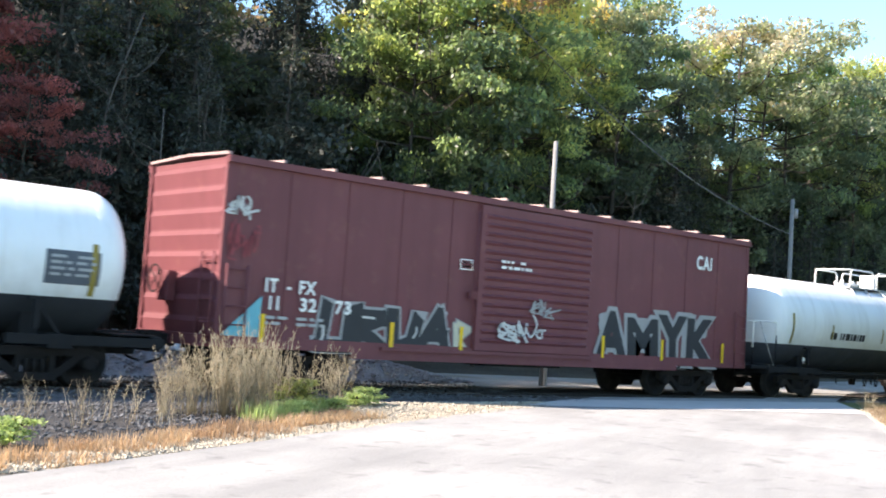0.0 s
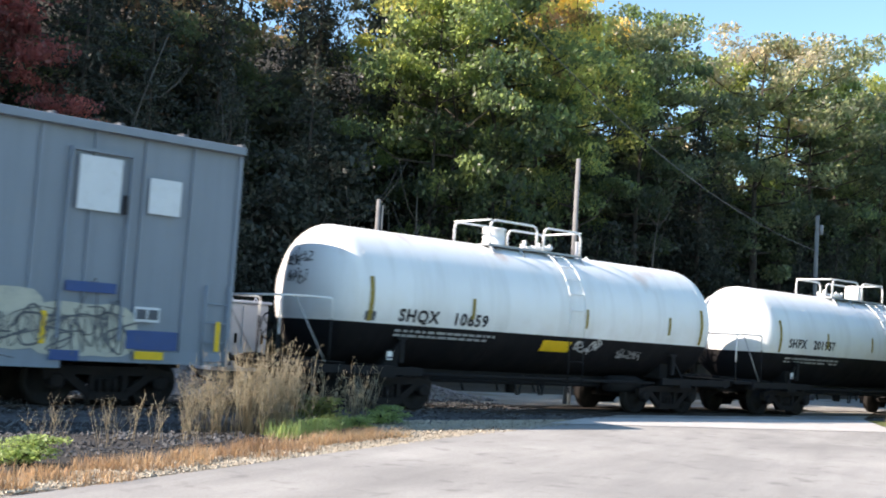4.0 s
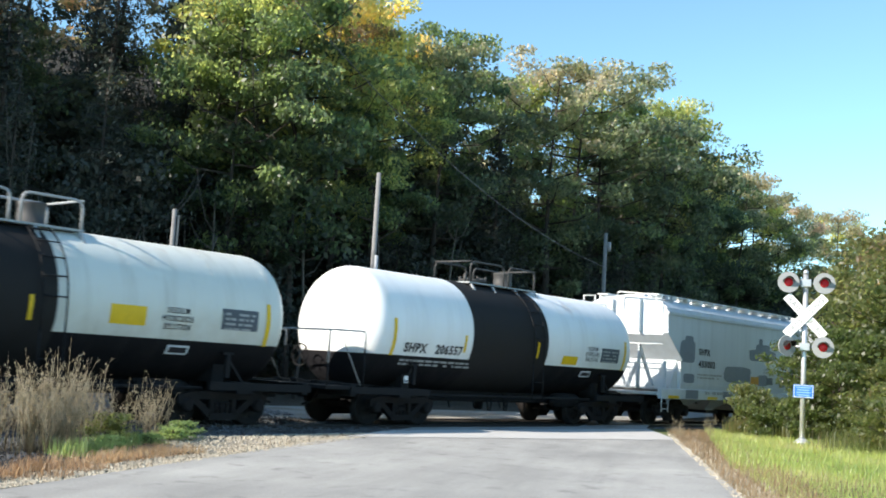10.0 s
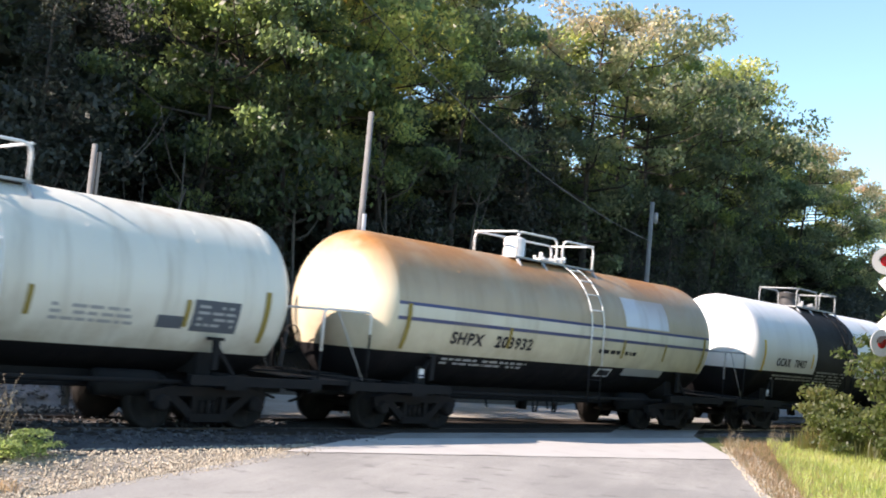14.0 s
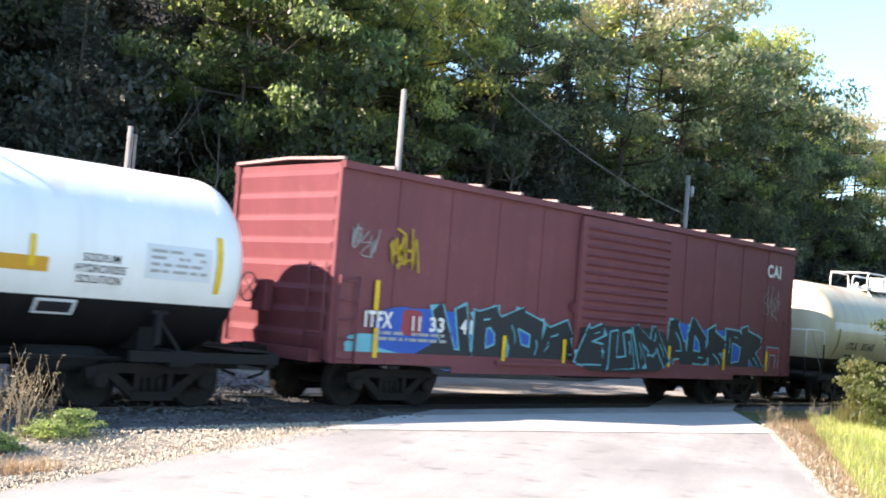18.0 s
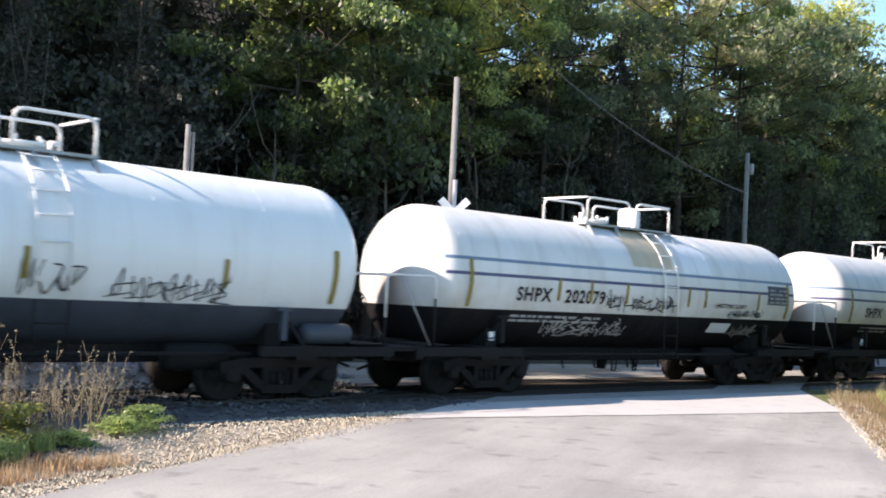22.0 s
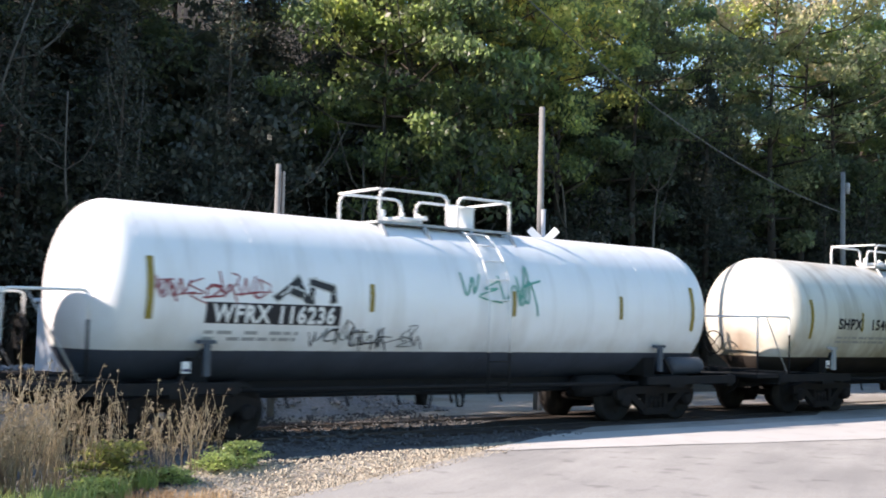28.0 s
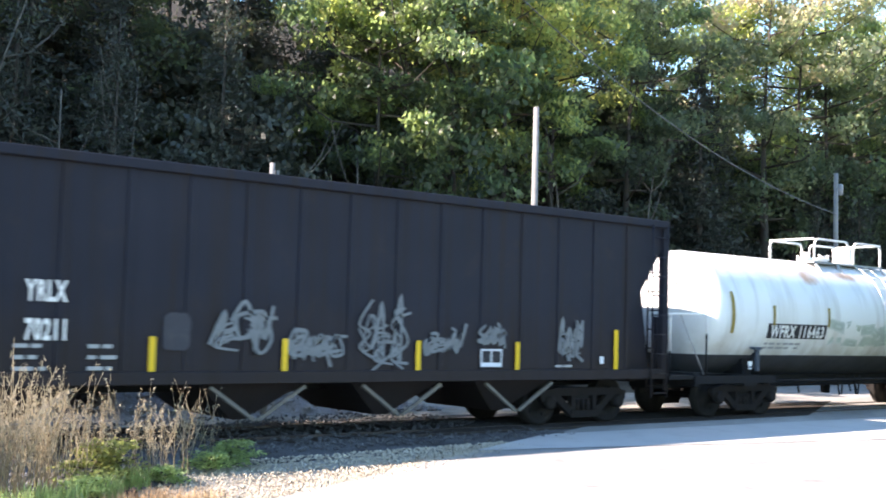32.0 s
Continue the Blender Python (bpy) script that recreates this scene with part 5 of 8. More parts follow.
scrawl(car, 2.2, 3.0, 1.2, 1.45, PAINT_SILVER, on_tank, 27, 4, 0.03)
plate(car, -5.1, -4.85, 1.72, 1.9, PLACARD, on_tank)
stdref(car, 6.08, 1.68, OLIVE, (-0.4, 0.15, 0.62))

# grey-blue boxcar
GREYBOX = car_paint("pale_grey_blue_car_paint", (0.21, 0.25, 0.30), 0.12, 0.1, (0.3, 0.24, 0.18))
INKED = plain("weathered_dark_spray_paint", (0.10, 0.11, 0.125), 0.6, 0.0, 0.4, scale=5, bump=0, dirt=(0.25, 0.27, 0.28), dirty=0.35)
WASHED = plain("washed_out_spray_paint", (0.46, 0.45, 0.38), 0.65, 0.0, 0.22, scale=3, bump=0, dirt=(0.26, 0.28, 0.29), dirty=0.5)
car = put(boxcar(-53.3, -37.85, 0.70, 4.50, GREYBOX, plain("dark_car_roof", (0.1, 0.11, 0.13), 0.7), "grey-blue plug-door boxcar with two white patches and old graffiti", 19, (-0.9, 1.64), 4, True))
S5 = on_side(-1.535)
plate(car, 4.85, 5.55, 3.11, 3.96, PLACARD_W, S5, "painted_patch", 0.01)
plate(car, 6.03, 6.59, 3.17, 3.75, PLACARD_W, S5, "painted_patch", 0.01)
for a, b, z0, z1 in ((4.79, 5.61, 1.83, 1.99), (5.84, 6.73, 0.98, 1.28), (1.87, 2.33, 0.84, 0.98), (4.63, 5.10, 0.76, 0.92), (0.29, 0.85, 1.32, 1.56), (0.94, 1.35, 1.35, 1.83), (-1.5, -1.0, 1.3, 1.7), (-0.6, -0.2, 1.5, 1.68),
                     (-7.3, -6.5, 1.42, 2.22), (-6.1, -5.35, 0.98, 1.92)):
    plate(car, a, b, z0, z1, BLUE, S5 if a > 1.6 or a < -0.9 else on_side(-1.60), "blue_panel", 0.012)
lettering(car, "SOXX", -7.25, -6.55, 2.05, 0.2, LETTER_WHITE, on_side(-1.55))
lettering(car, "409", -7.15, -6.6, 1.66, 0.22, LETTER_WHITE, on_side(-1.55))
lettering(car, "196", -6.0, -5.45, 1.62, 0.22, LETTER_WHITE, on_side(-1.55))
for k, (a, b, z0, z1) in enumerate(((1.7, 3.1, 0.86, 1.7), (2.9, 4.5, 0.9, 1.82), (4.3, 6.0, 0.84, 1.66))):
    rough_patch(car, a, b, z0, z1, WASHED, on_side(-1.524), 320 + k, 0.001 + 0.0008 * k)
scrawl(car, 1.75, 5.9, 0.88, 1.8, INKED, on_side(-1.526), 31, 9, 0.045)
scrawl(car, 1.9, 5.7, 0.95, 1.6, INKED, on_side(-1.526), 311, 11, 0.03, off=0.022)
rough_patch(car, -5.2, -3.5, 0.82, 1.7, WASHED, on_side(-1.524), 325, 0.001)
rough_patch(car, -3.7, -2.1, 0.84, 1.75, WASHED, on_side(-1.524), 326, 0.0018)
scrawl(car, -5.1, -2.2, 0.85, 1.7, INKED, on_side(-1.526), 32, 7, 0.045)
blobs(car, -1.8, -0.95, 0.9, 1.5, PAINT_CREAM, PAINT_DARK, on_side(-1.525), 33, 2, rim=0.03, inner=PAINT_BLUE)
scrawl(car, 2.2, 3.2, 1.95, 2.15, PAINT_SILVER, S5, 34, 5, 0.03)
scrawl(car, 2.0, 2.9, 3.3, 3.5, GREYPATCH, S5, 35, 4, 0.02)
small_print(car, -1.9, 0.3, 3.72, 2, LETTER_GREY, on_side(-1.6), 36, 0.07, 0.13)
plate(car, 5.95, 6.38, 1.42, 1.66, PLACARD_W, S5, "stencil_panel", 0.012)
for x in (5.98, 6.18):
    plate(car, x, x + 0.17, 1.46, 1.62, PLACARD, S5, "stencil_field", 0.018)
for x0, x1, z0, z1 in ((4.72, 5.72, 4.02, 4.07), (4.70, 4.74, 1.1, 4.07), (5.70, 5.74, 1.1, 4.07)):
    part("hatch_frame", box(B(), x0, x1, -1.56, -1.5, z0, z1), GREYBOX, car)
part("lock_plate", box(B(), 5.62, 5.66, -1.575, -1.5, 3.1, 3.4), LETTER_BLACK, car)
part("top_chord", box(B(), -7.7, 7.7, -1.62, -1.52, 4.36, 4.5, 0.01), GREYBOX, car)
reflectors(car, (2.2, 4.5, 7.45, -3.2), 1.25, on_side(-1.53), 0.5, 0.09)
plate(car, 6.0, 6.5, 0.82, 0.95, YELLOW, S5, "reflector", 0.014)

# covered hoppers
GREYHOP = car_paint("pale_grey_hopper_paint", (0.40, 0.43, 0.46), 0.1, 0.08, (0.3, 0.26, 0.2))
car = put(covered_hopper(-67.4, -55.5, GREYHOP, "pale grey covered hopper with large navy lettering blocks", GREYRAIL, 1.2))
S6 = on_side(-1.487)
u = -3.78
for k, w in enumerate((0.46, 0.46, 0.5, 0.46, 0.5, 0.46)):
    bm = B()
    z0, z1, t = 2.66, 3.02, 0.10
    for x0, x1, a, b in ((u, u + t, z0, z1), (u + w - 0.04 - t, u + w - 0.04, z0, z1), (u + t, u + w - 0.04 - t, z1 - t, z1), (u + t, u + w - 0.04 - t, z0, z0 + t)):
        bm.faces.new([bm.verts.new((p, -1.487 - 0.012, q)) for p, q in ((x0, a), (x1, a), (x1, b), (x0, b))])
    part("emblem_block", bm, LETTER_BLUE, car)
    u += w + 0.03
lettering(car, "UNPX", -3.77, -2.95, 2.24, 0.2, LETTER_BLACK, S6)
lettering(car, "320050", -3.83, -2.68, 1.83, 0.2, LETTER_BLACK, S6)
small_print(car, -3.8, -2.1, 1.5, 2, LETTER_GREY, S6, 41, 0.05)
plate(car, -0.33, 0.38, 1.66, 2.0, YELLOW, on_side(-1.48), "placard", 0.006)
plate(car, -0.33, 2.6, 1.35, 1.95, plain("grey_touch_up_paint", (0.3, 0.33, 0.36), 0.6), on_side(-1.475), "repaint_patch", 0.002)
for x in (-4.6, -0.9, 1.8, 4.4):
    plate(car, x - 0.4, x + 0.4, 0.94, 1.04, YELLOW, on_side(-1.53), "reflector", 0.01)
plate(car, 4.3, 4.6, 1.42, 1.75, YELLOW, on_side(-1.49), "placard", 0.02)

WHITEHOP = car_paint("white_hopper_paint", (0.60, 0.64, 0.67), 0.07, 0.05, (0.35, 0.3, 0.22))
car = put(covered_hopper(-79.67, -68.7, WHITEHOP, "white covered hopper with grey repainted patches", WHITE, 1.0, 2, True, 2.8, 2.05))
S7 = on_side(-1.485)
for a, b, z0, z1 in ((-4.31, -3.29, 2.0, 2.72), (-4.0, -3.45, 2.6, 2.85), (-4.03, -3.31, 1.36, 1.66), (0.66, 2.92, 2.25, 2.66), (1.2, 2.4, 2.6, 2.85), (1.45, 1.75, 2.8, 3.05), (-1.20, 0.83, 1.46, 2.0), (1.39, 2.25, 1.39, 1.78), (3.24, 3.78, 1.37, 1.92)):
    rough_patch(car, a, b, z0, z1, GREYPATCH, S7, int(100 * (a + 9)), 0.006 + 0.002 * (z0 > 2.55))
for a, b in ((-3.93, -3.08), (-1.33, -0.70)):
    plate(car, a, b, 0.87, 1.14, GREYPATCH, on_side(-1.53), "repaint_patch", 0.006)
lettering(car, "SHPX", -3.04, -2.26, 2.38, 0.2, LETTER_BLACK, S7)
lettering(car, "433002", -3.06, -1.88, 1.99, 0.2, LETTER_BLACK, S7)
small_print(car, -3.1, -1.4, 1.62, 2, LETTER_GREY, S7, 42, 0.05)
small_print(car, 1.9, 3.0, 1.95, 2, LETTER_GREY, S7, 43, 0.05)
plate(car, 0.84, 1.50, 1.43, 1.70, ORANGE, S7, "placard", 0.012)
plate(car, 2.14, 2.68, 1.45, 1.70, PLACARD, S7, "placard", 0.012)
small_print(car, -2.6, 0.8, 1.02, 1, LETTER_GREY, on_side(-1.53), 44, 0.09)
for x in (-4.7, -2.1, 0.0, 2.2, 4.4):
    plate(car, x - 0.35, x + 0.35, 0.86, 0.95, YELLOW, on_side(-1.53), "reflector", 0.012)

# tank cars with a dark band
DK = (0.02, 0.019, 0.019)
for k, (a, b, crest, mid, text, band, t0, t1, tz, zb, col, yel, brd, low, lab) in enumerate((
        (-92.45, -80.9, 3.63, -87.32, "SHPX 206557", (-1.5, 1.72), -3.95, -1.85, 1.81, 1.62, WH, (2.46, 3.2, 1.66, 1.9), (4.36, 5.3, 1.8, 2.2), BK, "white tank car with a broad black band"),
        (-106.75, -94.55, 3.48, -101.21, "TILX 160342", (-1.88, 1.2), -4.78, -2.88, 1.96, 1.62, OFFW, (2.23, 2.98, 1.83, 2.18), (4.7, 5.6, 1.88, 2.28), BK, "off-white tank car with a broad dark band"),
        (-120.23, -108.75, 3.7, -114.685, "OCAX 70437", (-1.4, 1.62), -3.95, -2.05, 1.95, 1.68, WH, (2.19, 2.93, 1.88, 2.05), (3.91, 5.0, 1.87, 2.27), BK, "clean white tank car with a broad black band"))):
    tp = tank_paint("banded_tank_paint", col, low, zb, [(band[0], band[1], DK)], rust=0.03, grime=0.16 if k != 1 else 0.3)
    car = put(tank_car(a, b, tp, lab, top=GREYRAIL if k else DARKRAIL, dome='drum', zb=zb, crest=crest, mid=mid, swap=-1 if k == 2 else 1))
    hh = (b - a) / 2
    marks(car, text, t0, t1, tz, 50 + k, 0.25, zb=zb)
    plate(car, *yel, YELLOW, on_tank)
    if k < 2:
        for r, (word, dx) in enumerate((("SODIUM", 0.1), ("HYDROXIDE", 0.0), ("SOLUTION", 0.05))):
            lettering(car, word, yel[1] + 0.35 + dx, yel[1] + 1.05 - dx, 2.16 - 0.15 * r, 0.11, LETTER_BLACK, on_tank)
    else:
        small_print(car, yel[1] + 0.35, yel[1] + 1.05, 2.12, 4, LETTER_BLACK, on_tank, 60 + k, 0.075, 0.11)
    grey_board(car, *brd, 70 + k, PLACARD if k < 2 else PLACARD_W, LETTER_GREY)
    if k == 2:
        small_print(car, -1.2, 0.9, 1.72, 6, LETTER_GREY, on_tank, 77, 0.05, 0.1)
    plate(car, 3.6, 4.1, 1.3, 1.5, PLACARD_W, on_tank)
    plate(car, 3.65, 4.05, 1.34, 1.46, LETTER_BLACK, on_tank, "placard", 0.014)
    stdref(car, hh, zb, YELLOW, (band[1] / hh - 0.08, band[0] / hh - 0.05), zb - 0.05)

# tan car with stripes, rust along the top
# the low-end head is painted paler to stand for sun on it
tp = tank_paint("tan_rusty_tank_paint", (0.45, 0.37, 0.26), BK, 1.45, stripes=[(2.02, 2.10, -5.6, 6.2, STRIPE), (2.28, 2.36, -5.6, 6.2, STRIPE), (2.09, 2.30, -5.6, 6.2, (0.62, 0.60, 0.5))],
                patches=[(-7.0, 7.0, 1.3, 2.02, (0.60, 0.55, 0.41)), (-7.0, -5.5, 1.3, 3.8, (0.64, 0.57, 0.42)), (1.85, 3.69, 2.4, 3.05, (0.66, 0.72, 0.80))], rust=0.62, grime=0.4, head=0.6)
car = put(tank_car(-134.13, -121.9, tp, "tan tank car with navy stripes, white patch and rusty top", zb=1.45, crest=3.64, mid=-128.09, swap=-1))
marks(car, "SHPX 203932", -4.0, -1.5, 1.78, 81, 0.27, zb=1.45)
small_print(car, 0.9, 2.4, 1.74, 1, LETTER_BLACK, on_tank, 82, 0.09)
plate(car, 2.2, 3.9, 1.2, 1.42, LETTER_GREY, on_tank)
plate(car, 1.2, 1.75, 1.12, 1.36, PLACARD_W, on_tank)
plate(car, 1.25, 1.7, 1.16, 1.32, LETTER_BLACK, on_tank, "placard", 0.014)
stdref(car, 6.53, 1.45, OLIVE, (-0.35, 0.28, 0.55))

car = put(tank_car(-147.82, -135.68, tank_paint("cream_tank_paint", CREAM, BK, 1.2, rust=0.05, grime=0.45, head=0.95), "cream tank car with a dark belly, soiled head and grey placard", zb=1.2, crest=3.43, mid=-141.75))
marks(car, "SHPX 200967", -4.35, -2.15, 1.97, 83, 0.29, zb=1.2, white_below=False)
grey_board(car, 3.9, 4.75, 1.5, 2.0, 84)
plate(car, 3.3, 3.75, 1.52, 1.72, PLACARD, on_tank)
plate(car, -1.6, -0.9, 1.45, 1.65, ORANGE, on_tank)
small_print(car, 1.6, 2.9, 1.72, 3, LETTER_GREY, on_tank, 85, 0.05)
stdref(car, 6.31, 1.35, OLIVE, (-0.35, 0.2, 0.6))

tp = tank_paint("cream_tank_pale_stripe", (0.58, 0.54, 0.40), (0.03, 0.026, 0.024), 1.3, stripes=[(2.12, 2.36, -5.2, 5.2, (0.68, 0.70, 0.74))], patches=[(2.2, 3.73, 2.45, 3.2, (0.64, 0.68, 0.74))], rust=0.2, grime=0.35)
car = put(tank_car(-160.6, -149.41, tp, "cream tank car with a pale stripe and repainted patch", zb=1.3, crest=3.51, mid=-154.88))
marks(car, "UTLX 301645", -4.3, -2.4, 1.70, 86, 0.25, zb=1.3)
grey_board(car, 1.7, 2.6, 1.2, 1.55, 87)
stdref(car, 5.9, 1.3, OLIVE, (-0.2, 0.3, 0.6))

# second red boxcar
car = put(boxcar(-178.8, -163.0, 0.73, 4.10, car_paint("oxide_red_repaint", (0.175, 0.05, 0.058)), ROOF, "oxide-red boxcar with blue and black graffiti along its side", 13, (-1.44, 1.94), 15))
lettering(car, "ITFX", -7.19, -6.55, 1.55, 0.26, LETTER_WHITE, on_side(-1.512))
for tx, a, b in (("11", -6.08, -5.88), ("33", -5.65, -5.28), ("41", -4.86, -4.54)):
    lettering(car, tx, a, b, 1.52, 0.24, LETTER_WHITE, on_side(-1.514))
lettering(car, "CAI", 6.45, 7.15, 3.46, 0.30, LETTER_WHITE, S1)
for k, (a, b, z0, z1, m) in enumerate(((-7.55, -6.2, 0.82, 1.3, PAINT_TEAL), (-6.9, -4.6, 1.0, 1.78, PAINT_BLUE), (-6.3, -5.8, 1.3, 1.75, PAINT_RED), (-5.6, -1.7, 0.7, 1.6, PAINT_BLUE), (1.3, 3.0, 1.2, 1.95, PAINT_BLUE), (3.2, 6.2, 1.0, 1.85, PAINT_BLUE))):
    rough_patch(car, a, b, z0, z1, m, S1, 300 + k, 0.0015 + 0.0006 * k)
rough_patch(car, -1.4, 1.9, 0.8, 1.75, PAINT_DARK, on_side(-1.60), 310, 0.002)
blobs(car, -5.4, -1.55, 0.74, 1.84, PAINT_DARK, PAINT_TEAL, S1, 91, 4, rim=0.035, jag=0.5, inner=PAINT_TEAL)
part("graffiti", prism(((-6.3, 0.82), (-5.0, 0.72), (-5.05, 1.4)), -1.492, -1.486), PAINT_DARK, car)
blobs(car, -1.4, 1.7, 0.85, 1.7, PAINT_DARK, PAINT_TEAL, on_side(-1.605), 92, 3, rim=0.035, jag=0.3, inner=PAINT_TEAL)
blobs(car, 2.0, 6.4, 0.86, 1.98, PAINT_DARK, PAINT_TEAL, S1, 93, 5, rim=0.035, jag=0.4, inner=PAINT_TEAL)
blobs(car, 6.5, 7.3, 0.9, 1.5, PAINT_RED, PAINT_TEAL, S1, 98, 1, rim=0.03)
scrawl(car, -6.7, -6.0, 2.45, 3.15, PAINT_GOLD, S1, 97, 3, 0.06)
scrawl(car, -7.6, -7.0, 2.6, 3.1, PAINT_SILVER, S1, 98, 3, 0.03)
scrawl(car, 6.3, 7.2, 2.4, 3.0, PAINT_SILVER, S1, 99, 4, 0.025)
reflectors(car, (-6.9, -3.6, -1.75, 2.1, 4.5, 6.6), 1.15, on_side(-1.50), 0.5, 0.1)
reflectors(car, (-6.95,), 1.95, on_side(-1.50), 0.5, 0.1)
small_print(car, -6.9, -5.2, 1.3, 2, LETTER_GREY, on_side(-1.51), 100)

tp = tank_paint("banded_tank_paint_b", WH, BK, 1.56, [(-1.68, 1.35, DK)], rust=0.04, grime=0.16, head=0.75)
car = put(tank_car(-193.1, -180.15, tp, "white tank car with a broad black band and end jacket", top=GREYRAIL, dome='drum', zb=1.56, swap=-1, crest=3.55, mid=-186.59))
part("end_jacket", loft(B(), [(1.42, 1.05, -6.83, -6.2), (1.6, 1.2, -6.86, -6.2), (2.12, 1.26, -6.8, -6.2), (2.22, 1.24, -6.7, -6.2)]), tp, car)
marks(car, "TCIX 6153", -4.75, -3.2, 1.80, 101, 0.25, zb=1.56)
plate(car, 2.19, 2.96, 1.87, 2.07, ORANGE, on_tank)
for r, (word, dx) in enumerate((("SODIUM", 0.1), ("HYDROXIDE", 0.0), ("SOLUTION", 0.05))):
    lettering(car, word, 3.35 + dx, 4.1 - dx, 2.12 - 0.15 * r, 0.11, LETTER_BLACK, on_tank)
grey_board(car, 4.4, 5.5, 1.9, 2.4, 103, PLACARD_W, LETTER_GREY)
plate(car, 2.9, 3.5, 1.25, 1.5, PLACARD_W, on_tank)
plate(car, 2.95, 3.45, 1.29, 1.46, LETTER_BLACK, on_tank, "placard", 0.014)
stdref(car, 6.8, 1.6, YELLOW, (-0.42, -0.17, 0.2, 0.4), 1.72)

for k, (a, b, mid, text, t0, t1) in enumerate(((-206.22, -194.5, -200.49, "SHPX 202089", -4.15, -1.7), (-220.09, -207.85, -214.09, "SHPX 202079", -4.0, -1.45))):
    tp = tank_paint("white_striped_tank_paint", (0.68, 0.695, 0.685), BK, 1.56, stripes=[(2.15, 2.21, -5.7, 5.8, STRIPE), (2.42, 2.48, -5.7, 5.8, (0.12, 0.2, 0.3))], rust=0.03, grime=0.35,
                    patches=[(-0.5, 0.9, 2.55, 3.6, (0.5, 0.43, 0.31)), (1.25, 2.3, 2.5, 3.1, (0.74, 0.77, 0.80))], head=0.75)
    car = put(tank_car(a, b, tp, "white tank car with two thin blue stripes and stained middle", zb=1.56, crest=3.42, mid=mid))
    marks(car, text, t0, t1, 1.87, 110 + k, 0.29, zb=1.56)
    lettering(car, "LIMESTONE SLURRY", 2.4, 3.7, 1.84, 0.1, LETTER_BLACK, on_tank)
    plate(car, 2.5, 3.3, 1.15, 1.42, PLACARD_W, on_tank)
    if k:
        grey_board(car, 4.55, 5.5, 1.92, 2.36, 115)
        scrawl(car, -1.4, 0.9, 1.66, 1.95, PAINT_DARK, on_tank, 116, 8, 0.035)
        scrawl(car, 3.0, 4.4, 1.6, 1.76, PAINT_DARK, on_tank, 117, 7, 0.02)
        scrawl(car, -3.0, -0.5, 1.0, 1.35, PAINT_PALE, on_tank, 118, 7, 0.03)
        scrawl(car, 3.4, 4.4, 1.1, 1.4, PAINT_SILVER, on_tank, 119, 4, 0.03)
    else:
        scrawl(car, -2.3, -1.1, 1.2, 1.5, PAINT_PALE, on_tank, 120, 5, 0.04)
    stdref(car, 6.32, 1.56, OLIVE, (-0.45, -0.3, -0.12, 0.22, 0.32, 0.66))

tp = tank_paint("white_tank_blue_grey_belly", (0.76, 0.79, 0.80), GB, 1.46, rust=0.02, grime=0.14)
car = put(tank_car(-233.42, -221.5, tp, "white tank car with a slate-grey belly and scrawled tags", dome='drum', zb=1.46, swap=-1, frame_mat=plain("slate_frame_paint", GB, 0.6), crest=3.48, mid=-227.56))
marks(car, "UTLX 301417", -3.95, -2.0, 1.80, 121, 0.25, zb=1.46)
scrawl(car, -5.0, -4.0, 1.55, 2.05, PAINT_DARK, on_tank, 122, 3, 0.035)
scrawl(car, -4.6, -1.3, 1.5, 1.75, PAINT_DARK, on_tank, 123, 11, 0.03)
scrawl(car, 0.27, 1.03, 1.48, 1.95, PAINT_DARK, on_tank, 124, 3, 0.03)
scrawl(car, 1.52, 3.36, 1.48, 1.85, PAINT_DARK, on_tank, 125, 5, 0.025)
scrawl(car, -0.9, -0.1, 1.2, 1.4, PAINT_PALE, on_tank, 126, 4, 0.03)
stdref(car, 6.29, 1.5, OLIVE, (-0.27, 0.05, 0.52))

tp = tank_paint("ivory_tank_paint", (0.68, 0.68, 0.60), (0.028, 0.024, 0.023), 1.2, rust=0.04, grime=0.55, head=0.8, spots=[(0.2, 2.9, 0.1, 0.5), (1.8, 2.8, 0.05, 0.5)])
car = put(tank_car(-248.1, -234.92, tp, "ivory tank car covered in black scrawled tags", zb=1.2, frame_mat=GREYRAIL, crest=3.38, mid=-241.52))
marks(car, "SHPX 15408", -4.6, -2.3, 2.02, 130, 0.30, zb=1.2, white_below=False)
for k, (a, b, z0, z1, n) in enumerate(((-5.71, -4.73, 1.7, 2.25, 4), (-3.51, -1.16, 2.25, 2.65, 8), (-2.53, -1.32, 1.6, 2.05, 5), (-0.31, 0.9, 1.5, 2.05, 4), (1.01, 2.39, 1.5, 2.1, 6), (3.58, 4.84, 1.75, 2.1, 5), (-3.2, -2.3, 1.3, 1.5, 5))):
    scrawl(car, a, b, z0, z1, PAINT_DARK, on_tank, 131 + k, n, 0.04)
grey_board(car, 4.95, 5.9, 1.84, 2.3, 140)
stdref(car, 6.89, 1.4, OLIVE, (-0.5, -0.2, 0.25, 0.55), 1.7)

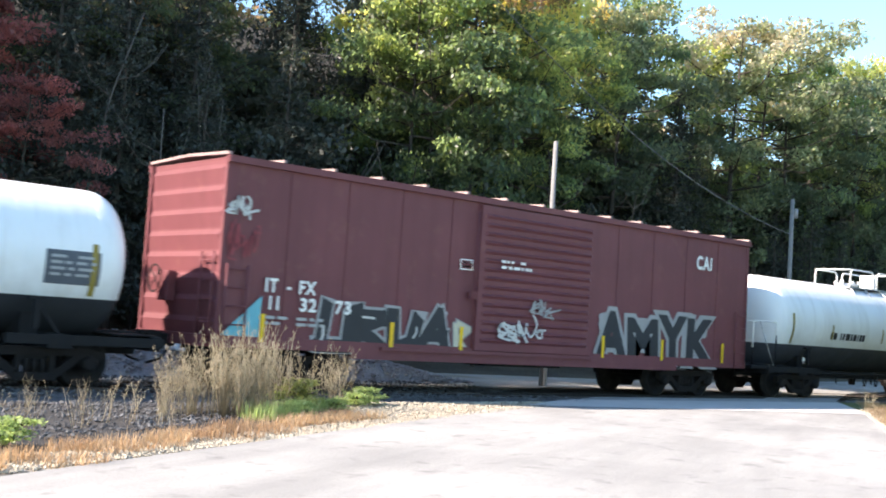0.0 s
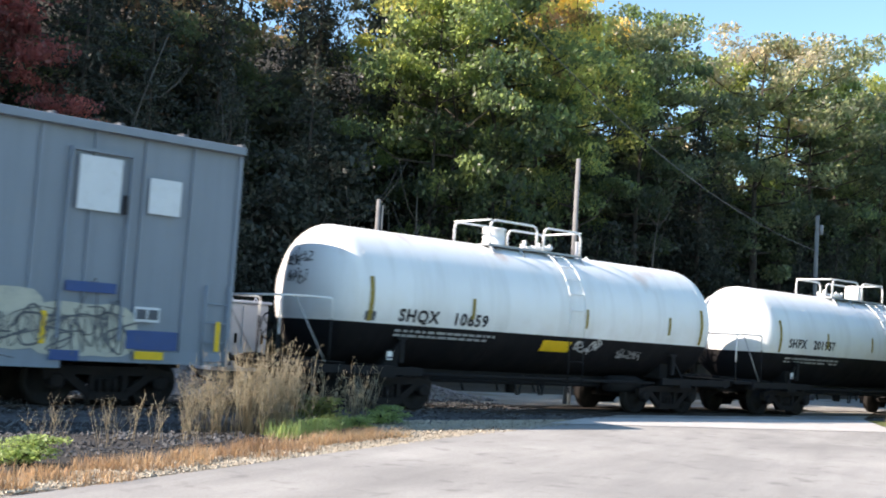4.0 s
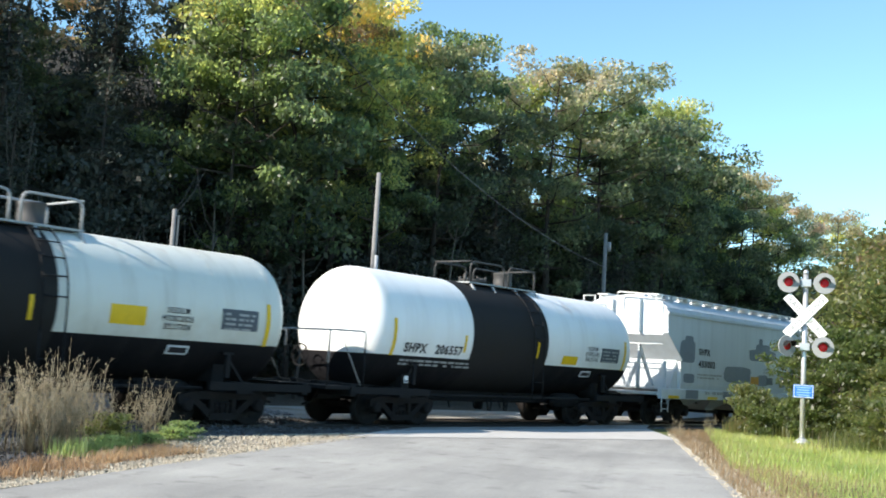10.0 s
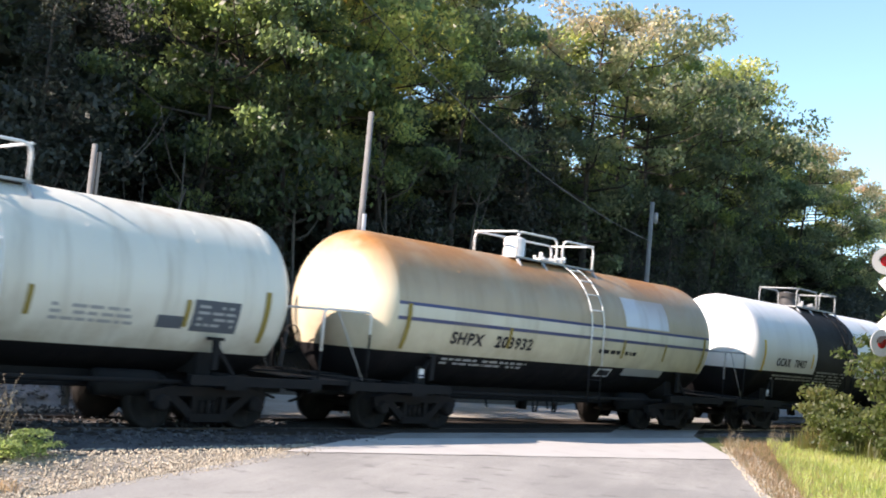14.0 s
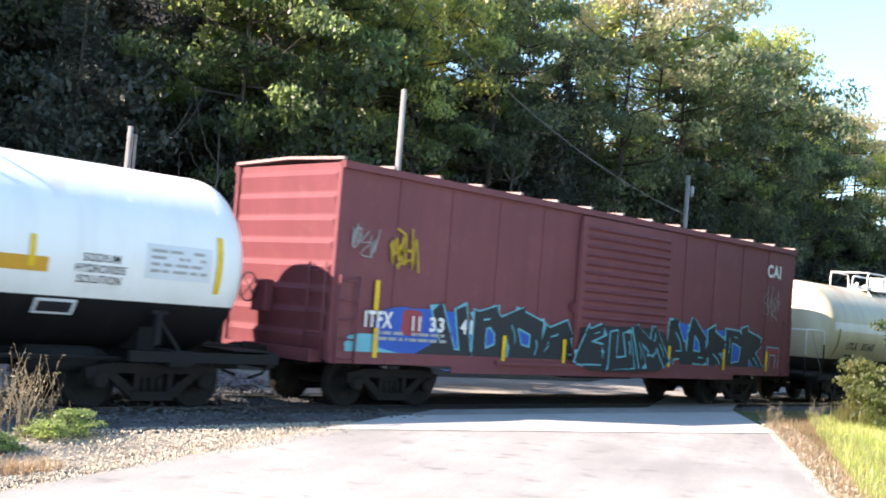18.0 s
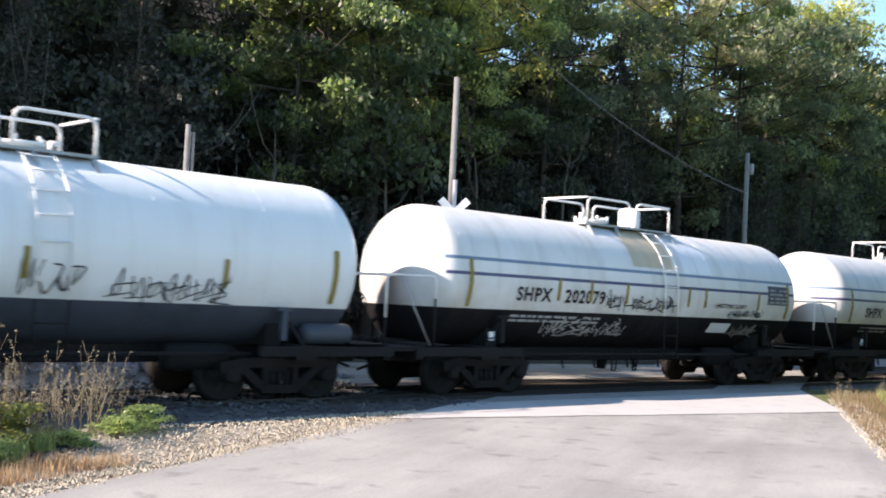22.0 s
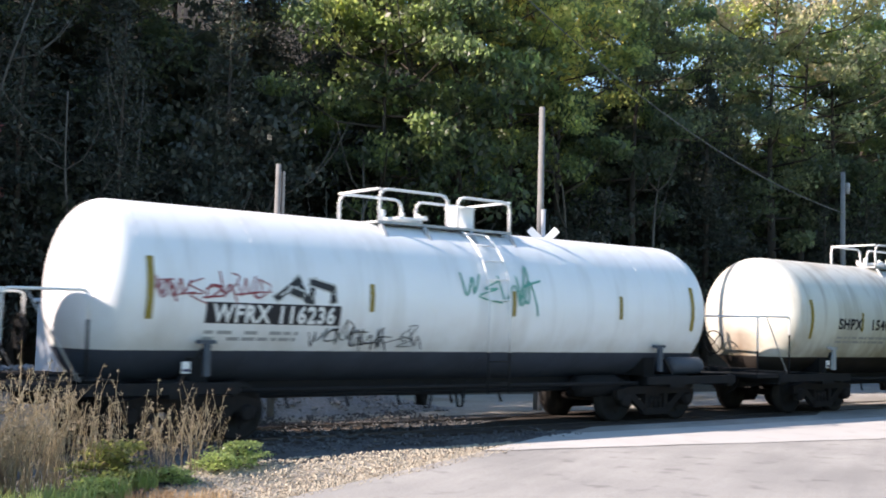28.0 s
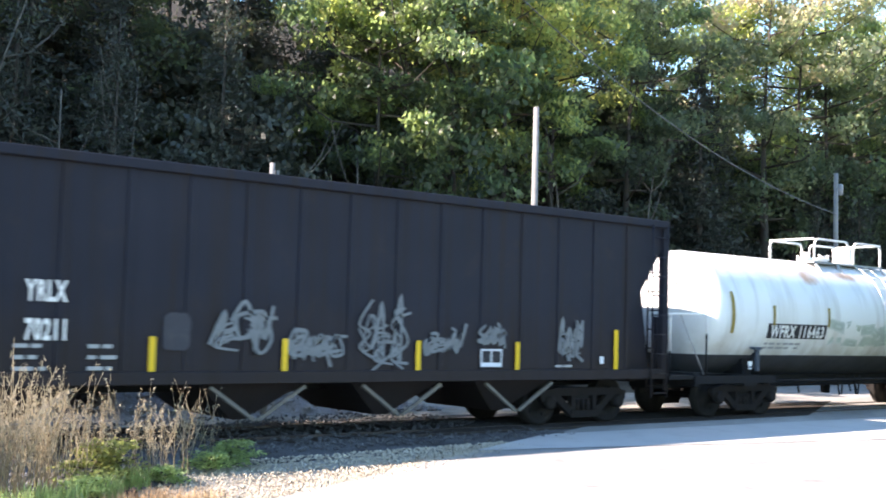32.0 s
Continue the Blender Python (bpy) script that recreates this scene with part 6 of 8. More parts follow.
tp = tank_paint("white_tank_blue_stripes", (0.78, 0.80, 0.805), (0.02, 0.02, 0.024), 1.44, stripes=[(1.97, 2.03, -5.5, 5.6, STRIPE), (2.14, 2.22, -5.5, 5.6, (0.05, 0.12, 0.36))], rust=0.02, grime=0.15, head=0.85)
car = put(tank_car(-261.15, -249.7, tp, "white tank car with two blue stripes and tags below them", dome='drum', zb=1.44, swap=-1, crest=3.41, mid=-255.44))
marks(car, "UTLX 301381", -4.25, -2.45, 1.64, 141, 0.25, zb=1.44)
for k, (a, b, z0, z1, n) in enumerate(((-5.18, -4.3, 1.55, 1.9, 4), (-2.3, -0.43, 1.5, 1.85, 6), (0.31, 2.41, 1.5, 1.78, 7))):
    scrawl(car, a, b, z0, z1, PAINT_DARK, on_tank, 142 + k, n, 0.03)
scrawl(car, -2.2, -1.4, 1.1, 1.32, PAINT_PALE, on_tank, 146, 4, 0.03)
scrawl(car, 3.6, 4.8, 1.1, 1.35, PAINT_GREEN, on_tank, 147, 5, 0.03)
plate(car, 2.2, 2.75, 1.15, 1.36, PLACARD_W, on_tank)
plate(car, 2.25, 2.7, 1.19, 1.32, LETTER_BLACK, on_tank, "placard", 0.014)
grey_board(car, 4.6, 5.4, 1.62, 1.95, 148, PLACARD_W, LETTER_BLACK)
stdref(car, 6.11, 1.44, OLIVE, (-0.5, 0.0, 0.3, 0.62), 1.5)

tp = tank_paint("soiled_ivory_tank_paint", (0.64, 0.64, 0.58), (0.03, 0.025, 0.022), 1.22, rust=0.1, grime=0.75, head=0.7, spots=[(0.42, 2.75, 0.07, 0.75), (-1.35, 2.5, 0.05, 0.6), (5.6, 2.2, 0.25, 0.6)])
car = put(tank_car(-274.6, -262.82, tp, "soiled ivory tank car with a red tag and grey placard", zb=1.22, frame_mat=GREYRAIL, crest=3.41, mid=-268.78))
marks(car, "SHPX 15405", -4.0, -1.75, 1.97, 150, 0.27, zb=1.22, white_below=False)
lettering(car, "SHOT", -0.66, 0.16, 1.92, 0.22, plain("faded_red_spray_paint", (0.36, 0.12, 0.12), 0.6, 0.0, 0.45, scale=9, bump=0, dirt=(0.55, 0.5, 0.45), dirty=0.4), on_tank)
scrawl(car, 2.9, 3.7, 1.75, 2.0, PAINT_RED, on_tank, 152, 4, 0.02)
grey_board(car, 4.16, 5.15, 1.87, 2.3, 153)
plate(car, 2.92, 3.44, 1.42, 1.64, PLACARD, on_tank)
stdref(car, 6.13, 1.4, OLIVE, (-0.5, 0.1, 0.45), 1.6)

tp = tank_paint("white_tank_slate_belly_b", (0.77, 0.79, 0.80), GB, 1.3, rust=0.03, grime=0.25)
car = put(tank_car(-289.72, -277.0, tp, "white tank car with tags and a black number board", dome='drum', zb=1.3, swap=1, frame_mat=SLATE, crest=3.41, mid=-283.27))
plate(car, -4.82, -2.62, 1.68, 1.98, LETTER_BLACK, on_tank, "number_board", 0.008)
lettering(car, "WFRX 116236", -4.72, -2.72, 1.83, 0.24, LETTER_WHITE, lambda u, z, off=0.014: on_tank(u, z, 0.016))
scrawl(car, -5.58, -3.91, 2.02, 2.32, PAINT_RED, on_tank, 155, 6, 0.03)
blobs(car, -3.65, -2.65, 2.02, 2.35, PAINT_DARK, PAINT_PALE, on_tank, 156, 2, rim=0.03)
scrawl(car, -3.11, -1.0, 1.36, 1.68, PAINT_DARK, on_tank, 157, 6, 0.025)
scrawl(car, -0.29, 1.33, 2.1, 2.6, PAINT_GREEN, on_tank, 158, 4, 0.05)
small_print(car, -4.8, -3.3, 1.52, 2, LETTER_GREY, on_tank, 159)
stdref(car, 6.91, 1.4, OLIVE, (-0.3, 0.12, 0.5), 1.7)

tp = tank_paint("white_tank_rust_stained", (0.74, 0.755, 0.74), (0.055, 0.06, 0.065), 1.32, rust=0.5, grime=0.5, spots=[(5.2, 2.6, 0.5, 0.65), (3.6, 3.05, 1.6, 0.3), (-3.6, 2.98, 1.3, 0.28), (-0.7, 2.3, 0.3, 0.16), (5.9, 2.0, 0.2, 0.5)])
car = put(tank_car(-303.54, -291.33, tp, "white tank car with orange rust stains and a black number board", dome='drum', zb=1.32, swap=-1, frame_mat=SLATE, crest=3.41, mid=-297.35))
for a, b, tx in ((-4.9, -3.75, "WFRX"), (-3.62, -2.4, "116406")):
    plate(car, a, b, 1.75, 2.05, LETTER_BLACK, on_tank, "number_board", 0.008)
    lettering(car, tx, a + 0.15, b - 0.15, 1.90, 0.25, LETTER_WHITE, lambda u, z, off=0.014: on_tank(u, z, 0.016))
small_print(car, -4.9, -2.6, 1.58, 2, LETTER_GREY, on_tank, 161)
scrawl(car, -2.38, -1.55, 1.55, 1.8, PAINT_DARK, on_tank, 162, 4, 0.03)
scrawl(car, -1.39, -0.63, 1.4, 1.7, PAINT_DARK, on_tank, 163, 4, 0.035)
grey_board(car, 2.9, 3.9, 1.86, 2.32, 164, PLACARD_W, LETTER_GREY)
lettering(car, "CALCIUM CARBONATE OR", 3.98, 5.3, 2.06, 0.11, LETTER_BLACK, on_tank)
lettering(car, "CLAY SLURRY ONLY", 3.98, 5.05, 1.90, 0.11, LETTER_BLACK, on_tank)
plate(car, 3.4, 3.75, 1.42, 1.6, PLACARD, on_tank)
stdref(car, 6.34, 1.5, OLIVE, (-0.53, -0.14), 1.7)

tp = tank_paint("white_tank_slightly_rusty", (0.74, 0.76, 0.75), (0.05, 0.053, 0.058), 1.28, rust=0.18, grime=0.45, spots=[(-2.2, 3.0, 0.4, 0.2), (-0.6, 3.1, 0.5, 0.12), (4.6, 3.1, 0.3, 0.18)])
car = put(tank_car(-317.2, -304.92, tp, "white tank car with pale green block graffiti and number board", dome='drum', zb=1.28, swap=1, frame_mat=SLATE, crest=3.44, mid=-311.10))
plate(car, -4.1, -1.95, 1.63, 1.95, LETTER_BLACK, on_tank, "number_board", 0.008)
lettering(car, "WFRX 116463", -4.0, -2.05, 1.79, 0.25, LETTER_WHITE, lambda u, z, off=0.014: on_tank(u, z, 0.016))
plate(car, 0.42, 1.0, 2.66, 2.79, LETTER_BLACK, on_head, "number_board", 0.008)
small_print(car, 0.47, 0.95, 2.70, 1, LETTER_GREY, on_head, 176, 0.05)
blobs(car, -1.85, 2.2, 1.5, 2.0, plain("faded_green_paint", (0.40, 0.47, 0.42), 0.6), plain("faded_pale_green_paint", (0.5, 0.55, 0.52), 0.6), on_tank, 171, 6, rim=0.04)
small_print(car, -4.1, -2.8, 1.48, 2, LETTER_GREY, on_tank, 172)
grey_board(car, 2.9, 3.85, 1.9, 2.3, 174, PLACARD_W, LETTER_GREY)
lettering(car, "CALCIUM CARBONATE OR", 3.95, 5.25, 2.2, 0.11, LETTER_BLACK, on_tank)
lettering(car, "CLAY SLURRY ONLY", 3.95, 5.0, 2.05, 0.11, LETTER_BLACK, on_tank)
plate(car, 4.0, 4.5, 1.44, 1.62, PLACARD, on_tank)
stdref(car, 6.31, 1.5, OLIVE, (-0.62, -0.3, 0.2), 1.7)

BLACKHOP = car_paint("black_hopper_paint", (0.021, 0.023, 0.033), 0.25, 0.2, (0.05, 0.038, 0.03), dust=(0.033, 0.025, 0.022))
car = put(open_hopper(-334.7, -318.7, BLACKHOP, "black open-top hopper with silver graffiti tags"))
S25 = on_side(-1.53)
FADED_SILVER = plain("faded_silver_spray_paint", (0.16, 0.178, 0.19), 0.6, 0.0, 0.35, scale=5, bump=0, dirty=0)
DUSTY = plain("dusty_lit_edge_steel", (0.16, 0.145, 0.125), 0.9, 0, 0.35, 5, 30)
lettering(car, "YRLX", -3.92, -3.39, 2.03, 0.25, LETTER_WHITE, S25)
lettering(car, "70211", -3.9, -3.39, 1.55, 0.25, LETTER_WHITE, S25)
small_print(car, -4.02, -3.62, 1.32, 3, LETTER_GREY, S25, 181, 0.05, 0.14)
small_print(car, -3.1, -2.72, 1.32, 3, LETTER_GREY, S25, 182, 0.05, 0.14)
for k, (a, b, z0, z1, n) in enumerate(((-1.4, -0.48, 1.3, 1.88, 3), (-0.22, 0.72, 1.22, 1.65, 4), (0.99, 1.9, 1.1, 2.0, 3), (2.25, 3.04, 1.28, 1.65, 4), (3.35, 3.93, 1.45, 1.78, 4), (5.14, 5.74, 1.22, 1.8, 3))):
    scrawl(car, a, b, z0, z1, FADED_SILVER, S25, 183 + k, n, 0.075)
    scrawl(car, a + 0.05, b - 0.1, z0 + 0.05, z1 - 0.1, FADED_SILVER, S25, 203 + k, n, 0.05, off=0.022)
rough_patch(car, -2.1, -1.7, 1.3, 1.8, plain("buffed_paint", (0.04, 0.042, 0.052), 0.7), S25, 190, 0.004)
plate(car, 3.42, 3.88, 1.07, 1.36, PLACARD_W, S25, "stencil_panel", 0.008)
for a, b in ((3.45, 3.63), (3.66, 3.85)):
    plate(car, a, b, 1.14, 1.33, LETTER_BLACK, S25, "stencil_field", 0.012)
plate(car, 6.2, 6.3, 1.12, 1.25, PLACARD_W, S25, "card_holder", 0.01)
small_print(car, 5.1, 5.6, 1.06, 2, LETTER_GREY, S25, 195, 0.04, 0.08)
reflectors(car, (-2.24, -0.24, 2.14, 4.22), 1.24, S25, 0.48, 0.09)
reflectors(car, (6.61,), 1.35, S25, 0.75, 0.1)
# pale chute edges: dust, with light along the steel put into the colour
for x in (-4.0, -0.6, 1.91, 4.34):
    for q in (-1, 1):
        part("chute_edge", beam(B(), (x + q * 0.75, -1.47, 0.8), (x + q * 0.03, -1.42, 0.33), 0.05, 0.05), DUSTY, car)


# ---- ground, road, track ----
ROAD_L = [(-40, -28.5), (-12, -14.4), (-0.7, -8.75), (4.6, -6.05), (9.8, -3.45), (13.0, -1.9), (20.5, 1.9), (30, 6.2), (45, 9.0), (70, 9.5), (130, 9.5)]
ROAD_R = [(-33, -37.5), (-5, -20.4), (7.8, -12.4), (11.4, -10.2), (18.8, -5.6), (23.5, -2.0), (29.5, 1.0), (38, 3.2), (50, 3.8), (70, 4.0), (130, 4.0)]


def strip(name, left, right, z, material, label, kind="structure", n=6):
    """A paved sheet between two edge lines."""
    bm = B()
    prev = None
    for a, b in zip(left, right):
        row = [bm.verts.new((a[0] + (b[0] - a[0]) * k / n, a[1] + (b[1] - a[1]) * k / n, z)) for k in range(n + 1)]
        if prev:
            for k in range(n):
                bm.faces.new((prev[k], prev[k + 1], row[k + 1], row[k]))
        prev = row
    bmesh.ops.recalc_face_normals(bm, faces=bm.faces[:])
    if bm.faces[0].normal.z < 0:
        bmesh.ops.reverse_faces(bm, faces=bm.faces[:])
    return thing(name, label, name, None, "", kind, bm, material)


def ground_z(x, y):
    """Height of the land: level by the road, an added hill behind the track."""
    z = -0.05
    if y > 8.5:
        s = min(1.0, (y - 8.5) / 30)
        # the hill is sized on camera sight lines to hide sky under the trees
        e = min(1.0, max(0.0, (85 - x) / 50))
        z += (5.5 + 13.0 * e * e * (3 - 2 * e)) * s * s * (3 - 2 * s)
    z += 0.03 * noise.noise(Vector((x * 0.35, y * 0.35, 0)))
    return z


def land():
    bm = B()
    xs = list(np.linspace(-60, 140, 101))
    xs = [-900, -300, -120] + xs + [220, 450, 1200]
    ys = [-900, -250, -90, -45, -30] + list(np.arange(-24, 45, 1.5)) + [60, 100, 250, 1200]
    g = [[bm.verts.new((x, y, ground_z(x, y))) for x in xs] for y in ys]
    for a, b in zip(g, g[1:]):
        for i in range(len(xs) - 1):
            bm.faces.new((a[i], a[i + 1], b[i + 1], b[i]))
    return thing("ground", "level land with dry grass, rising into an added wooded hill", "ground", None, "", "structure", bm, [EARTH])


land()
road = strip("road", ROAD_L, ROAD_R, 0.0, ASPHALT, "pale weathered asphalt road crossing the track at a skew")
# ballast bed beside and under the track
strip("ballast_bed", [(-60, -2.7), (-8, -2.9), (5, -3.3), (11.2, -3.0)], [(-60, 3.0), (-8, 3.0), (5, 3.0), (21.5, 2.6)], -0.03, BALLAST, "grey crushed-stone track bed", n=10)
strip("ballast_bed", [(23.6, -2.2), (40, -2.4), (140, -2.4)], [(30, 1.3), (42, 2.6), (140, 2.6)], -0.03, BALLAST, "grey crushed-stone track bed", n=6)
strip("gravel_shoulder", [(-30, -22.9), (-3.0, -9.3), (2.5, -6.3), (4.2, -5.0), (4.9, -3.2), (11.2, -2.85)], [(-30, -24.0), (-3, -9.9), (2.5, -7.1), (4.6, -6.05), (5.6, -5.55), (11.2, -2.75)], -0.035, GRAVEL, "pale loose gravel along the road edge", n=8)
strip("stony_ground", [(-30, -2.8), (-8, -2.85), (2, -3.2), (4.9, -3.2)], [(-30, -22.9), (-8, -11.9), (2.5, -6.3), (4.7, -4.0)], -0.038, STONY, "stony ground strewn with crushed rock beside the track, darkened for shade", n=10)
strip("verge", [(-33, -37.3), (-5.2, -20.1), (7.6, -12.1), (11.2, -9.9), (18.5, -5.3), (23.0, -2.2)], [(-20, -60), (3, -33), (20, -22), (26, -18), (36, -14), (60, -3)], -0.012, VERGE, "grassy verge beside the road", n=8)

# gravel bank behind the track
bm = B()
g = []
for i in range(41):
    x = -24 + i * 1.0
    row = []
    for j in range(9):
        y = 2.4 + j * 0.8
        end = min(1.0, max(0.0, (14.5 - x) / 3.5))
        hgt = 0.85 * math.sin(math.pi * j / 8) ** 0.8 * end * (0.8 + 0.35 * noise.noise(Vector((x * 0.5, y * 0.6, 3))))
        row.append(bm.verts.new((x, y, -0.04 + hgt)))
    g.append(row)
for a, b in zip(g, g[1:]):
    for j in range(8):
        f = bm.faces.new((a[j], b[j], b[j + 1], a[j + 1]))
        f.smooth = True
thing("gravel_bank", "low bank of grey crushed stone behind the track", "gravel bank", None, "", "structure", bm, BANK)


strip("gravel_shoulder", [(-24, 1.6), (0, 1.6), (21.0, 1.62)], [(-24, 9.0), (0, 9.0), (27.5, 5.2)], -0.022, GRAVEL, "pale gravel beyond the track", n=8)


def scatter_stones(name, label, n, where, size, seed, material):
    """Loose stones, each a squashed eight-sided lump."""
    rd = np.random.RandomState(seed)
    base = np.array([(1, 0, 0), (-1, 0, 0), (0, 1, 0), (0, -1, 0), (0, 0, 1), (0, 0, -1)], float)
    tri = np.array([(0, 2, 4), (2, 1, 4), (1, 3, 4), (3, 0, 4), (2, 0, 5), (1, 2, 5), (3, 1, 5), (0, 3, 5)])
    p = where(rd, n)
    n = len(p)
    v = base[None] * rd.uniform(0.6, 1.4, (n, 6, 1)) * (rd.uniform(*size, (n, 1, 1)) * np.array([1, 1, 0.7]))
    a = rd.uniform(0, math.tau, n)
    c, s = np.cos(a)[:, None], np.sin(a)[:, None]
    v = np.stack([v[..., 0] * c - v[..., 1] * s, v[..., 0] * s + v[..., 1] * c, v[..., 2]], -1) + p[:, None, :]
    f = (tri[None] + 6 * np.arange(n)[:, None, None]).reshape(-1, 3)
    me = bpy.data.meshes.new(name)
    me.from_pydata(v.reshape(-1, 3).tolist(), [], f.tolist())
    me.materials.append(material)
    return tagged(new(name, me), label, "gravel", "", "stuff")


def band(x0, x1, ya, yb, z=-0.01):
    """Places between two lines given at x0 and x1."""
    def where(rd, n):
        s, k = rd.random_sample(n), rd.random_sample(n)
        lo, hi = ya[0] + (ya[1] - ya[0]) * s, yb[0] + (yb[1] - yb[0]) * s
        return np.stack([x0 + (x1 - x0) * s, lo + (hi - lo) * k, np.full(n, z)], 1)
    return where


scatter_stones("gravel", "loose pale gravel stones at the road edge", 7000, band(-3, 11, (-8.9, -2.8), (-9.7, -3.2)), (0.010, 0.028), 3, PEBBLE)
scatter_stones("gravel", "loose gravel stones between weeds and track", 3200, band(-4, 5.2, (-3.0, -3.0), (-8.6, -4.2)), (0.014, 0.04), 4, BALLAST)
scatter_stones("gravel", "loose gravel stones at the end of the weeds", 3200, band(4.4, 11.0, (-3.0, -2.6), (-5.6, -3.2)), (0.010, 0.03), 14, PEBBLE)
scatter_stones("gravel", "pale gravel along the edge of the verge", 3000, band(7, 21.5, (-12.75, -3.75), (-13.6, -4.5), 0.0), (0.010, 0.03), 15, PEBBLE)
scatter_stones("ballast", "crushed stone between and beside the rails", 5200, band(-6, 13, (-2.4, -2.4), (2.6, 2.6), 0.0), (0.016, 0.042), 5, BALLAST)


def bank_where(rd, n):
    x, j = rd.uniform(-8, 14, n), rd.uniform(0.2, 4.2, n)
    end = np.clip((14.5 - x) / 3.5, 0, 1)
    return np.stack([x, 2.4 + 0.8 * j, -0.02 + 0.8 * np.sin(np.pi * j / 8) ** 0.8 * end], 1)


scatter_stones("ballast", "crushed stone lying on the gravel bank", 4200, bank_where, (0.03, 0.075), 6, STONE)

track = thing("railway_track", "single steel railway track on timber ties", "railway track", pose(0, 0, 0), "", "structure")
RAILP = [(-0.07, -0.16), (0.07, -0.16), (0.07, -0.145), (0.012, -0.12), (0.012, -0.04), (0.036, -0.03), (0.036, 0.0), (-0.036, 0.0), (-0.036, -0.03), (-0.012, -0.04), (-0.012, -0.12), (-0.07, -0.145)]
for y in (-0.755, 0.755):
    bm = B()
    a = [bm.verts.new((-70, y + p, q + 0.012)) for p, q in RAILP]
    b = [bm.verts.new((160, y + p, q + 0.012)) for p, q in RAILP]
    for i in range(len(RAILP)):
        bm.faces.new((a[i], a[(i + 1) % len(RAILP)], b[(i + 1) % len(RAILP)], b[i]))
    bmesh.ops.recalc_face_normals(bm, faces=bm.faces[:])
    part("rail", bm, RAILM, track)
tie_me = data_of("tie", box(B(), -0.115, 0.115, -1.3, 1.3, -0.2, 0.0, 0.012), TIE)
rd = random.Random(8)
for k in range(96):
    x = -12 + k * 0.53
    if x > 10.8 and x < 24:
        continue
    t = part("tie", tie_me, None, track, "", (x, rd.uniform(-0.04, 0.04), -0.012 + rd.uniform(-0.012, 0.006)))
# crossing planks beside the rails
for y0, y1 in ((-1.35, -0.83), (-0.66, 0.66), (0.83, 1.35)):
    s = 1.9
    bm = B()
    v = [(10.9 + (y0 + 1) * s, y0), (21.6 + (y0 + 1) * s, y0), (21.6 + (y1 + 1) * s, y1), (10.9 + (y1 + 1) * s, y1)]
    lo = [bm.verts.new((x, y, -0.1)) for x, y in v]
    hi = [bm.verts.new((x, y, 0.010)) for x, y in v]
    bm.faces.new(hi)
    for i in range(4):
        bm.faces.new((lo[i], lo[(i + 1) % 4], hi[(i + 1) % 4], hi[i]))
    thing("crossing_plank", "dark crossing panel laid level with the rails", "crossing panel", None, "crossing panels", "structure", bm, TIE)
# repaved strip in front of the rails, its edge a thin dark joint
strip("repaved_strip", [(9.75, -3.42), (12.4, -2.1)], [(19.0, -5.45), (22.9, -2.4)], 0.005, plain("pale_new_asphalt", (0.47, 0.46, 0.44), 0.9, 0, 0.1, 0.8, 80, 0.3), "paler strip of asphalt along the crossing", n=8)
bm = B()
rdj = random.Random(2)
pts = [Vector((9.75 + 9.25 * k / 40, -3.46 - 2.03 * k / 40 + rdj.uniform(-0.03, 0.03), 0.009)) for k in range(41)]
for a, b in zip(pts, pts[1:]):
    w = 0.025
    bm.faces.new([bm.verts.new(p) for p in (a, b, b + Vector((0, w, 0)), a + Vector((0, w, 0)))][::1])
thing("road_joint", "dark tar joint across the road", "joint", None, "", "structure", bm, plain("tar", (0.02, 0.02, 0.02), 0.8))

# ---- vegetation ----
def leaves_mesh(name, pts, size, rs, material, up=0.35, aspect=0.55):
    """Many small pointed leaves, one rhombus bent along its rib each."""
    n = len(pts)
    d = rs.normal(size=(n, 3))
    d[:, 2] -= 0.2
    d /= np.linalg.norm(d, axis=1)[:, None]
    nr = rs.normal(size=(n, 3))
    nr[:, 2] += up * 3
    s = np.cross(d, nr)
    s /= np.linalg.norm(s, axis=1)[:, None] + 1e-9
    L = rs.uniform(size * 0.6, size * 1.3, (n, 1))
    p = pts
    v = np.stack([p - d * L * 0.5, p + s * L * aspect * 0.5, p + d * L * 0.5, p - s * L * aspect * 0.5], 1).reshape(-1, 3)
    f = np.arange(4 * n).reshape(-1, 4)
    me = bpy.data.meshes.new(name)
    me.from_pydata(v.tolist(), [], f.tolist())
    me.materials.append(material)
    return me


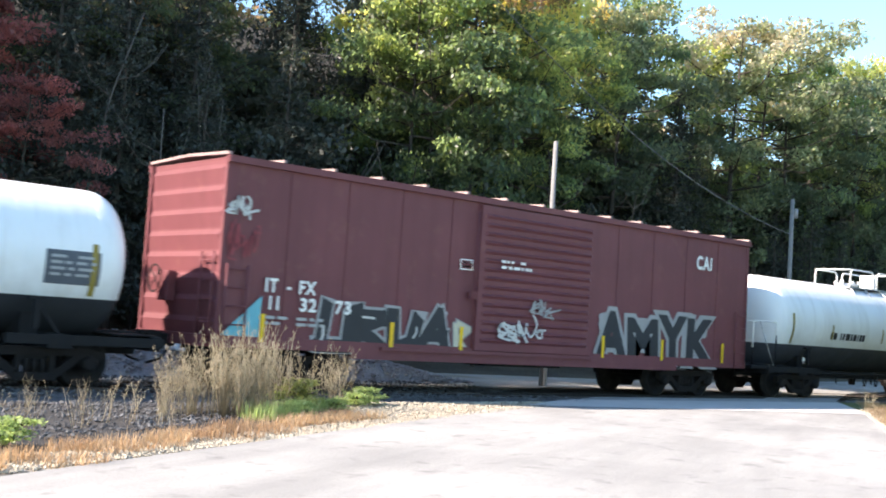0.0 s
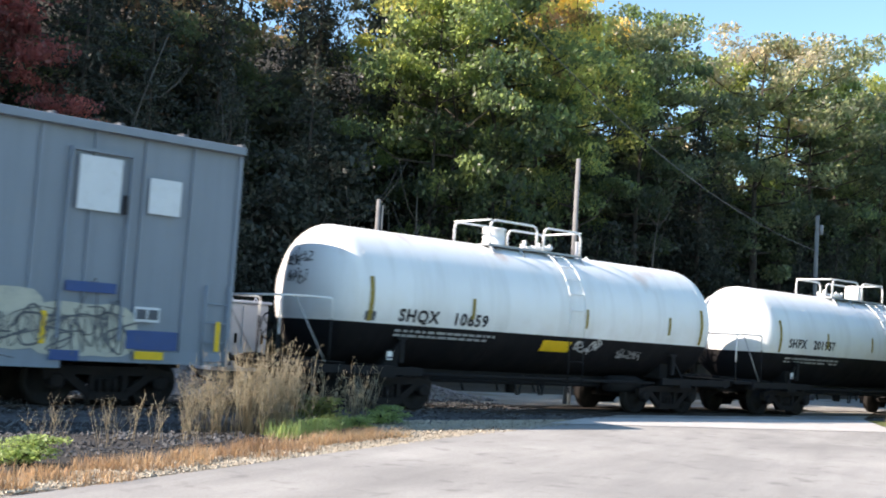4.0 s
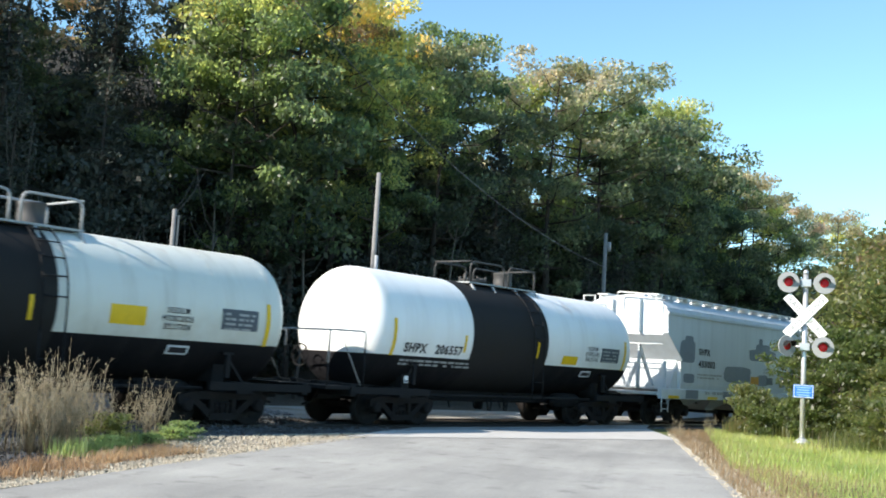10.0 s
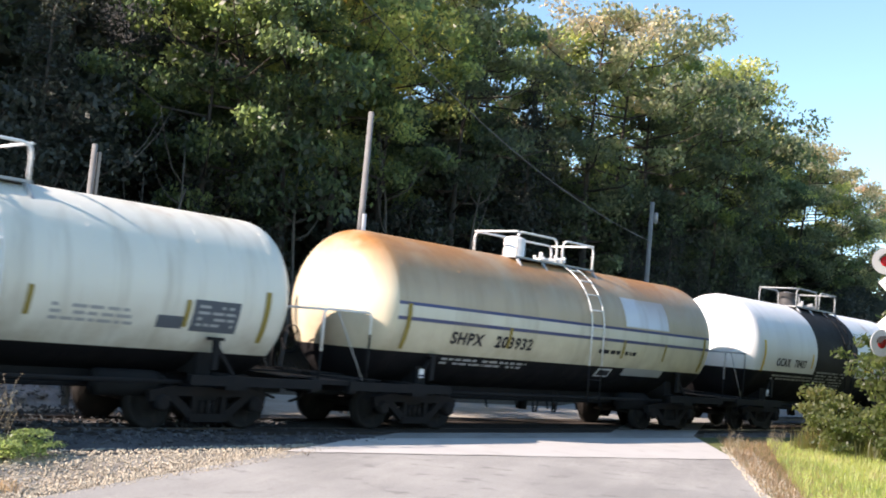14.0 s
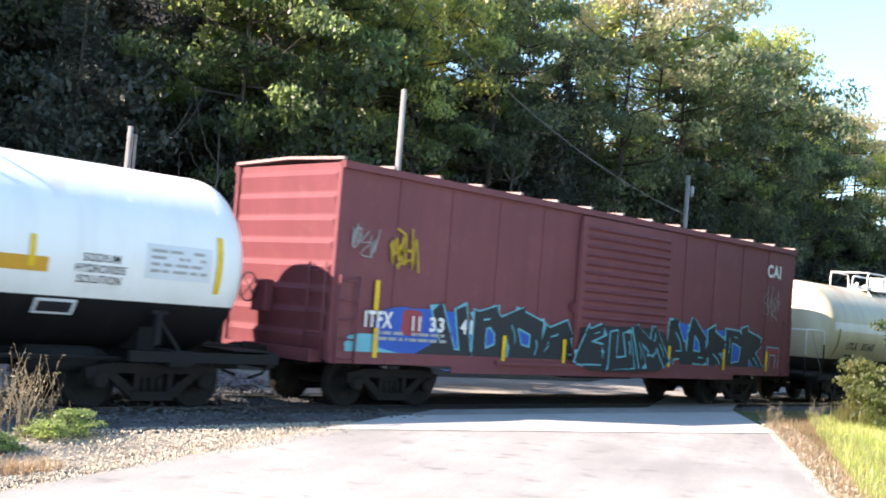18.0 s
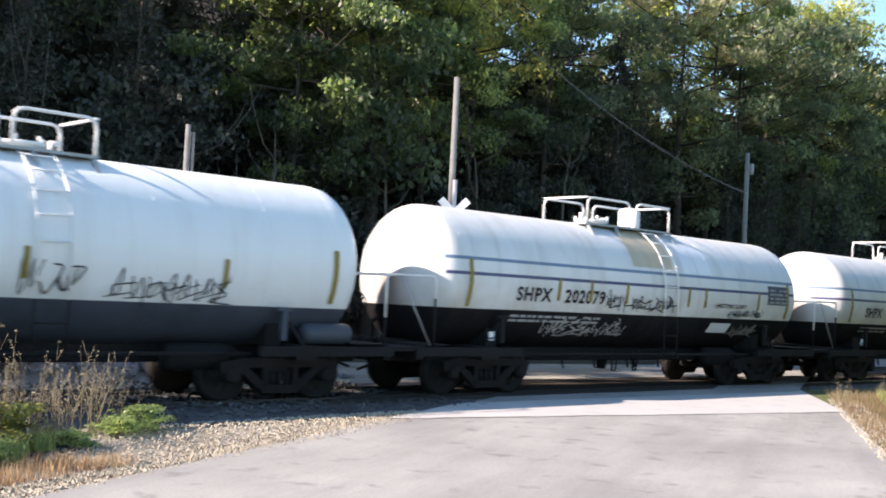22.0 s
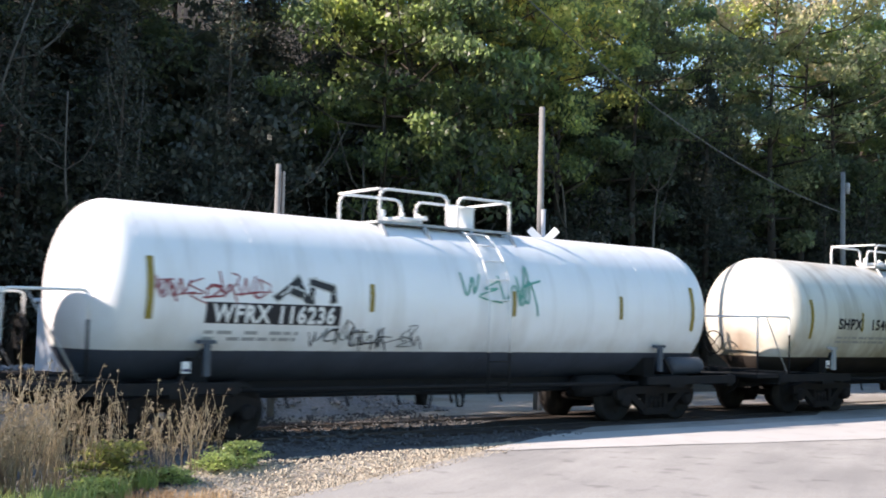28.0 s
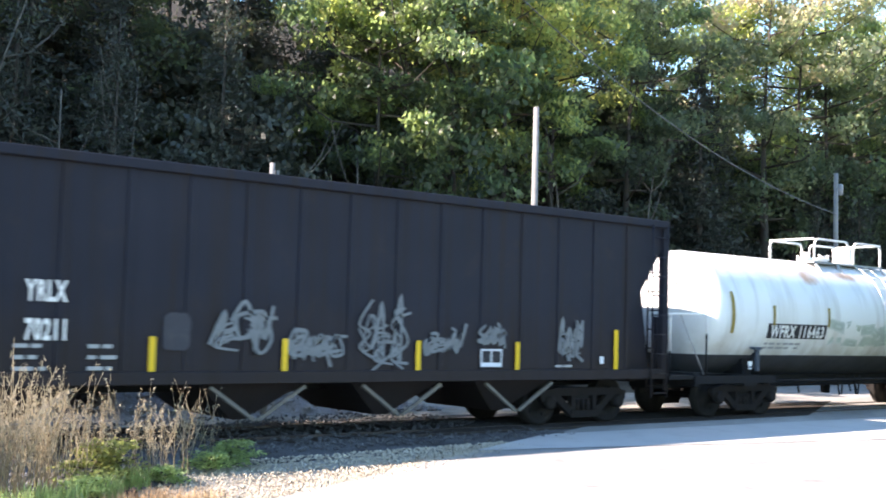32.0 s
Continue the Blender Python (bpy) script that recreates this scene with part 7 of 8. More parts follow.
def tree_parts(seed, height, crown_r, base, n_limbs, per, leaf, material, dens=1.0, trunk_r=0.16, clump=0.75, bark=None):
    """A broadleaf tree: tapered trunk, limbs, crown of leaf clumps at the limb ends with gaps between."""
    rd, rs = random.Random(seed), np.random.RandomState(seed)
    bm = B()
    top = Vector((rd.uniform(-0.6, 0.6), rd.uniform(-0.6, 0.6), height * 0.92))
    spine = [Vector((0, 0, -0.3)), Vector((rd.uniform(-0.15, 0.15), rd.uniform(-0.15, 0.15), height * 0.25)), Vector((top.x * 0.4 + rd.uniform(-0.3, 0.3), top.y * 0.4, height * 0.55)), top]
    path = bent(spine, height * 0.15, 3)
    tube(bm, path, trunk_r, 8, 0.03)
    centres = []
    for k in range(n_limbs):
        s = (k + 0.5) / n_limbs
        z = base + (height * 0.9 - base) * s
        i = min(len(path) - 2, max(0, int(np.searchsorted([p.z for p in path], z)) - 1))
        o = path[i].lerp(path[i + 1], max(0, min(1, (z - path[i].z) / max(0.01, path[i + 1].z - path[i].z))))
        a = k * 2.4 + rd.uniform(-0.5, 0.5)
        r = crown_r * (math.sin(math.pi * (0.12 + 0.8 * s)) ** 0.7) * rd.uniform(0.55, 1.1)
        tip = o + Vector((math.cos(a) * r, math.sin(a) * r, r * rd.uniform(0.15, 0.55)))
        mid = o.lerp(tip, 0.5) + Vector((0, 0, -0.1 * r))
        tube(bm, [o, mid, tip], trunk_r * 0.32 * (1 - 0.5 * s), 4, 0.012)
        for q in range(3):
            t = rd.uniform(0.45, 1.1)
            centres.append(o.lerp(tip, t) + Vector((rd.gauss(0, 0.3), rd.gauss(0, 0.3), rd.gauss(0.1, 0.25))) * clump)
    centres.append(top)
    C = np.array([tuple(c) for c in centres])
    m = int(per * dens)
    idx = np.repeat(np.arange(len(C)), m)
    rad = rs.uniform(0.6, 1.25, len(C))[idx] * clump
    off = rs.normal(size=(len(idx), 3))
    off /= np.linalg.norm(off, axis=1)[:, None]
    off *= (rs.random_sample(len(idx)) ** 0.45 * rad)[:, None]
    off[:, 2] *= 0.45
    return data_of("trunk", bm, bark or BARK), leaves_mesh("crown", C[idx] + off, leaf, rs, material)


def conifer_parts(seed, height, r, material, bare=0.25, dead=False, dens=38, leaf=0.22):
    rd, rs = random.Random(seed), np.random.RandomState(seed)
    bm = B()
    tube(bm, [(0, 0, -0.3), (rd.uniform(-0.1, 0.1), 0.0, height * 0.5), (0.05, 0.05, height)], 0.17, 8, 0.02)
    P = []
    z = height * bare
    while z < height * 0.98:
        s = (z - height * bare) / (height * (1 - bare))
        for k in range(5):
            a = rd.uniform(0, math.tau)
            L = r * (1 - s) ** 0.8 * rd.uniform(0.6, 1.1) + 0.15
            tip = Vector((math.cos(a) * L, math.sin(a) * L, z - 0.12 * L + 0.1))
            tube(bm, [(0, 0, z), tip * 0.5 + Vector((0, 0, z * 0.5 + 0.04)), tip], 0.022, 4, 0.006)
            if not dead:
                n = int(dens * L)
                t = rs.random_sample(n) ** 0.7
                q = np.outer(1 - t, (0, 0, z)) + np.outer(t, tuple(tip)) + rs.normal(size=(n, 3)) * (0.10 + 0.12 * L * t[:, None])
                P.append(q)
        z += height * 0.032
    if dead:
        for k in range(90):
            zz = rd.uniform(height * 0.2, height * 0.95)
            a = rd.uniform(0, math.tau)
            L = rd.uniform(0.4, 1.3)
            tube(bm, [(0, 0, zz), (math.cos(a) * L, math.sin(a) * L, zz + rd.uniform(-0.2, 0.2))], 0.012, 3, 0.004)
        return data_of("trunk", bm, BARK_PALE), None
    return data_of("trunk", bm, BARK), leaves_mesh("crown", np.concatenate(P), leaf, rs, material, 0.2, 0.3)


def plant_tree(trunk, crown, label, m, category="tree", group="trees of the wood behind the track"):
    t = thing("tree", label, category, m, group)
    part("trunk", trunk, None, t)
    if crown:
        part("crown", crown, None, t)
    return t


def recolour(crown, material):
    c = crown.copy()
    c.materials.clear()
    c.materials.append(material)
    return c


KINDS = {}
for k, (hh, cr, base, limbs, per, leaf) in enumerate(((13.5, 3.6, 4.0, 24, 150, 0.205), (14.5, 3.9, 4.6, 26, 142, 0.21), (12.0, 3.3, 3.4, 23, 150, 0.2), (15.5, 3.7, 5.0, 26, 142, 0.205))):
    tr, cr_ = tree_parts(200 + k, hh, cr, base, limbs, per, leaf, LEAF_GREEN, clump=0.86)
    KINDS["green%d" % k] = (tr, cr_)
    KINDS["yellow%d" % k] = (tr, recolour(cr_, LEAF_YELLOW))
    KINDS["olive%d" % k] = (tr, recolour(cr_, LEAF_OLIVE))
    KINDS["pale%d" % k] = (tr, recolour(cr_, LEAF_PALE))
    KINDS["red%d" % k] = (tr, recolour(cr_, LEAF_RED))
    KINDS["redtop%d" % k] = (tr, recolour(cr_, LEAF_REDTOP))
for k in range(2):
    KINDS["fir%d" % k] = conifer_parts(230 + k, 14.0, 2.6, LEAF_DARK, 0.12)
for k in range(2):
    KINDS["backfir%d" % k] = conifer_parts(235 + k, 14.0, 2.6, LEAF_DARK, 0.12, dens=17, leaf=0.36)
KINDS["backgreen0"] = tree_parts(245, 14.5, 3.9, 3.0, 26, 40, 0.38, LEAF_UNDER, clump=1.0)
KINDS["thin0"] = tree_parts(250, 14.6, 3.6, 3.8, 26, 100, 0.2, LEAF_PALE, clump=0.85, trunk_r=0.2)
KINDS["thin1"] = tree_parts(251, 13.6, 3.3, 3.0, 24, 100, 0.2, LEAF_GREEN, clump=0.82, trunk_r=0.2)
KINDS["snag0"] = conifer_parts(240, 13.0, 1.6, None, 0.2, True)
LABELS = {"redtop": "broadleaf tree reddening at its top", "backfir": "dark evergreen deep in the wood", "backgreen": "broadleaf tree deep in the wood, shade in its leaf colour", "pale": "broadleaf tree with pale turning leaves", "thin": "thinning broadleaf tree with sky between its branches", "green": "tall broadleaf tree with green leaves", "yellow": "broadleaf tree turning yellow-green", "olive": "broadleaf tree with brownish autumn leaves",
          "red": "maple with red autumn leaves", "fir": "dark evergreen with drooping boughs", "snag": "bare dead conifer with short twigs"}
# kind, x, y, height against the model's; heights fit the skyline from the camera
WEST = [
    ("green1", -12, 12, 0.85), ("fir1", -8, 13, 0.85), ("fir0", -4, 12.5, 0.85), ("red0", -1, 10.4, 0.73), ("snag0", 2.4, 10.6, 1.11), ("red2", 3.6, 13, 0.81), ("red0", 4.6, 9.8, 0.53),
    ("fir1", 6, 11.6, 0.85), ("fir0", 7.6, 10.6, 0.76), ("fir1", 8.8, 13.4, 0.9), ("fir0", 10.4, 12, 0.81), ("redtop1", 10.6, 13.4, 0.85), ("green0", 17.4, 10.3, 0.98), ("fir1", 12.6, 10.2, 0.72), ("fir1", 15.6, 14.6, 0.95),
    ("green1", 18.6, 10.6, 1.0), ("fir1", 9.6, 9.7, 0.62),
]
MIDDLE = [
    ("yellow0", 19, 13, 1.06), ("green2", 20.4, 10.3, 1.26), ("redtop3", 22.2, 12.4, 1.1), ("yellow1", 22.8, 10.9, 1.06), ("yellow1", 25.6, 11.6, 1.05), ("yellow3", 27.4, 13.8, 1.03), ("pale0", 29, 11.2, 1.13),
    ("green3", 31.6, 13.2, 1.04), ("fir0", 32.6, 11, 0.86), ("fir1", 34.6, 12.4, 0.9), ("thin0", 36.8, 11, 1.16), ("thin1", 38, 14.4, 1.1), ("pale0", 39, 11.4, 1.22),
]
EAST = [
    # low firs added to darken the wood below the crowns
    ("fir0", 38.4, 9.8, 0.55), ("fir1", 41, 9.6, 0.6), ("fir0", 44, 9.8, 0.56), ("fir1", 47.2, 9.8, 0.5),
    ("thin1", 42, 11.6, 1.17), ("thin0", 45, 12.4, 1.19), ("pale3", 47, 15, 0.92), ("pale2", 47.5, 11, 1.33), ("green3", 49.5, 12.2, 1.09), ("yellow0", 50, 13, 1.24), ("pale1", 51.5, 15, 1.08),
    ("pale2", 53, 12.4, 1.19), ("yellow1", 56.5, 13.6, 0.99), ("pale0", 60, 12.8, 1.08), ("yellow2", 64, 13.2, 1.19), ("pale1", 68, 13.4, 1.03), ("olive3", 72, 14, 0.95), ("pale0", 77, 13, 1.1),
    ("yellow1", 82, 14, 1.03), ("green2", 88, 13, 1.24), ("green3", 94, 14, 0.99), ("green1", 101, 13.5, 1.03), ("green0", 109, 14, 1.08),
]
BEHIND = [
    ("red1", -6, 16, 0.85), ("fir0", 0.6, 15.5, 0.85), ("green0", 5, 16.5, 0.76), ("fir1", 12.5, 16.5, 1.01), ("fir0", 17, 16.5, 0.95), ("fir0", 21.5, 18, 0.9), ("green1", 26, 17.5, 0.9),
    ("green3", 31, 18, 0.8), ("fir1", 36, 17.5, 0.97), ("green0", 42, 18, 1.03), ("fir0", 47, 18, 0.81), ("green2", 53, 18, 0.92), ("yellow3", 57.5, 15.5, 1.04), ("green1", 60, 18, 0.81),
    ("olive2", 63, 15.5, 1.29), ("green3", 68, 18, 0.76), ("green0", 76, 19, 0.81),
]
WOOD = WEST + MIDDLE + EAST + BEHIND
rdw = random.Random(5)
# dense firs added out of view to the west, to shade the track side
for k in range(16):
    x = -46 + 3.0 * k + rdw.uniform(-0.7, 0.7)
    WOOD.append((rdw.choice(("backfir0", "backfir1")), x, rdw.uniform(9.4, 11.5), rdw.uniform(0.95, 1.15)))
    WOOD.append((rdw.choice(("backfir0", "backgreen0")), x + 1.4, rdw.uniform(12.5, 14.5), rdw.uniform(1.05, 1.2)))
for k in range(34):
    x = -18 + 2.7 * k + rdw.uniform(-0.8, 0.8)
    tall = 1.1 if x < 12 else (0.95 if x < 30 else (0.85 if x < 45 else 0.5))
    WOOD.append((rdw.choice(("backfir0", "backfir1", "backgreen0")), x, rdw.uniform(19.5, 24), tall * rdw.uniform(0.85, 1.05) * 0.95))
for k in range(9):
    x = -9 + 3.4 * k + rdw.uniform(-0.8, 0.8)
    WOOD.append((rdw.choice(("fir0", "fir1")), x, rdw.uniform(14.5, 17), rdw.uniform(0.95, 1.1)))
rd = random.Random(77)
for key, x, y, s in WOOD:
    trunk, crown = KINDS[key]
    # crown widths chosen to fit the gaps visible from the camera
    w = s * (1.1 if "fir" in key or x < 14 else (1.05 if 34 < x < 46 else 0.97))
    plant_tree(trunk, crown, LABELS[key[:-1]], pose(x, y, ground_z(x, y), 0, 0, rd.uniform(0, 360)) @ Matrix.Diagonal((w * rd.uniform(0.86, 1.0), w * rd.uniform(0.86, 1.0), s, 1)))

# slender bare stems at the edge of the wood
for k, (x, y, h, lean, r) in enumerate(((6.1, 10.2, 9.5, 9, 0.07), (8.9, 9.4, 6.8, -6, 0.05), (9.3, 9.5, 7.4, 7, 0.045), (12.6, 9.2, 5.6, -3, 0.09), (13.6, 9.4, 5.9, 2, 0.08), (15.1, 9.1, 5.2, 13, 0.075), (16.2, 9.3, 6.2, -2, 0.07),
                                       (20.3, 9.6, 7.0, 4, 0.08), (24.4, 9.8, 8.0, -3, 0.08), (28.5, 10.0, 8.0, 3, 0.09))):
    rds = random.Random(900 + k)
    path = [Vector(p) for p in bent([(0, 0, -0.3), (rds.uniform(-0.2, 0.2), 0, h * 0.35), (rds.uniform(-0.3, 0.3), 0.1, h * 0.7), (rds.uniform(-0.5, 0.5), 0.1, h)], 0.8)]
    bm = tube(B(), path, r, 7, 0.02)
    limbs = []
    for q in range(4):
        o, a, ln = path[rds.randrange(len(path) // 2, len(path) - 1)], rds.choice((0.0, math.pi)) + rds.uniform(-0.6, 0.6), rds.uniform(0.6, 1.8)
        d = Vector((math.cos(a) * ln, math.sin(a) * ln, 0))
        limbs.append(tube(B(), [o, o + d * 0.45 + Vector((0, 0, 0.25 * ln)), o + d * 0.8 + Vector((0, 0, 0.75 * ln)), o + d + Vector((0, 0, 1.25 * ln))], r * 0.35, 4, 0.007))
    stem = thing("bare_sapling", "slender bare sapling with a grey trunk at the wood's edge", "sapling", pose(x, y, ground_z(x, y), 0, lean, 0), "bare saplings")
    part("trunk", bm, BARK_PALE, stem)
    for limb in limbs:
        part("limb", limb, BARK_PALE, stem)

# low understorey along the wood's edge, taller growth closing the wood behind; dark leaf colours stand for shade
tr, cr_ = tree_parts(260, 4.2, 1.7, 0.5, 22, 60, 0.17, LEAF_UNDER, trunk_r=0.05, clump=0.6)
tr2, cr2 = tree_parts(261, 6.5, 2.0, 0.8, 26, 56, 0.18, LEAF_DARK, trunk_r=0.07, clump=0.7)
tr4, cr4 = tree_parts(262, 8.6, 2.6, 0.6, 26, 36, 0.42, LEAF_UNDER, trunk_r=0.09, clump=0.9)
for k in range(46):
    x = -10 + k * 2.1 + rd.uniform(-0.7, 0.7)
    y = rd.uniform(9.2, 11.4) if x < 30 or x > 55 else rd.uniform(11.5, 13.5)
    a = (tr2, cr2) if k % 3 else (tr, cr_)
    plant_tree(a[0], a[1], "leafy sapling at the wood's edge, leaves darkened for shade", pose(x, y, ground_z(x, y), 0, 0, rd.uniform(0, 360)) @ Matrix.Scale(rd.uniform(0.75, 1.15), 4), "sapling", "saplings at the edge of the wood")
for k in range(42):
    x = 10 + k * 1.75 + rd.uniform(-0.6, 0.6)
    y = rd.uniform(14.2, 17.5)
    plant_tree(tr4, cr4, "young tree inside the wood, leaves darkened for shade", pose(x, y, ground_z(x, y) - 0.4, 0, 0, rd.uniform(0, 360)) @ Matrix.Scale(rd.uniform(0.85, 1.15), 4), "tree", "young trees inside the wood")

# shrubs beside the crossing signal
tr, cr_ = tree_parts(270, 3.2, 1.5, 0.2, 24, 70, 0.15, LEAF_SHRUB, trunk_r=0.035, clump=0.5)
tr2, cr2 = tree_parts(271, 5.6, 2.1, 0.5, 28, 80, 0.17, LEAF_SHRUB, trunk_r=0.06, clump=0.62)
tr3, cr3 = tree_parts(272, 1.4, 0.8, 0.1, 16, 60, 0.12, LEAF_SHRUB, trunk_r=0.02, clump=0.34)
for kind, x, y, s in (("b", 23.0, -6.8, 0.9), ("s", 24.0, -7.3, 0.7), ("s", 24.6, -8.4, 0.95), ("s", 25.6, -6.7, 1.0), ("t", 26.8, -8.2, 0.98), ("t", 28.6, -7.6, 1.15), ("t", 29.0, -9.6, 1.15), ("t", 31, -6.6, 1.2),
                      ("s", 24.0, -9.5, 0.7), ("b", 20.6, -9.7, 0.9), ("s", 21.8, -10.3, 0.8), ("s", 22.8, -9.2, 0.75), ("b", 19.8, -11.0, 0.9), ("s", 21.0, -12.0, 0.85), ("s", 26.2, -10.4, 0.9), ("t", 30.5, -11.5, 1.15), ("t", 34, -9, 1.25), ("t", 33, -4.8, 0.9), ("t", 38, -5.6, 1.05), ("s", 28, -5.2, 0.9), ("s", 35, -3.9, 0.8),
                      ("b", 22.9, -5.9, 0.6), ("b", 23.4, -5.4, 0.75), ("b", 22.4, -8.6, 0.7), ("b", 24.4, -5.2, 1.0)):
    a = {"s": (tr, cr_), "t": (tr2, cr2), "b": (tr3, cr3)}[kind]
    t = thing("shrub", "dense leafy shrub on the verge beyond the crossing signal", "shrub", pose(x, y, -0.02, 0, 0, rd.uniform(0, 360)) @ Matrix.Scale(s, 4), "shrubs by the crossing")
    part("stem", a[0], None, t)
    part("foliage", a[1], None, t)


def blades(name, label, n, where, length, width, seed, material, lean=0.35):
    """Grass blades: narrow bent strips."""
    rs = np.random.RandomState(seed)
    p = where(rs, n)
    n = len(p)
    a = rs.uniform(0, math.tau, n)
    L = rs.uniform(*length, n)
    k = rs.uniform(0.05, lean, n) * L
    d = np.stack([np.cos(a), np.sin(a), np.zeros(n)], 1)
    w = np.stack([-np.sin(a), np.cos(a), np.zeros(n)], 1) * rs.uniform(*width, n)[:, None]
    m = p + d * (k * 0.35)[:, None] + np.array([0, 0, 1]) * (L * 0.6)[:, None]
    t = p + d * k[:, None] + np.array([0, 0, 1]) * (L * 0.95)[:, None]
    v = np.stack([p - w, p + w, m + w * 0.7, m - w * 0.7, t], 1).reshape(-1, 3)
    i = 5 * np.arange(n)[:, None]
    f = np.concatenate([i + 0, i + 1, i + 2, i + 3], 1).tolist() + np.concatenate([i + 3, i + 2, i + 4], 1).tolist()
    me = bpy.data.meshes.new(name)
    me.from_pydata(v.tolist(), [], f)
    me.materials.append(material)
    return tagged(new(name, me), label, "grass", "", "stuff")


def patchy(spots):
    """Places gathered round spots (x, y, radius)."""
    def where(rs, n):
        s = np.array(spots)
        i = rs.randint(0, len(s), n)
        r = s[i, 2] * np.sqrt(rs.random_sample(n))
        a = rs.uniform(0, math.tau, n)
        return np.stack([s[i, 0] + r * np.cos(a), s[i, 1] + r * np.sin(a) * 0.7, np.full(n, -0.03)], 1)
    return where


blades("dry_grass", "short orange dry grass along the road edge", 6500, patchy([(-2.2 + 0.42 * k, -9.0 + 0.235 * k + (0.2 if k % 2 else -0.05) + 0.15 * math.sin(2.3 * k), 0.26 + 0.12 * (k * 7 % 3)) for k in range(17)]), (0.05, 0.2), (0.002, 0.005), 21, GRASS_DRY, 0.9)
blades("green_grass", "bright green grass tufts at the roadside", 1500, patchy([(2.8, -5.3, 0.3), (3.35, -5.05, 0.3), (3.9, -4.75, 0.24), (4.4, -4.35, 0.2), (-1.6, -7.3, 0.3)]), (0.08, 0.3), (0.003, 0.007), 22, HERB_GREEN, 0.6)
blades("verge_grass", "green grass on the verge by the signal", 32000, band(12.5, 24, (-9.9, -3.6), (-16.5, -8.8), -0.03), (0.06, 0.26), (0.004, 0.011), 23, GRASS_GREEN, 0.6)
blades("verge_grass", "green grass on the near verge", 14000, band(6.5, 13, (-13.7, -9.6), (-21, -16.0), -0.03), (0.05, 0.18), (0.003, 0.007), 24, GRASS_GREEN, 0.6)
blades("dry_grass", "dry orange grass at the edge of the verge", 12000, band(6, 24, (-13.5, -2.3), (-14.6, -4.2), -0.03), (0.04, 0.2), (0.002, 0.006), 25, GRASS_DRY, 0.7)
blades("verge_grass", "tan and dry blades among the verge grass", 6000, band(7, 24, (-13.6, -3.4), (-16.5, -7.6), -0.03), (0.05, 0.22), (0.002, 0.006), 27, GRASS_DRY, 0.8)
blades("tall_grass", "tall weeds round the signal mast", 3200, band(19.2, 25, (-8.6, -8.0), (-12.5, -13.0), -0.03), (0.25, 0.75), (0.003, 0.009), 28, LEAF_SHRUB, 0.4)
blades("tall_grass", "tall mixed weeds before the shrubs", 4500, band(22.6, 27, (-4.8, -4.0), (-7.2, -9.4), -0.03), (0.25, 0.7), (0.006, 0.014), 26, LEAF_SHRUB, 0.4)


def weed_parts(seed, crowns, per, height, spread, material, plume=1.0):
    """Dry weeds: stalks fanning out from a few root crowns, upright twigs and thin feathery heads."""
    rd, rs = random.Random(seed), np.random.RandomState(seed)
    bm = B()
    P = []
    for c in range(crowns):
        a, r = rd.uniform(0, math.tau), spread * math.sqrt(rd.random())
        root = Vector((math.cos(a) * r, math.sin(a) * r, -0.05))
        tall = height * rd.uniform(0.6, 1.0)
        for k in range(rd.randint(per // 2, per)):
            b, lean = rd.uniform(0, math.tau), abs(rd.gauss(0, 0.28))
            h = tall * rd.uniform(0.5, 1.08)
            o = root + Vector((rd.gauss(0, 0.05), rd.gauss(0, 0.05), 0))
            tip = o + Vector((math.cos(b) * lean * h, math.sin(b) * lean * h, h * (1 - 0.3 * lean)))
            mid = o.lerp(tip, 0.5) + Vector((-math.cos(b), -math.sin(b), 0)) * 0.12 * lean * h + Vector((rd.gauss(0, 0.02), rd.gauss(0, 0.02), 0))
            tube(bm, [o, mid, tip], 0.0045, 3, 0.0014)
            for q in range(rd.choice((2, 4, 6))):
                s = rd.uniform(0.4, 0.97)
                p = mid.lerp(tip, 2 * s - 1) if s > 0.5 else o.lerp(mid, 2 * s)
                b2 = rd.uniform(0, math.tau)
                e = p + Vector((math.cos(b2) * 0.5, math.sin(b2) * 0.5, 1.3)) * rd.uniform(0.05, 0.2)
                tube(bm, [p, e], 0.0026, 3, 0.001)
                m = int(4 * plume) + 1
                P.append(np.array(tuple(e)) - np.array([0, 0, 0.06]) * rs.random_sample((m, 1)) + rs.normal(size=(m, 3)) * 0.012)
            m = int(rd.choice((4, 9, 18)) * plume) + 1
            t = rs.random_sample(m)[:, None]
            P.append(np.array(tuple(tip)) * (1 - 0.5 * t) + np.array(tuple(mid)) * 0.5 * t + rs.normal(size=(m, 3)) * 0.014)
    return data_of("stalk", bm, material), leaves_mesh("plume", np.concatenate(P), 0.034, rs, material, 0.2, 0.28)


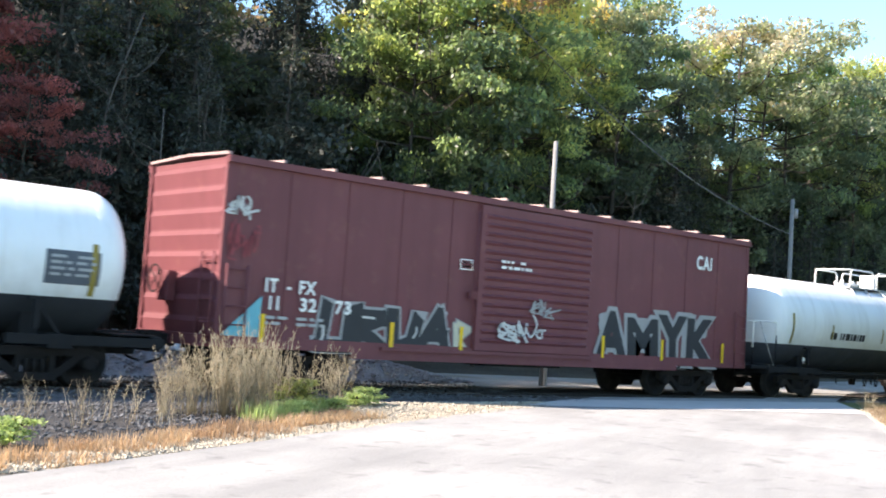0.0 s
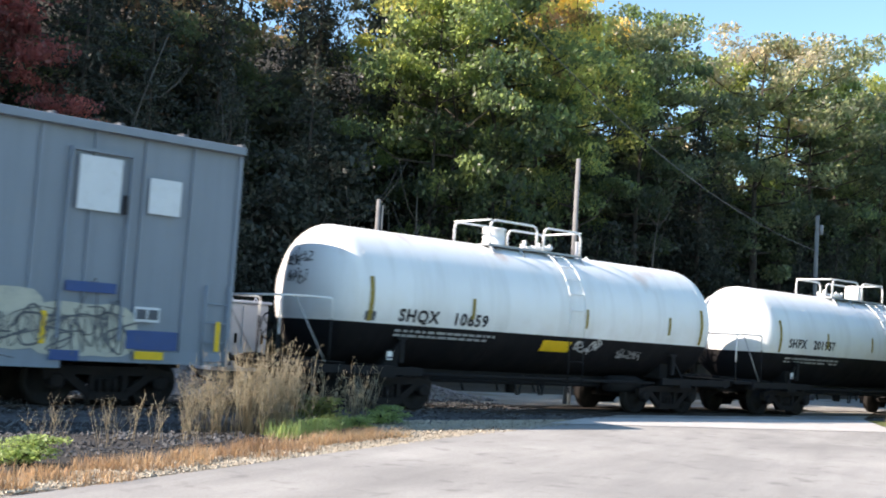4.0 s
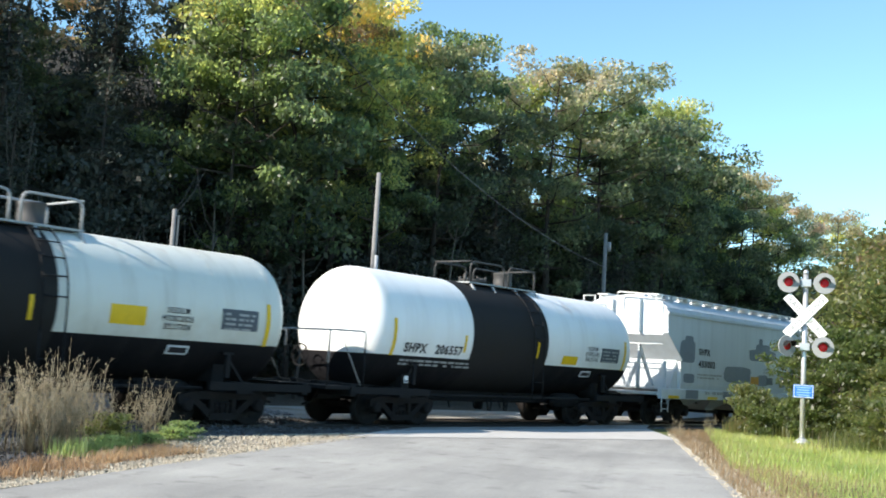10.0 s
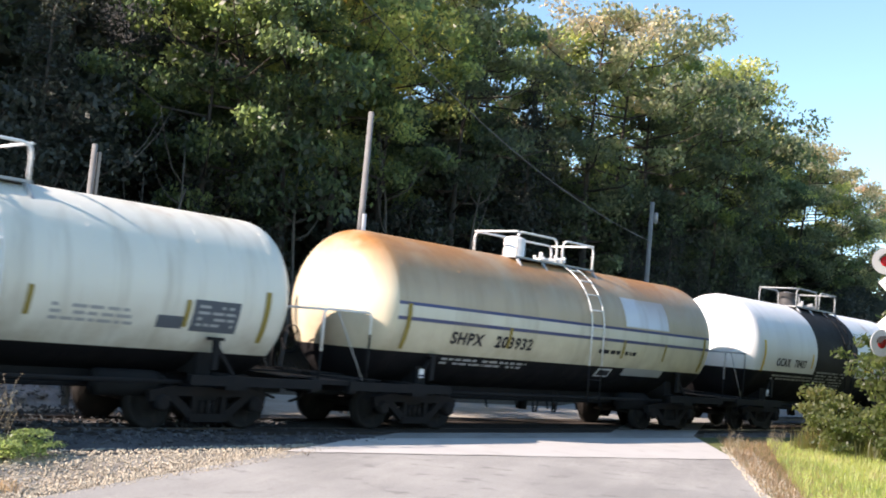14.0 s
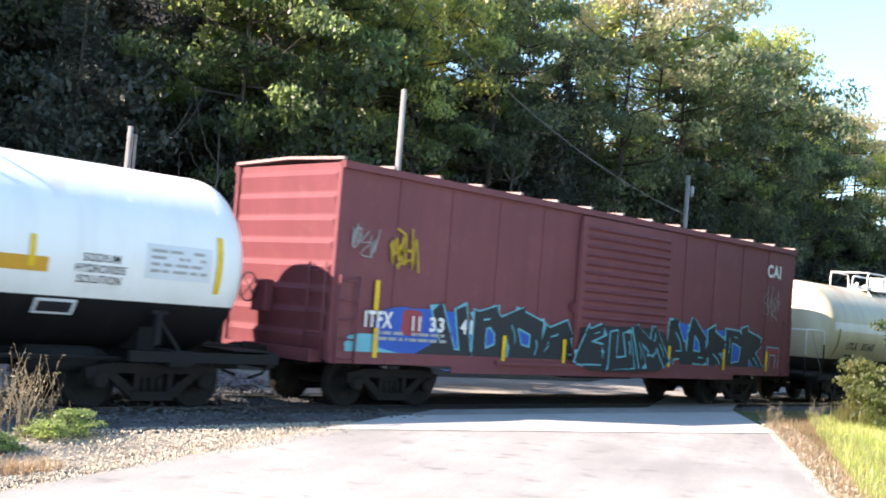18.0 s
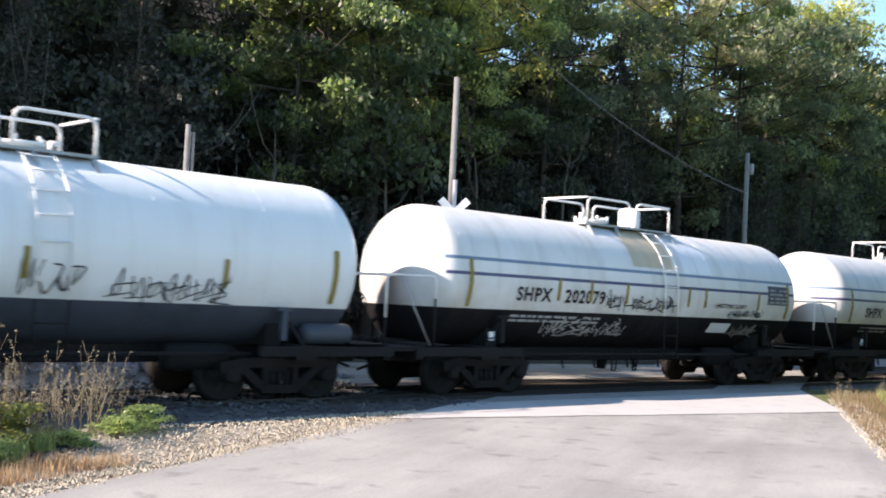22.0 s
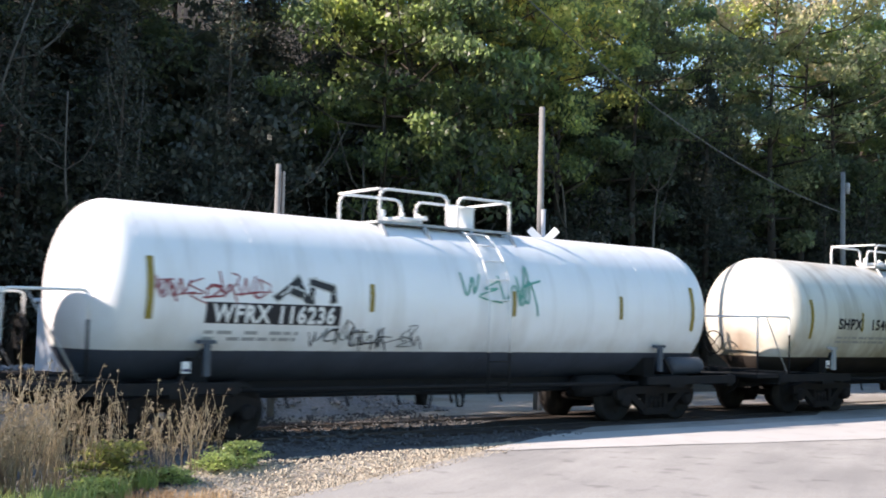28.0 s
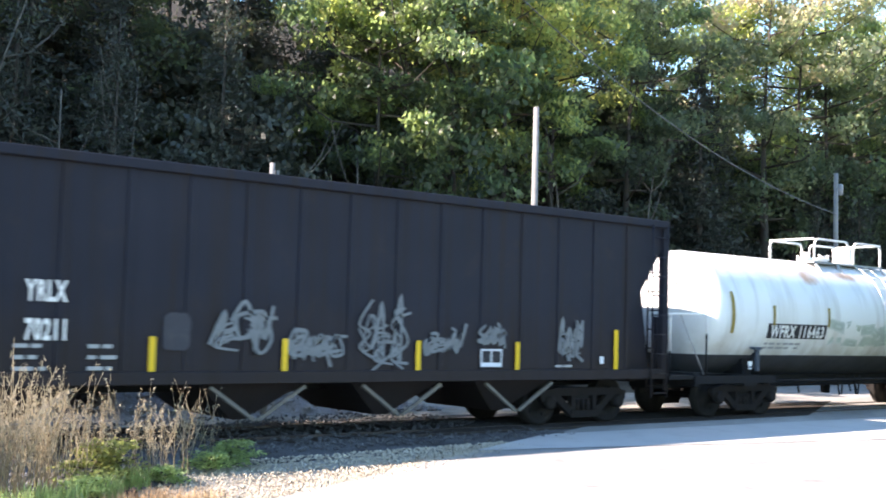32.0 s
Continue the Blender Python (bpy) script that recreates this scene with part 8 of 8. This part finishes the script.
W1, W2, W3 = weed_parts(301, 7, 13, 1.5, 0.45, WEED_DRY, 1.3), weed_parts(302, 3, 9, 1.25, 0.28, WEED_DRY, 0.8), weed_parts(303, 2, 7, 1.0, 0.2, WEED_DRY, 0.3)
for key, x, y, s in ((W1, 2.9, -4.6, 1.0), (W1, 3.4, -4.3, 0.92), (W1, 2.4, -4.7, 0.85), (W1, 2.75, -4.95, 0.75), (W1, 2.0, -4.5, 0.7), (W2, 2.4, -5.0, 1.0), (W2, 3.8, -4.0, 1.08), (W2, 4.3, -3.7, 1.0), (W3, 1.9, -4.8, 0.95), (W3, 5.3, -3.5, 1.35), (W2, 5.7, -3.1, 0.8), (W2, 1.5, -5.3, 0.75), (W3, 0.6, -5.6, 0.8), (W3, 0.0, -6.0, 0.75),
                     (W3, -0.8, -6.4, 0.8), (W2, 4.7, -4.0, 0.95), (W3, 1.0, -6.2, 0.6), (W3, 21.0, -5.2, 0.9), (W2, 19.8, -5.0, 0.55), (W3, 4.9, -3.3, 0.7)):
    t = thing("weed_clump", "clump of tall dry weeds with feathery heads", "weed", pose(x, y, -0.03, 0, 0, rd.uniform(0, 360)) @ Matrix.Scale(s, 4), "dry weeds beside the track")
    tagged(part("stalk", key[0], None, t), kind="stuff")
    tagged(part("plume", key[1], None, t), kind="stuff")
G1 = tree_parts(310, 0.55, 0.35, 0.03, 12, 34, 0.07, HERB_GREEN, trunk_r=0.008, clump=0.2)
G2 = tree_parts(311, 0.9, 0.4, 0.05, 14, 34, 0.07, LEAF_SHRUB, trunk_r=0.01, clump=0.22)
for key, x, y, s in ((G1, 6.0, -3.3, 0.75), (G1, 5.7, -3.5, 0.6), (G2, 3.9, -4.35, 0.75), (G2, 4.4, -4.2, 0.6), (G1, 3.6, -4.8, 0.55), (G1, -1.5, -7.4, 0.7), (G1, 4.9, -4.3, 0.5)):
    t = thing("green_plant", "low leafy green plant growing in the gravel", "plant", pose(x, y, -0.03, 0, 0, rd.uniform(0, 360)) @ Matrix.Diagonal((s * 1.25, s * 1.25, s * 0.7, 1)), "green plants in the gravel")
    part("stem", key[0], None, t)
    part("foliage", key[1], None, t)

blades("leaf_litter", "brown dead stems and leaves lying on the gravel", 1500, band(-3, 10.5, (-8.7, -2.75), (-9.3, -3.6), -0.02), (0.02, 0.09), (0.002, 0.006), 31, plain("dead_stems", (0.14, 0.105, 0.075), 0.95, bump=0), 3.2)

# ---- poles, wire, cabinet, crossing signal ----
def utility_pole(x, y, top, r, label, fittings=True, lean=0.0):
    p = thing("utility_pole", label, "pole", pose(x, y, 0, 0, lean, 0), "poles behind the track")
    part("post", tube(B(), [(0, 0, -0.2), (0, 0, top * 0.5), (0, 0, top)], r, 12, r * 0.75), POLE_WOOD, p)
    if fittings:
        bm = lathe(B(), [(0, 0.09), (0.35, 0.1), (0.4, 0.05)], 10, 'z', (0.2, -0.05, top - 0.75))
        part("transformer", bm, plain("grey_enamel", (0.25, 0.26, 0.27), 0.5), p)
        part("bracket", beam(B(), (0, 0, top - 0.4), (0.28, -0.05, top - 0.4), 0.05, 0.05), POLE_WOOD, p)
    return p


utility_pole(16.06, 2.2, 6.5, 0.085, "slim weathered grey pole behind the track", False)
utility_pole(34.6, 6.6, 7.4, 0.105, "dark utility pole with a small transformer")
stub = utility_pole(9.72, 2.4, 4.59, 0.065, "short weathered pole stump with a split top", False)
part("splint", box(B(), 0.075, 0.125, -0.04, 0.04, 0.3, 4.46), POLE_WOOD, stub)
wire = thing("overhead_cable", "black overhead cable sagging towards a pole", "cable", None, "", "", tube(B(), [Vector((34.6 - d, 6.55 - 0.02 * d, 5.95 + 0.105 * d + 0.01204 * d * d)) for d in (28.6 * k / 26 for k in range(27))], 0.015, 5), CABLE)

cab = thing("signal_cabinet", "white metal signal cabinet behind the track", "cabinet", pose(6.6, 3.3, 0))
part("body", box(B(), -0.65, 0.65, -0.5, 0.5, 0.5, 1.95, 0.02), CABINET, cab)
part("roof", box(B(), -0.72, 0.72, -0.56, 0.56, 1.95, 2.02, 0.02), CABINET, cab)
for x in (-0.62, 0.02):
    d = part("door", box(B(), x, x + 0.58, -0.53, -0.502, 0.56, 1.9, 0.006), CABINET, cab)
    part("handle", box(B(), x + 0.46, x + 0.5, -0.57, -0.53, 1.1, 1.3), BLACK, d)
for x in (-0.5, 0.5):
    part("leg", box(B(), x - 0.06, x + 0.06, -0.4, 0.4, -0.1, 0.5), POLE_WOOD, cab)
for x in (-0.6, 0.0, 0.6):
    part("lifting_eye", tube(B(), [(x - 0.05, 0, 2.02), (x, 0, 2.12), (x + 0.05, 0, 2.02)], 0.015, 5), CABINET, cab)


def crossing_signal(m, label, lit=(True, True, False, True)):
    """Mast with a crossbuck between two pairs of flashing lights; it faces -y in its own space."""
    s = thing("crossing_signal", label, "crossing signal", m)
    part("mast", tube(B(), [(0, 0, -0.2), (0, 0, 4.2)], 0.062, 14), ALU, s)
    part("mast_cap", lathe(B(), [(4.2, 0.07), (4.28, 0.06), (4.32, 0.02)], 12, 'z'), ALU, s)
    part("base", lathe(B(), [(-0.1, 0.2), (0.12, 0.2), (0.2, 0.09)], 12, 'z'), ALU, s)
    for k, (a, nm) in enumerate(((47, "crossbuck_blade"), (-47, "crossbuck_blade"))):
        bm = box(B(), -0.66, 0.66, -0.012, 0.012, -0.115, 0.115, 0.004)
        bmesh.ops.rotate(bm, verts=bm.verts[:], cent=(0, 0, 0), matrix=Matrix.Rotation(radians(a), 3, 'Y'))
        bl = part(nm, bm, SIGN_WHITE, s, "", (0, -0.10 - 0.03 * k, 3.17))
        for word, x0, x1 in ((("RAIL", -0.58, -0.16), ("ROAD", 0.16, 0.58)) if k == 0 else (("CROS", -0.58, -0.14), ("SING", 0.14, 0.58))):
            txt = B()
            vs, fs, w = glyphs(word)
            bv = [txt.verts.new((x0 + x / w * (x1 - x0), -0.016, (y / 0.7 - 0.5) * 0.12)) for x, y in vs]
            for f in fs:
                try:
                    txt.faces.new([bv[i] for i in f])
                except ValueError:
                    pass
            bmesh.ops.rotate(txt, verts=txt.verts[:], cent=(0, 0, 0), matrix=Matrix.Rotation(radians(a), 3, 'Y'))
            part("lettering", txt, LETTER_GREY, bl)
    i = 0
    for z in (3.98, 2.42):
        part("light_arm", tube(B(), [(-0.42, 0, z), (0.42, 0, z)], 0.03, 8), ALU, s)
        part("junction_box", box(B(), -0.13, 0.13, -0.1, 0.1, z - 0.1, z + 0.1, 0.02), ALU, s)
        for x in (-0.42, 0.42):
            lamp = part("flashing_light", lathe(B(), [(-0.02, 0.255), (0.0, 0.26), (0.015, 0.255), (0.05, 0.12), (0.2, 0.1)], 24, 'y'), LIGHT_DISC, s, "", (x, -0.16, z))
            part("lens", lathe(B(), [(-0.045, 0.02), (-0.035, 0.085), (-0.021, 0.105)], 18, 'y'), LENS_ON if lit[i] else LENS_OFF, lamp)
            hood = B()
            n = 12
            a = [hood.verts.new((0.135 * math.cos(math.pi * k / n), -0.02, 0.135 * math.sin(math.pi * k / n))) for k in range(n + 1)]
            b = [hood.verts.new((0.13 * math.cos(math.pi * k / n), -0.02 - 0.26 * math.sin(math.pi * (0.15 + 0.7 * k / n)), 0.13 * math.sin(math.pi * k / n))) for k in range(n + 1)]
            for k in range(n):
                hood.faces.new((a[k], a[k + 1], b[k + 1], b[k]))
            part("hood", hood, BLACK, lamp)
            if i == 2:
                lamp.rotation_euler = (0, 0, radians(34))
            i += 1
    part("notice_plate", box(B(), -0.24, 0.24, -0.085, -0.07, 1.18, 1.5, 0.004), SIGN_BLUE, s)
    rim = B()
    for x0, x1, z0, z1 in ((-0.225, 0.225, 1.475, 1.487), (-0.225, 0.225, 1.193, 1.205), (-0.225, -0.213, 1.205, 1.475), (0.213, 0.225, 1.205, 1.475)):
        box(rim, x0, x1, -0.089, -0.086, z0, z1)
    part("notice_border", rim, SIGN_WHITE, s)
    ink = plain("pale_blue_ink", (0.3, 0.5, 0.8), 0.5, bump=0)
    for r in range(4):
        part("notice_line", box(B(), -0.17 + 0.02 * (r % 2), 0.17 - 0.03 * (r % 2), -0.089, -0.086, 1.42 - 0.06 * r, 1.44 - 0.06 * r), ink, s)
    return s


SIGNAL_X, SIGNAL_Y = 21.28, -7.55
crossing_signal(pose(SIGNAL_X, SIGNAL_Y, 0, 0, 0, -62), "white crossbuck railroad signal with red flashing lights and blue notice")
far = thing("crossbuck_sign", "plain white crossbuck on a post across the track", "crossing sign", pose(15.98, 2.02, 0, 0, 0, -40))
part("post", tube(B(), [(0, 0, -0.2), (0, 0, 4.25)], 0.05, 10), ALU, far)
for k, a in enumerate((45, -45)):
    bm = box(B(), -0.42, 0.42, -0.01, 0.01, -0.08, 0.08, 0.004)
    bmesh.ops.rotate(bm, verts=bm.verts[:], cent=(0, 0, 0), matrix=Matrix.Rotation(radians(a), 3, 'Y'))
    part("crossbuck_blade", bm, SIGN_WHITE, far, "", (0, -0.07 - 0.025 * k, 3.52))


# ---- motion ----
def run(t):
    """How far the train has gone after t seconds."""
    s = t / 32
    return 32 * s * (10.5427 + s * (-1.1695 + s * (4.6928 + s * (-5.6760 + s * 2.0706))))


def motions():
    for car, c, h in CARS:
        walk(car, [(t, pose(c + run(t), 0, 0)) for t in range(33)])
    # each wheelset rolls while its car passes the crossing
    place = {car.name: c for car, c, h in CARS}
    for wheel, car in WHEELS:
        c, p = place[car.name], wheel.location.copy()
        seen = [k / 30 for k in range(0, 961) if -5 < c + run(k / 30) < 46]
        if not seen:
            continue
        rows = [(t, pose(*p, 0, math.degrees(run(t) / 0.415) % 360, 0)) for t in seen]
        if seen[0] > 0:
            rows.insert(0, (0, rows[0][1]))
        if seen[-1] < 32:
            rows.append((32, rows[-1][1]))
        walk(wheel, rows)


motions()
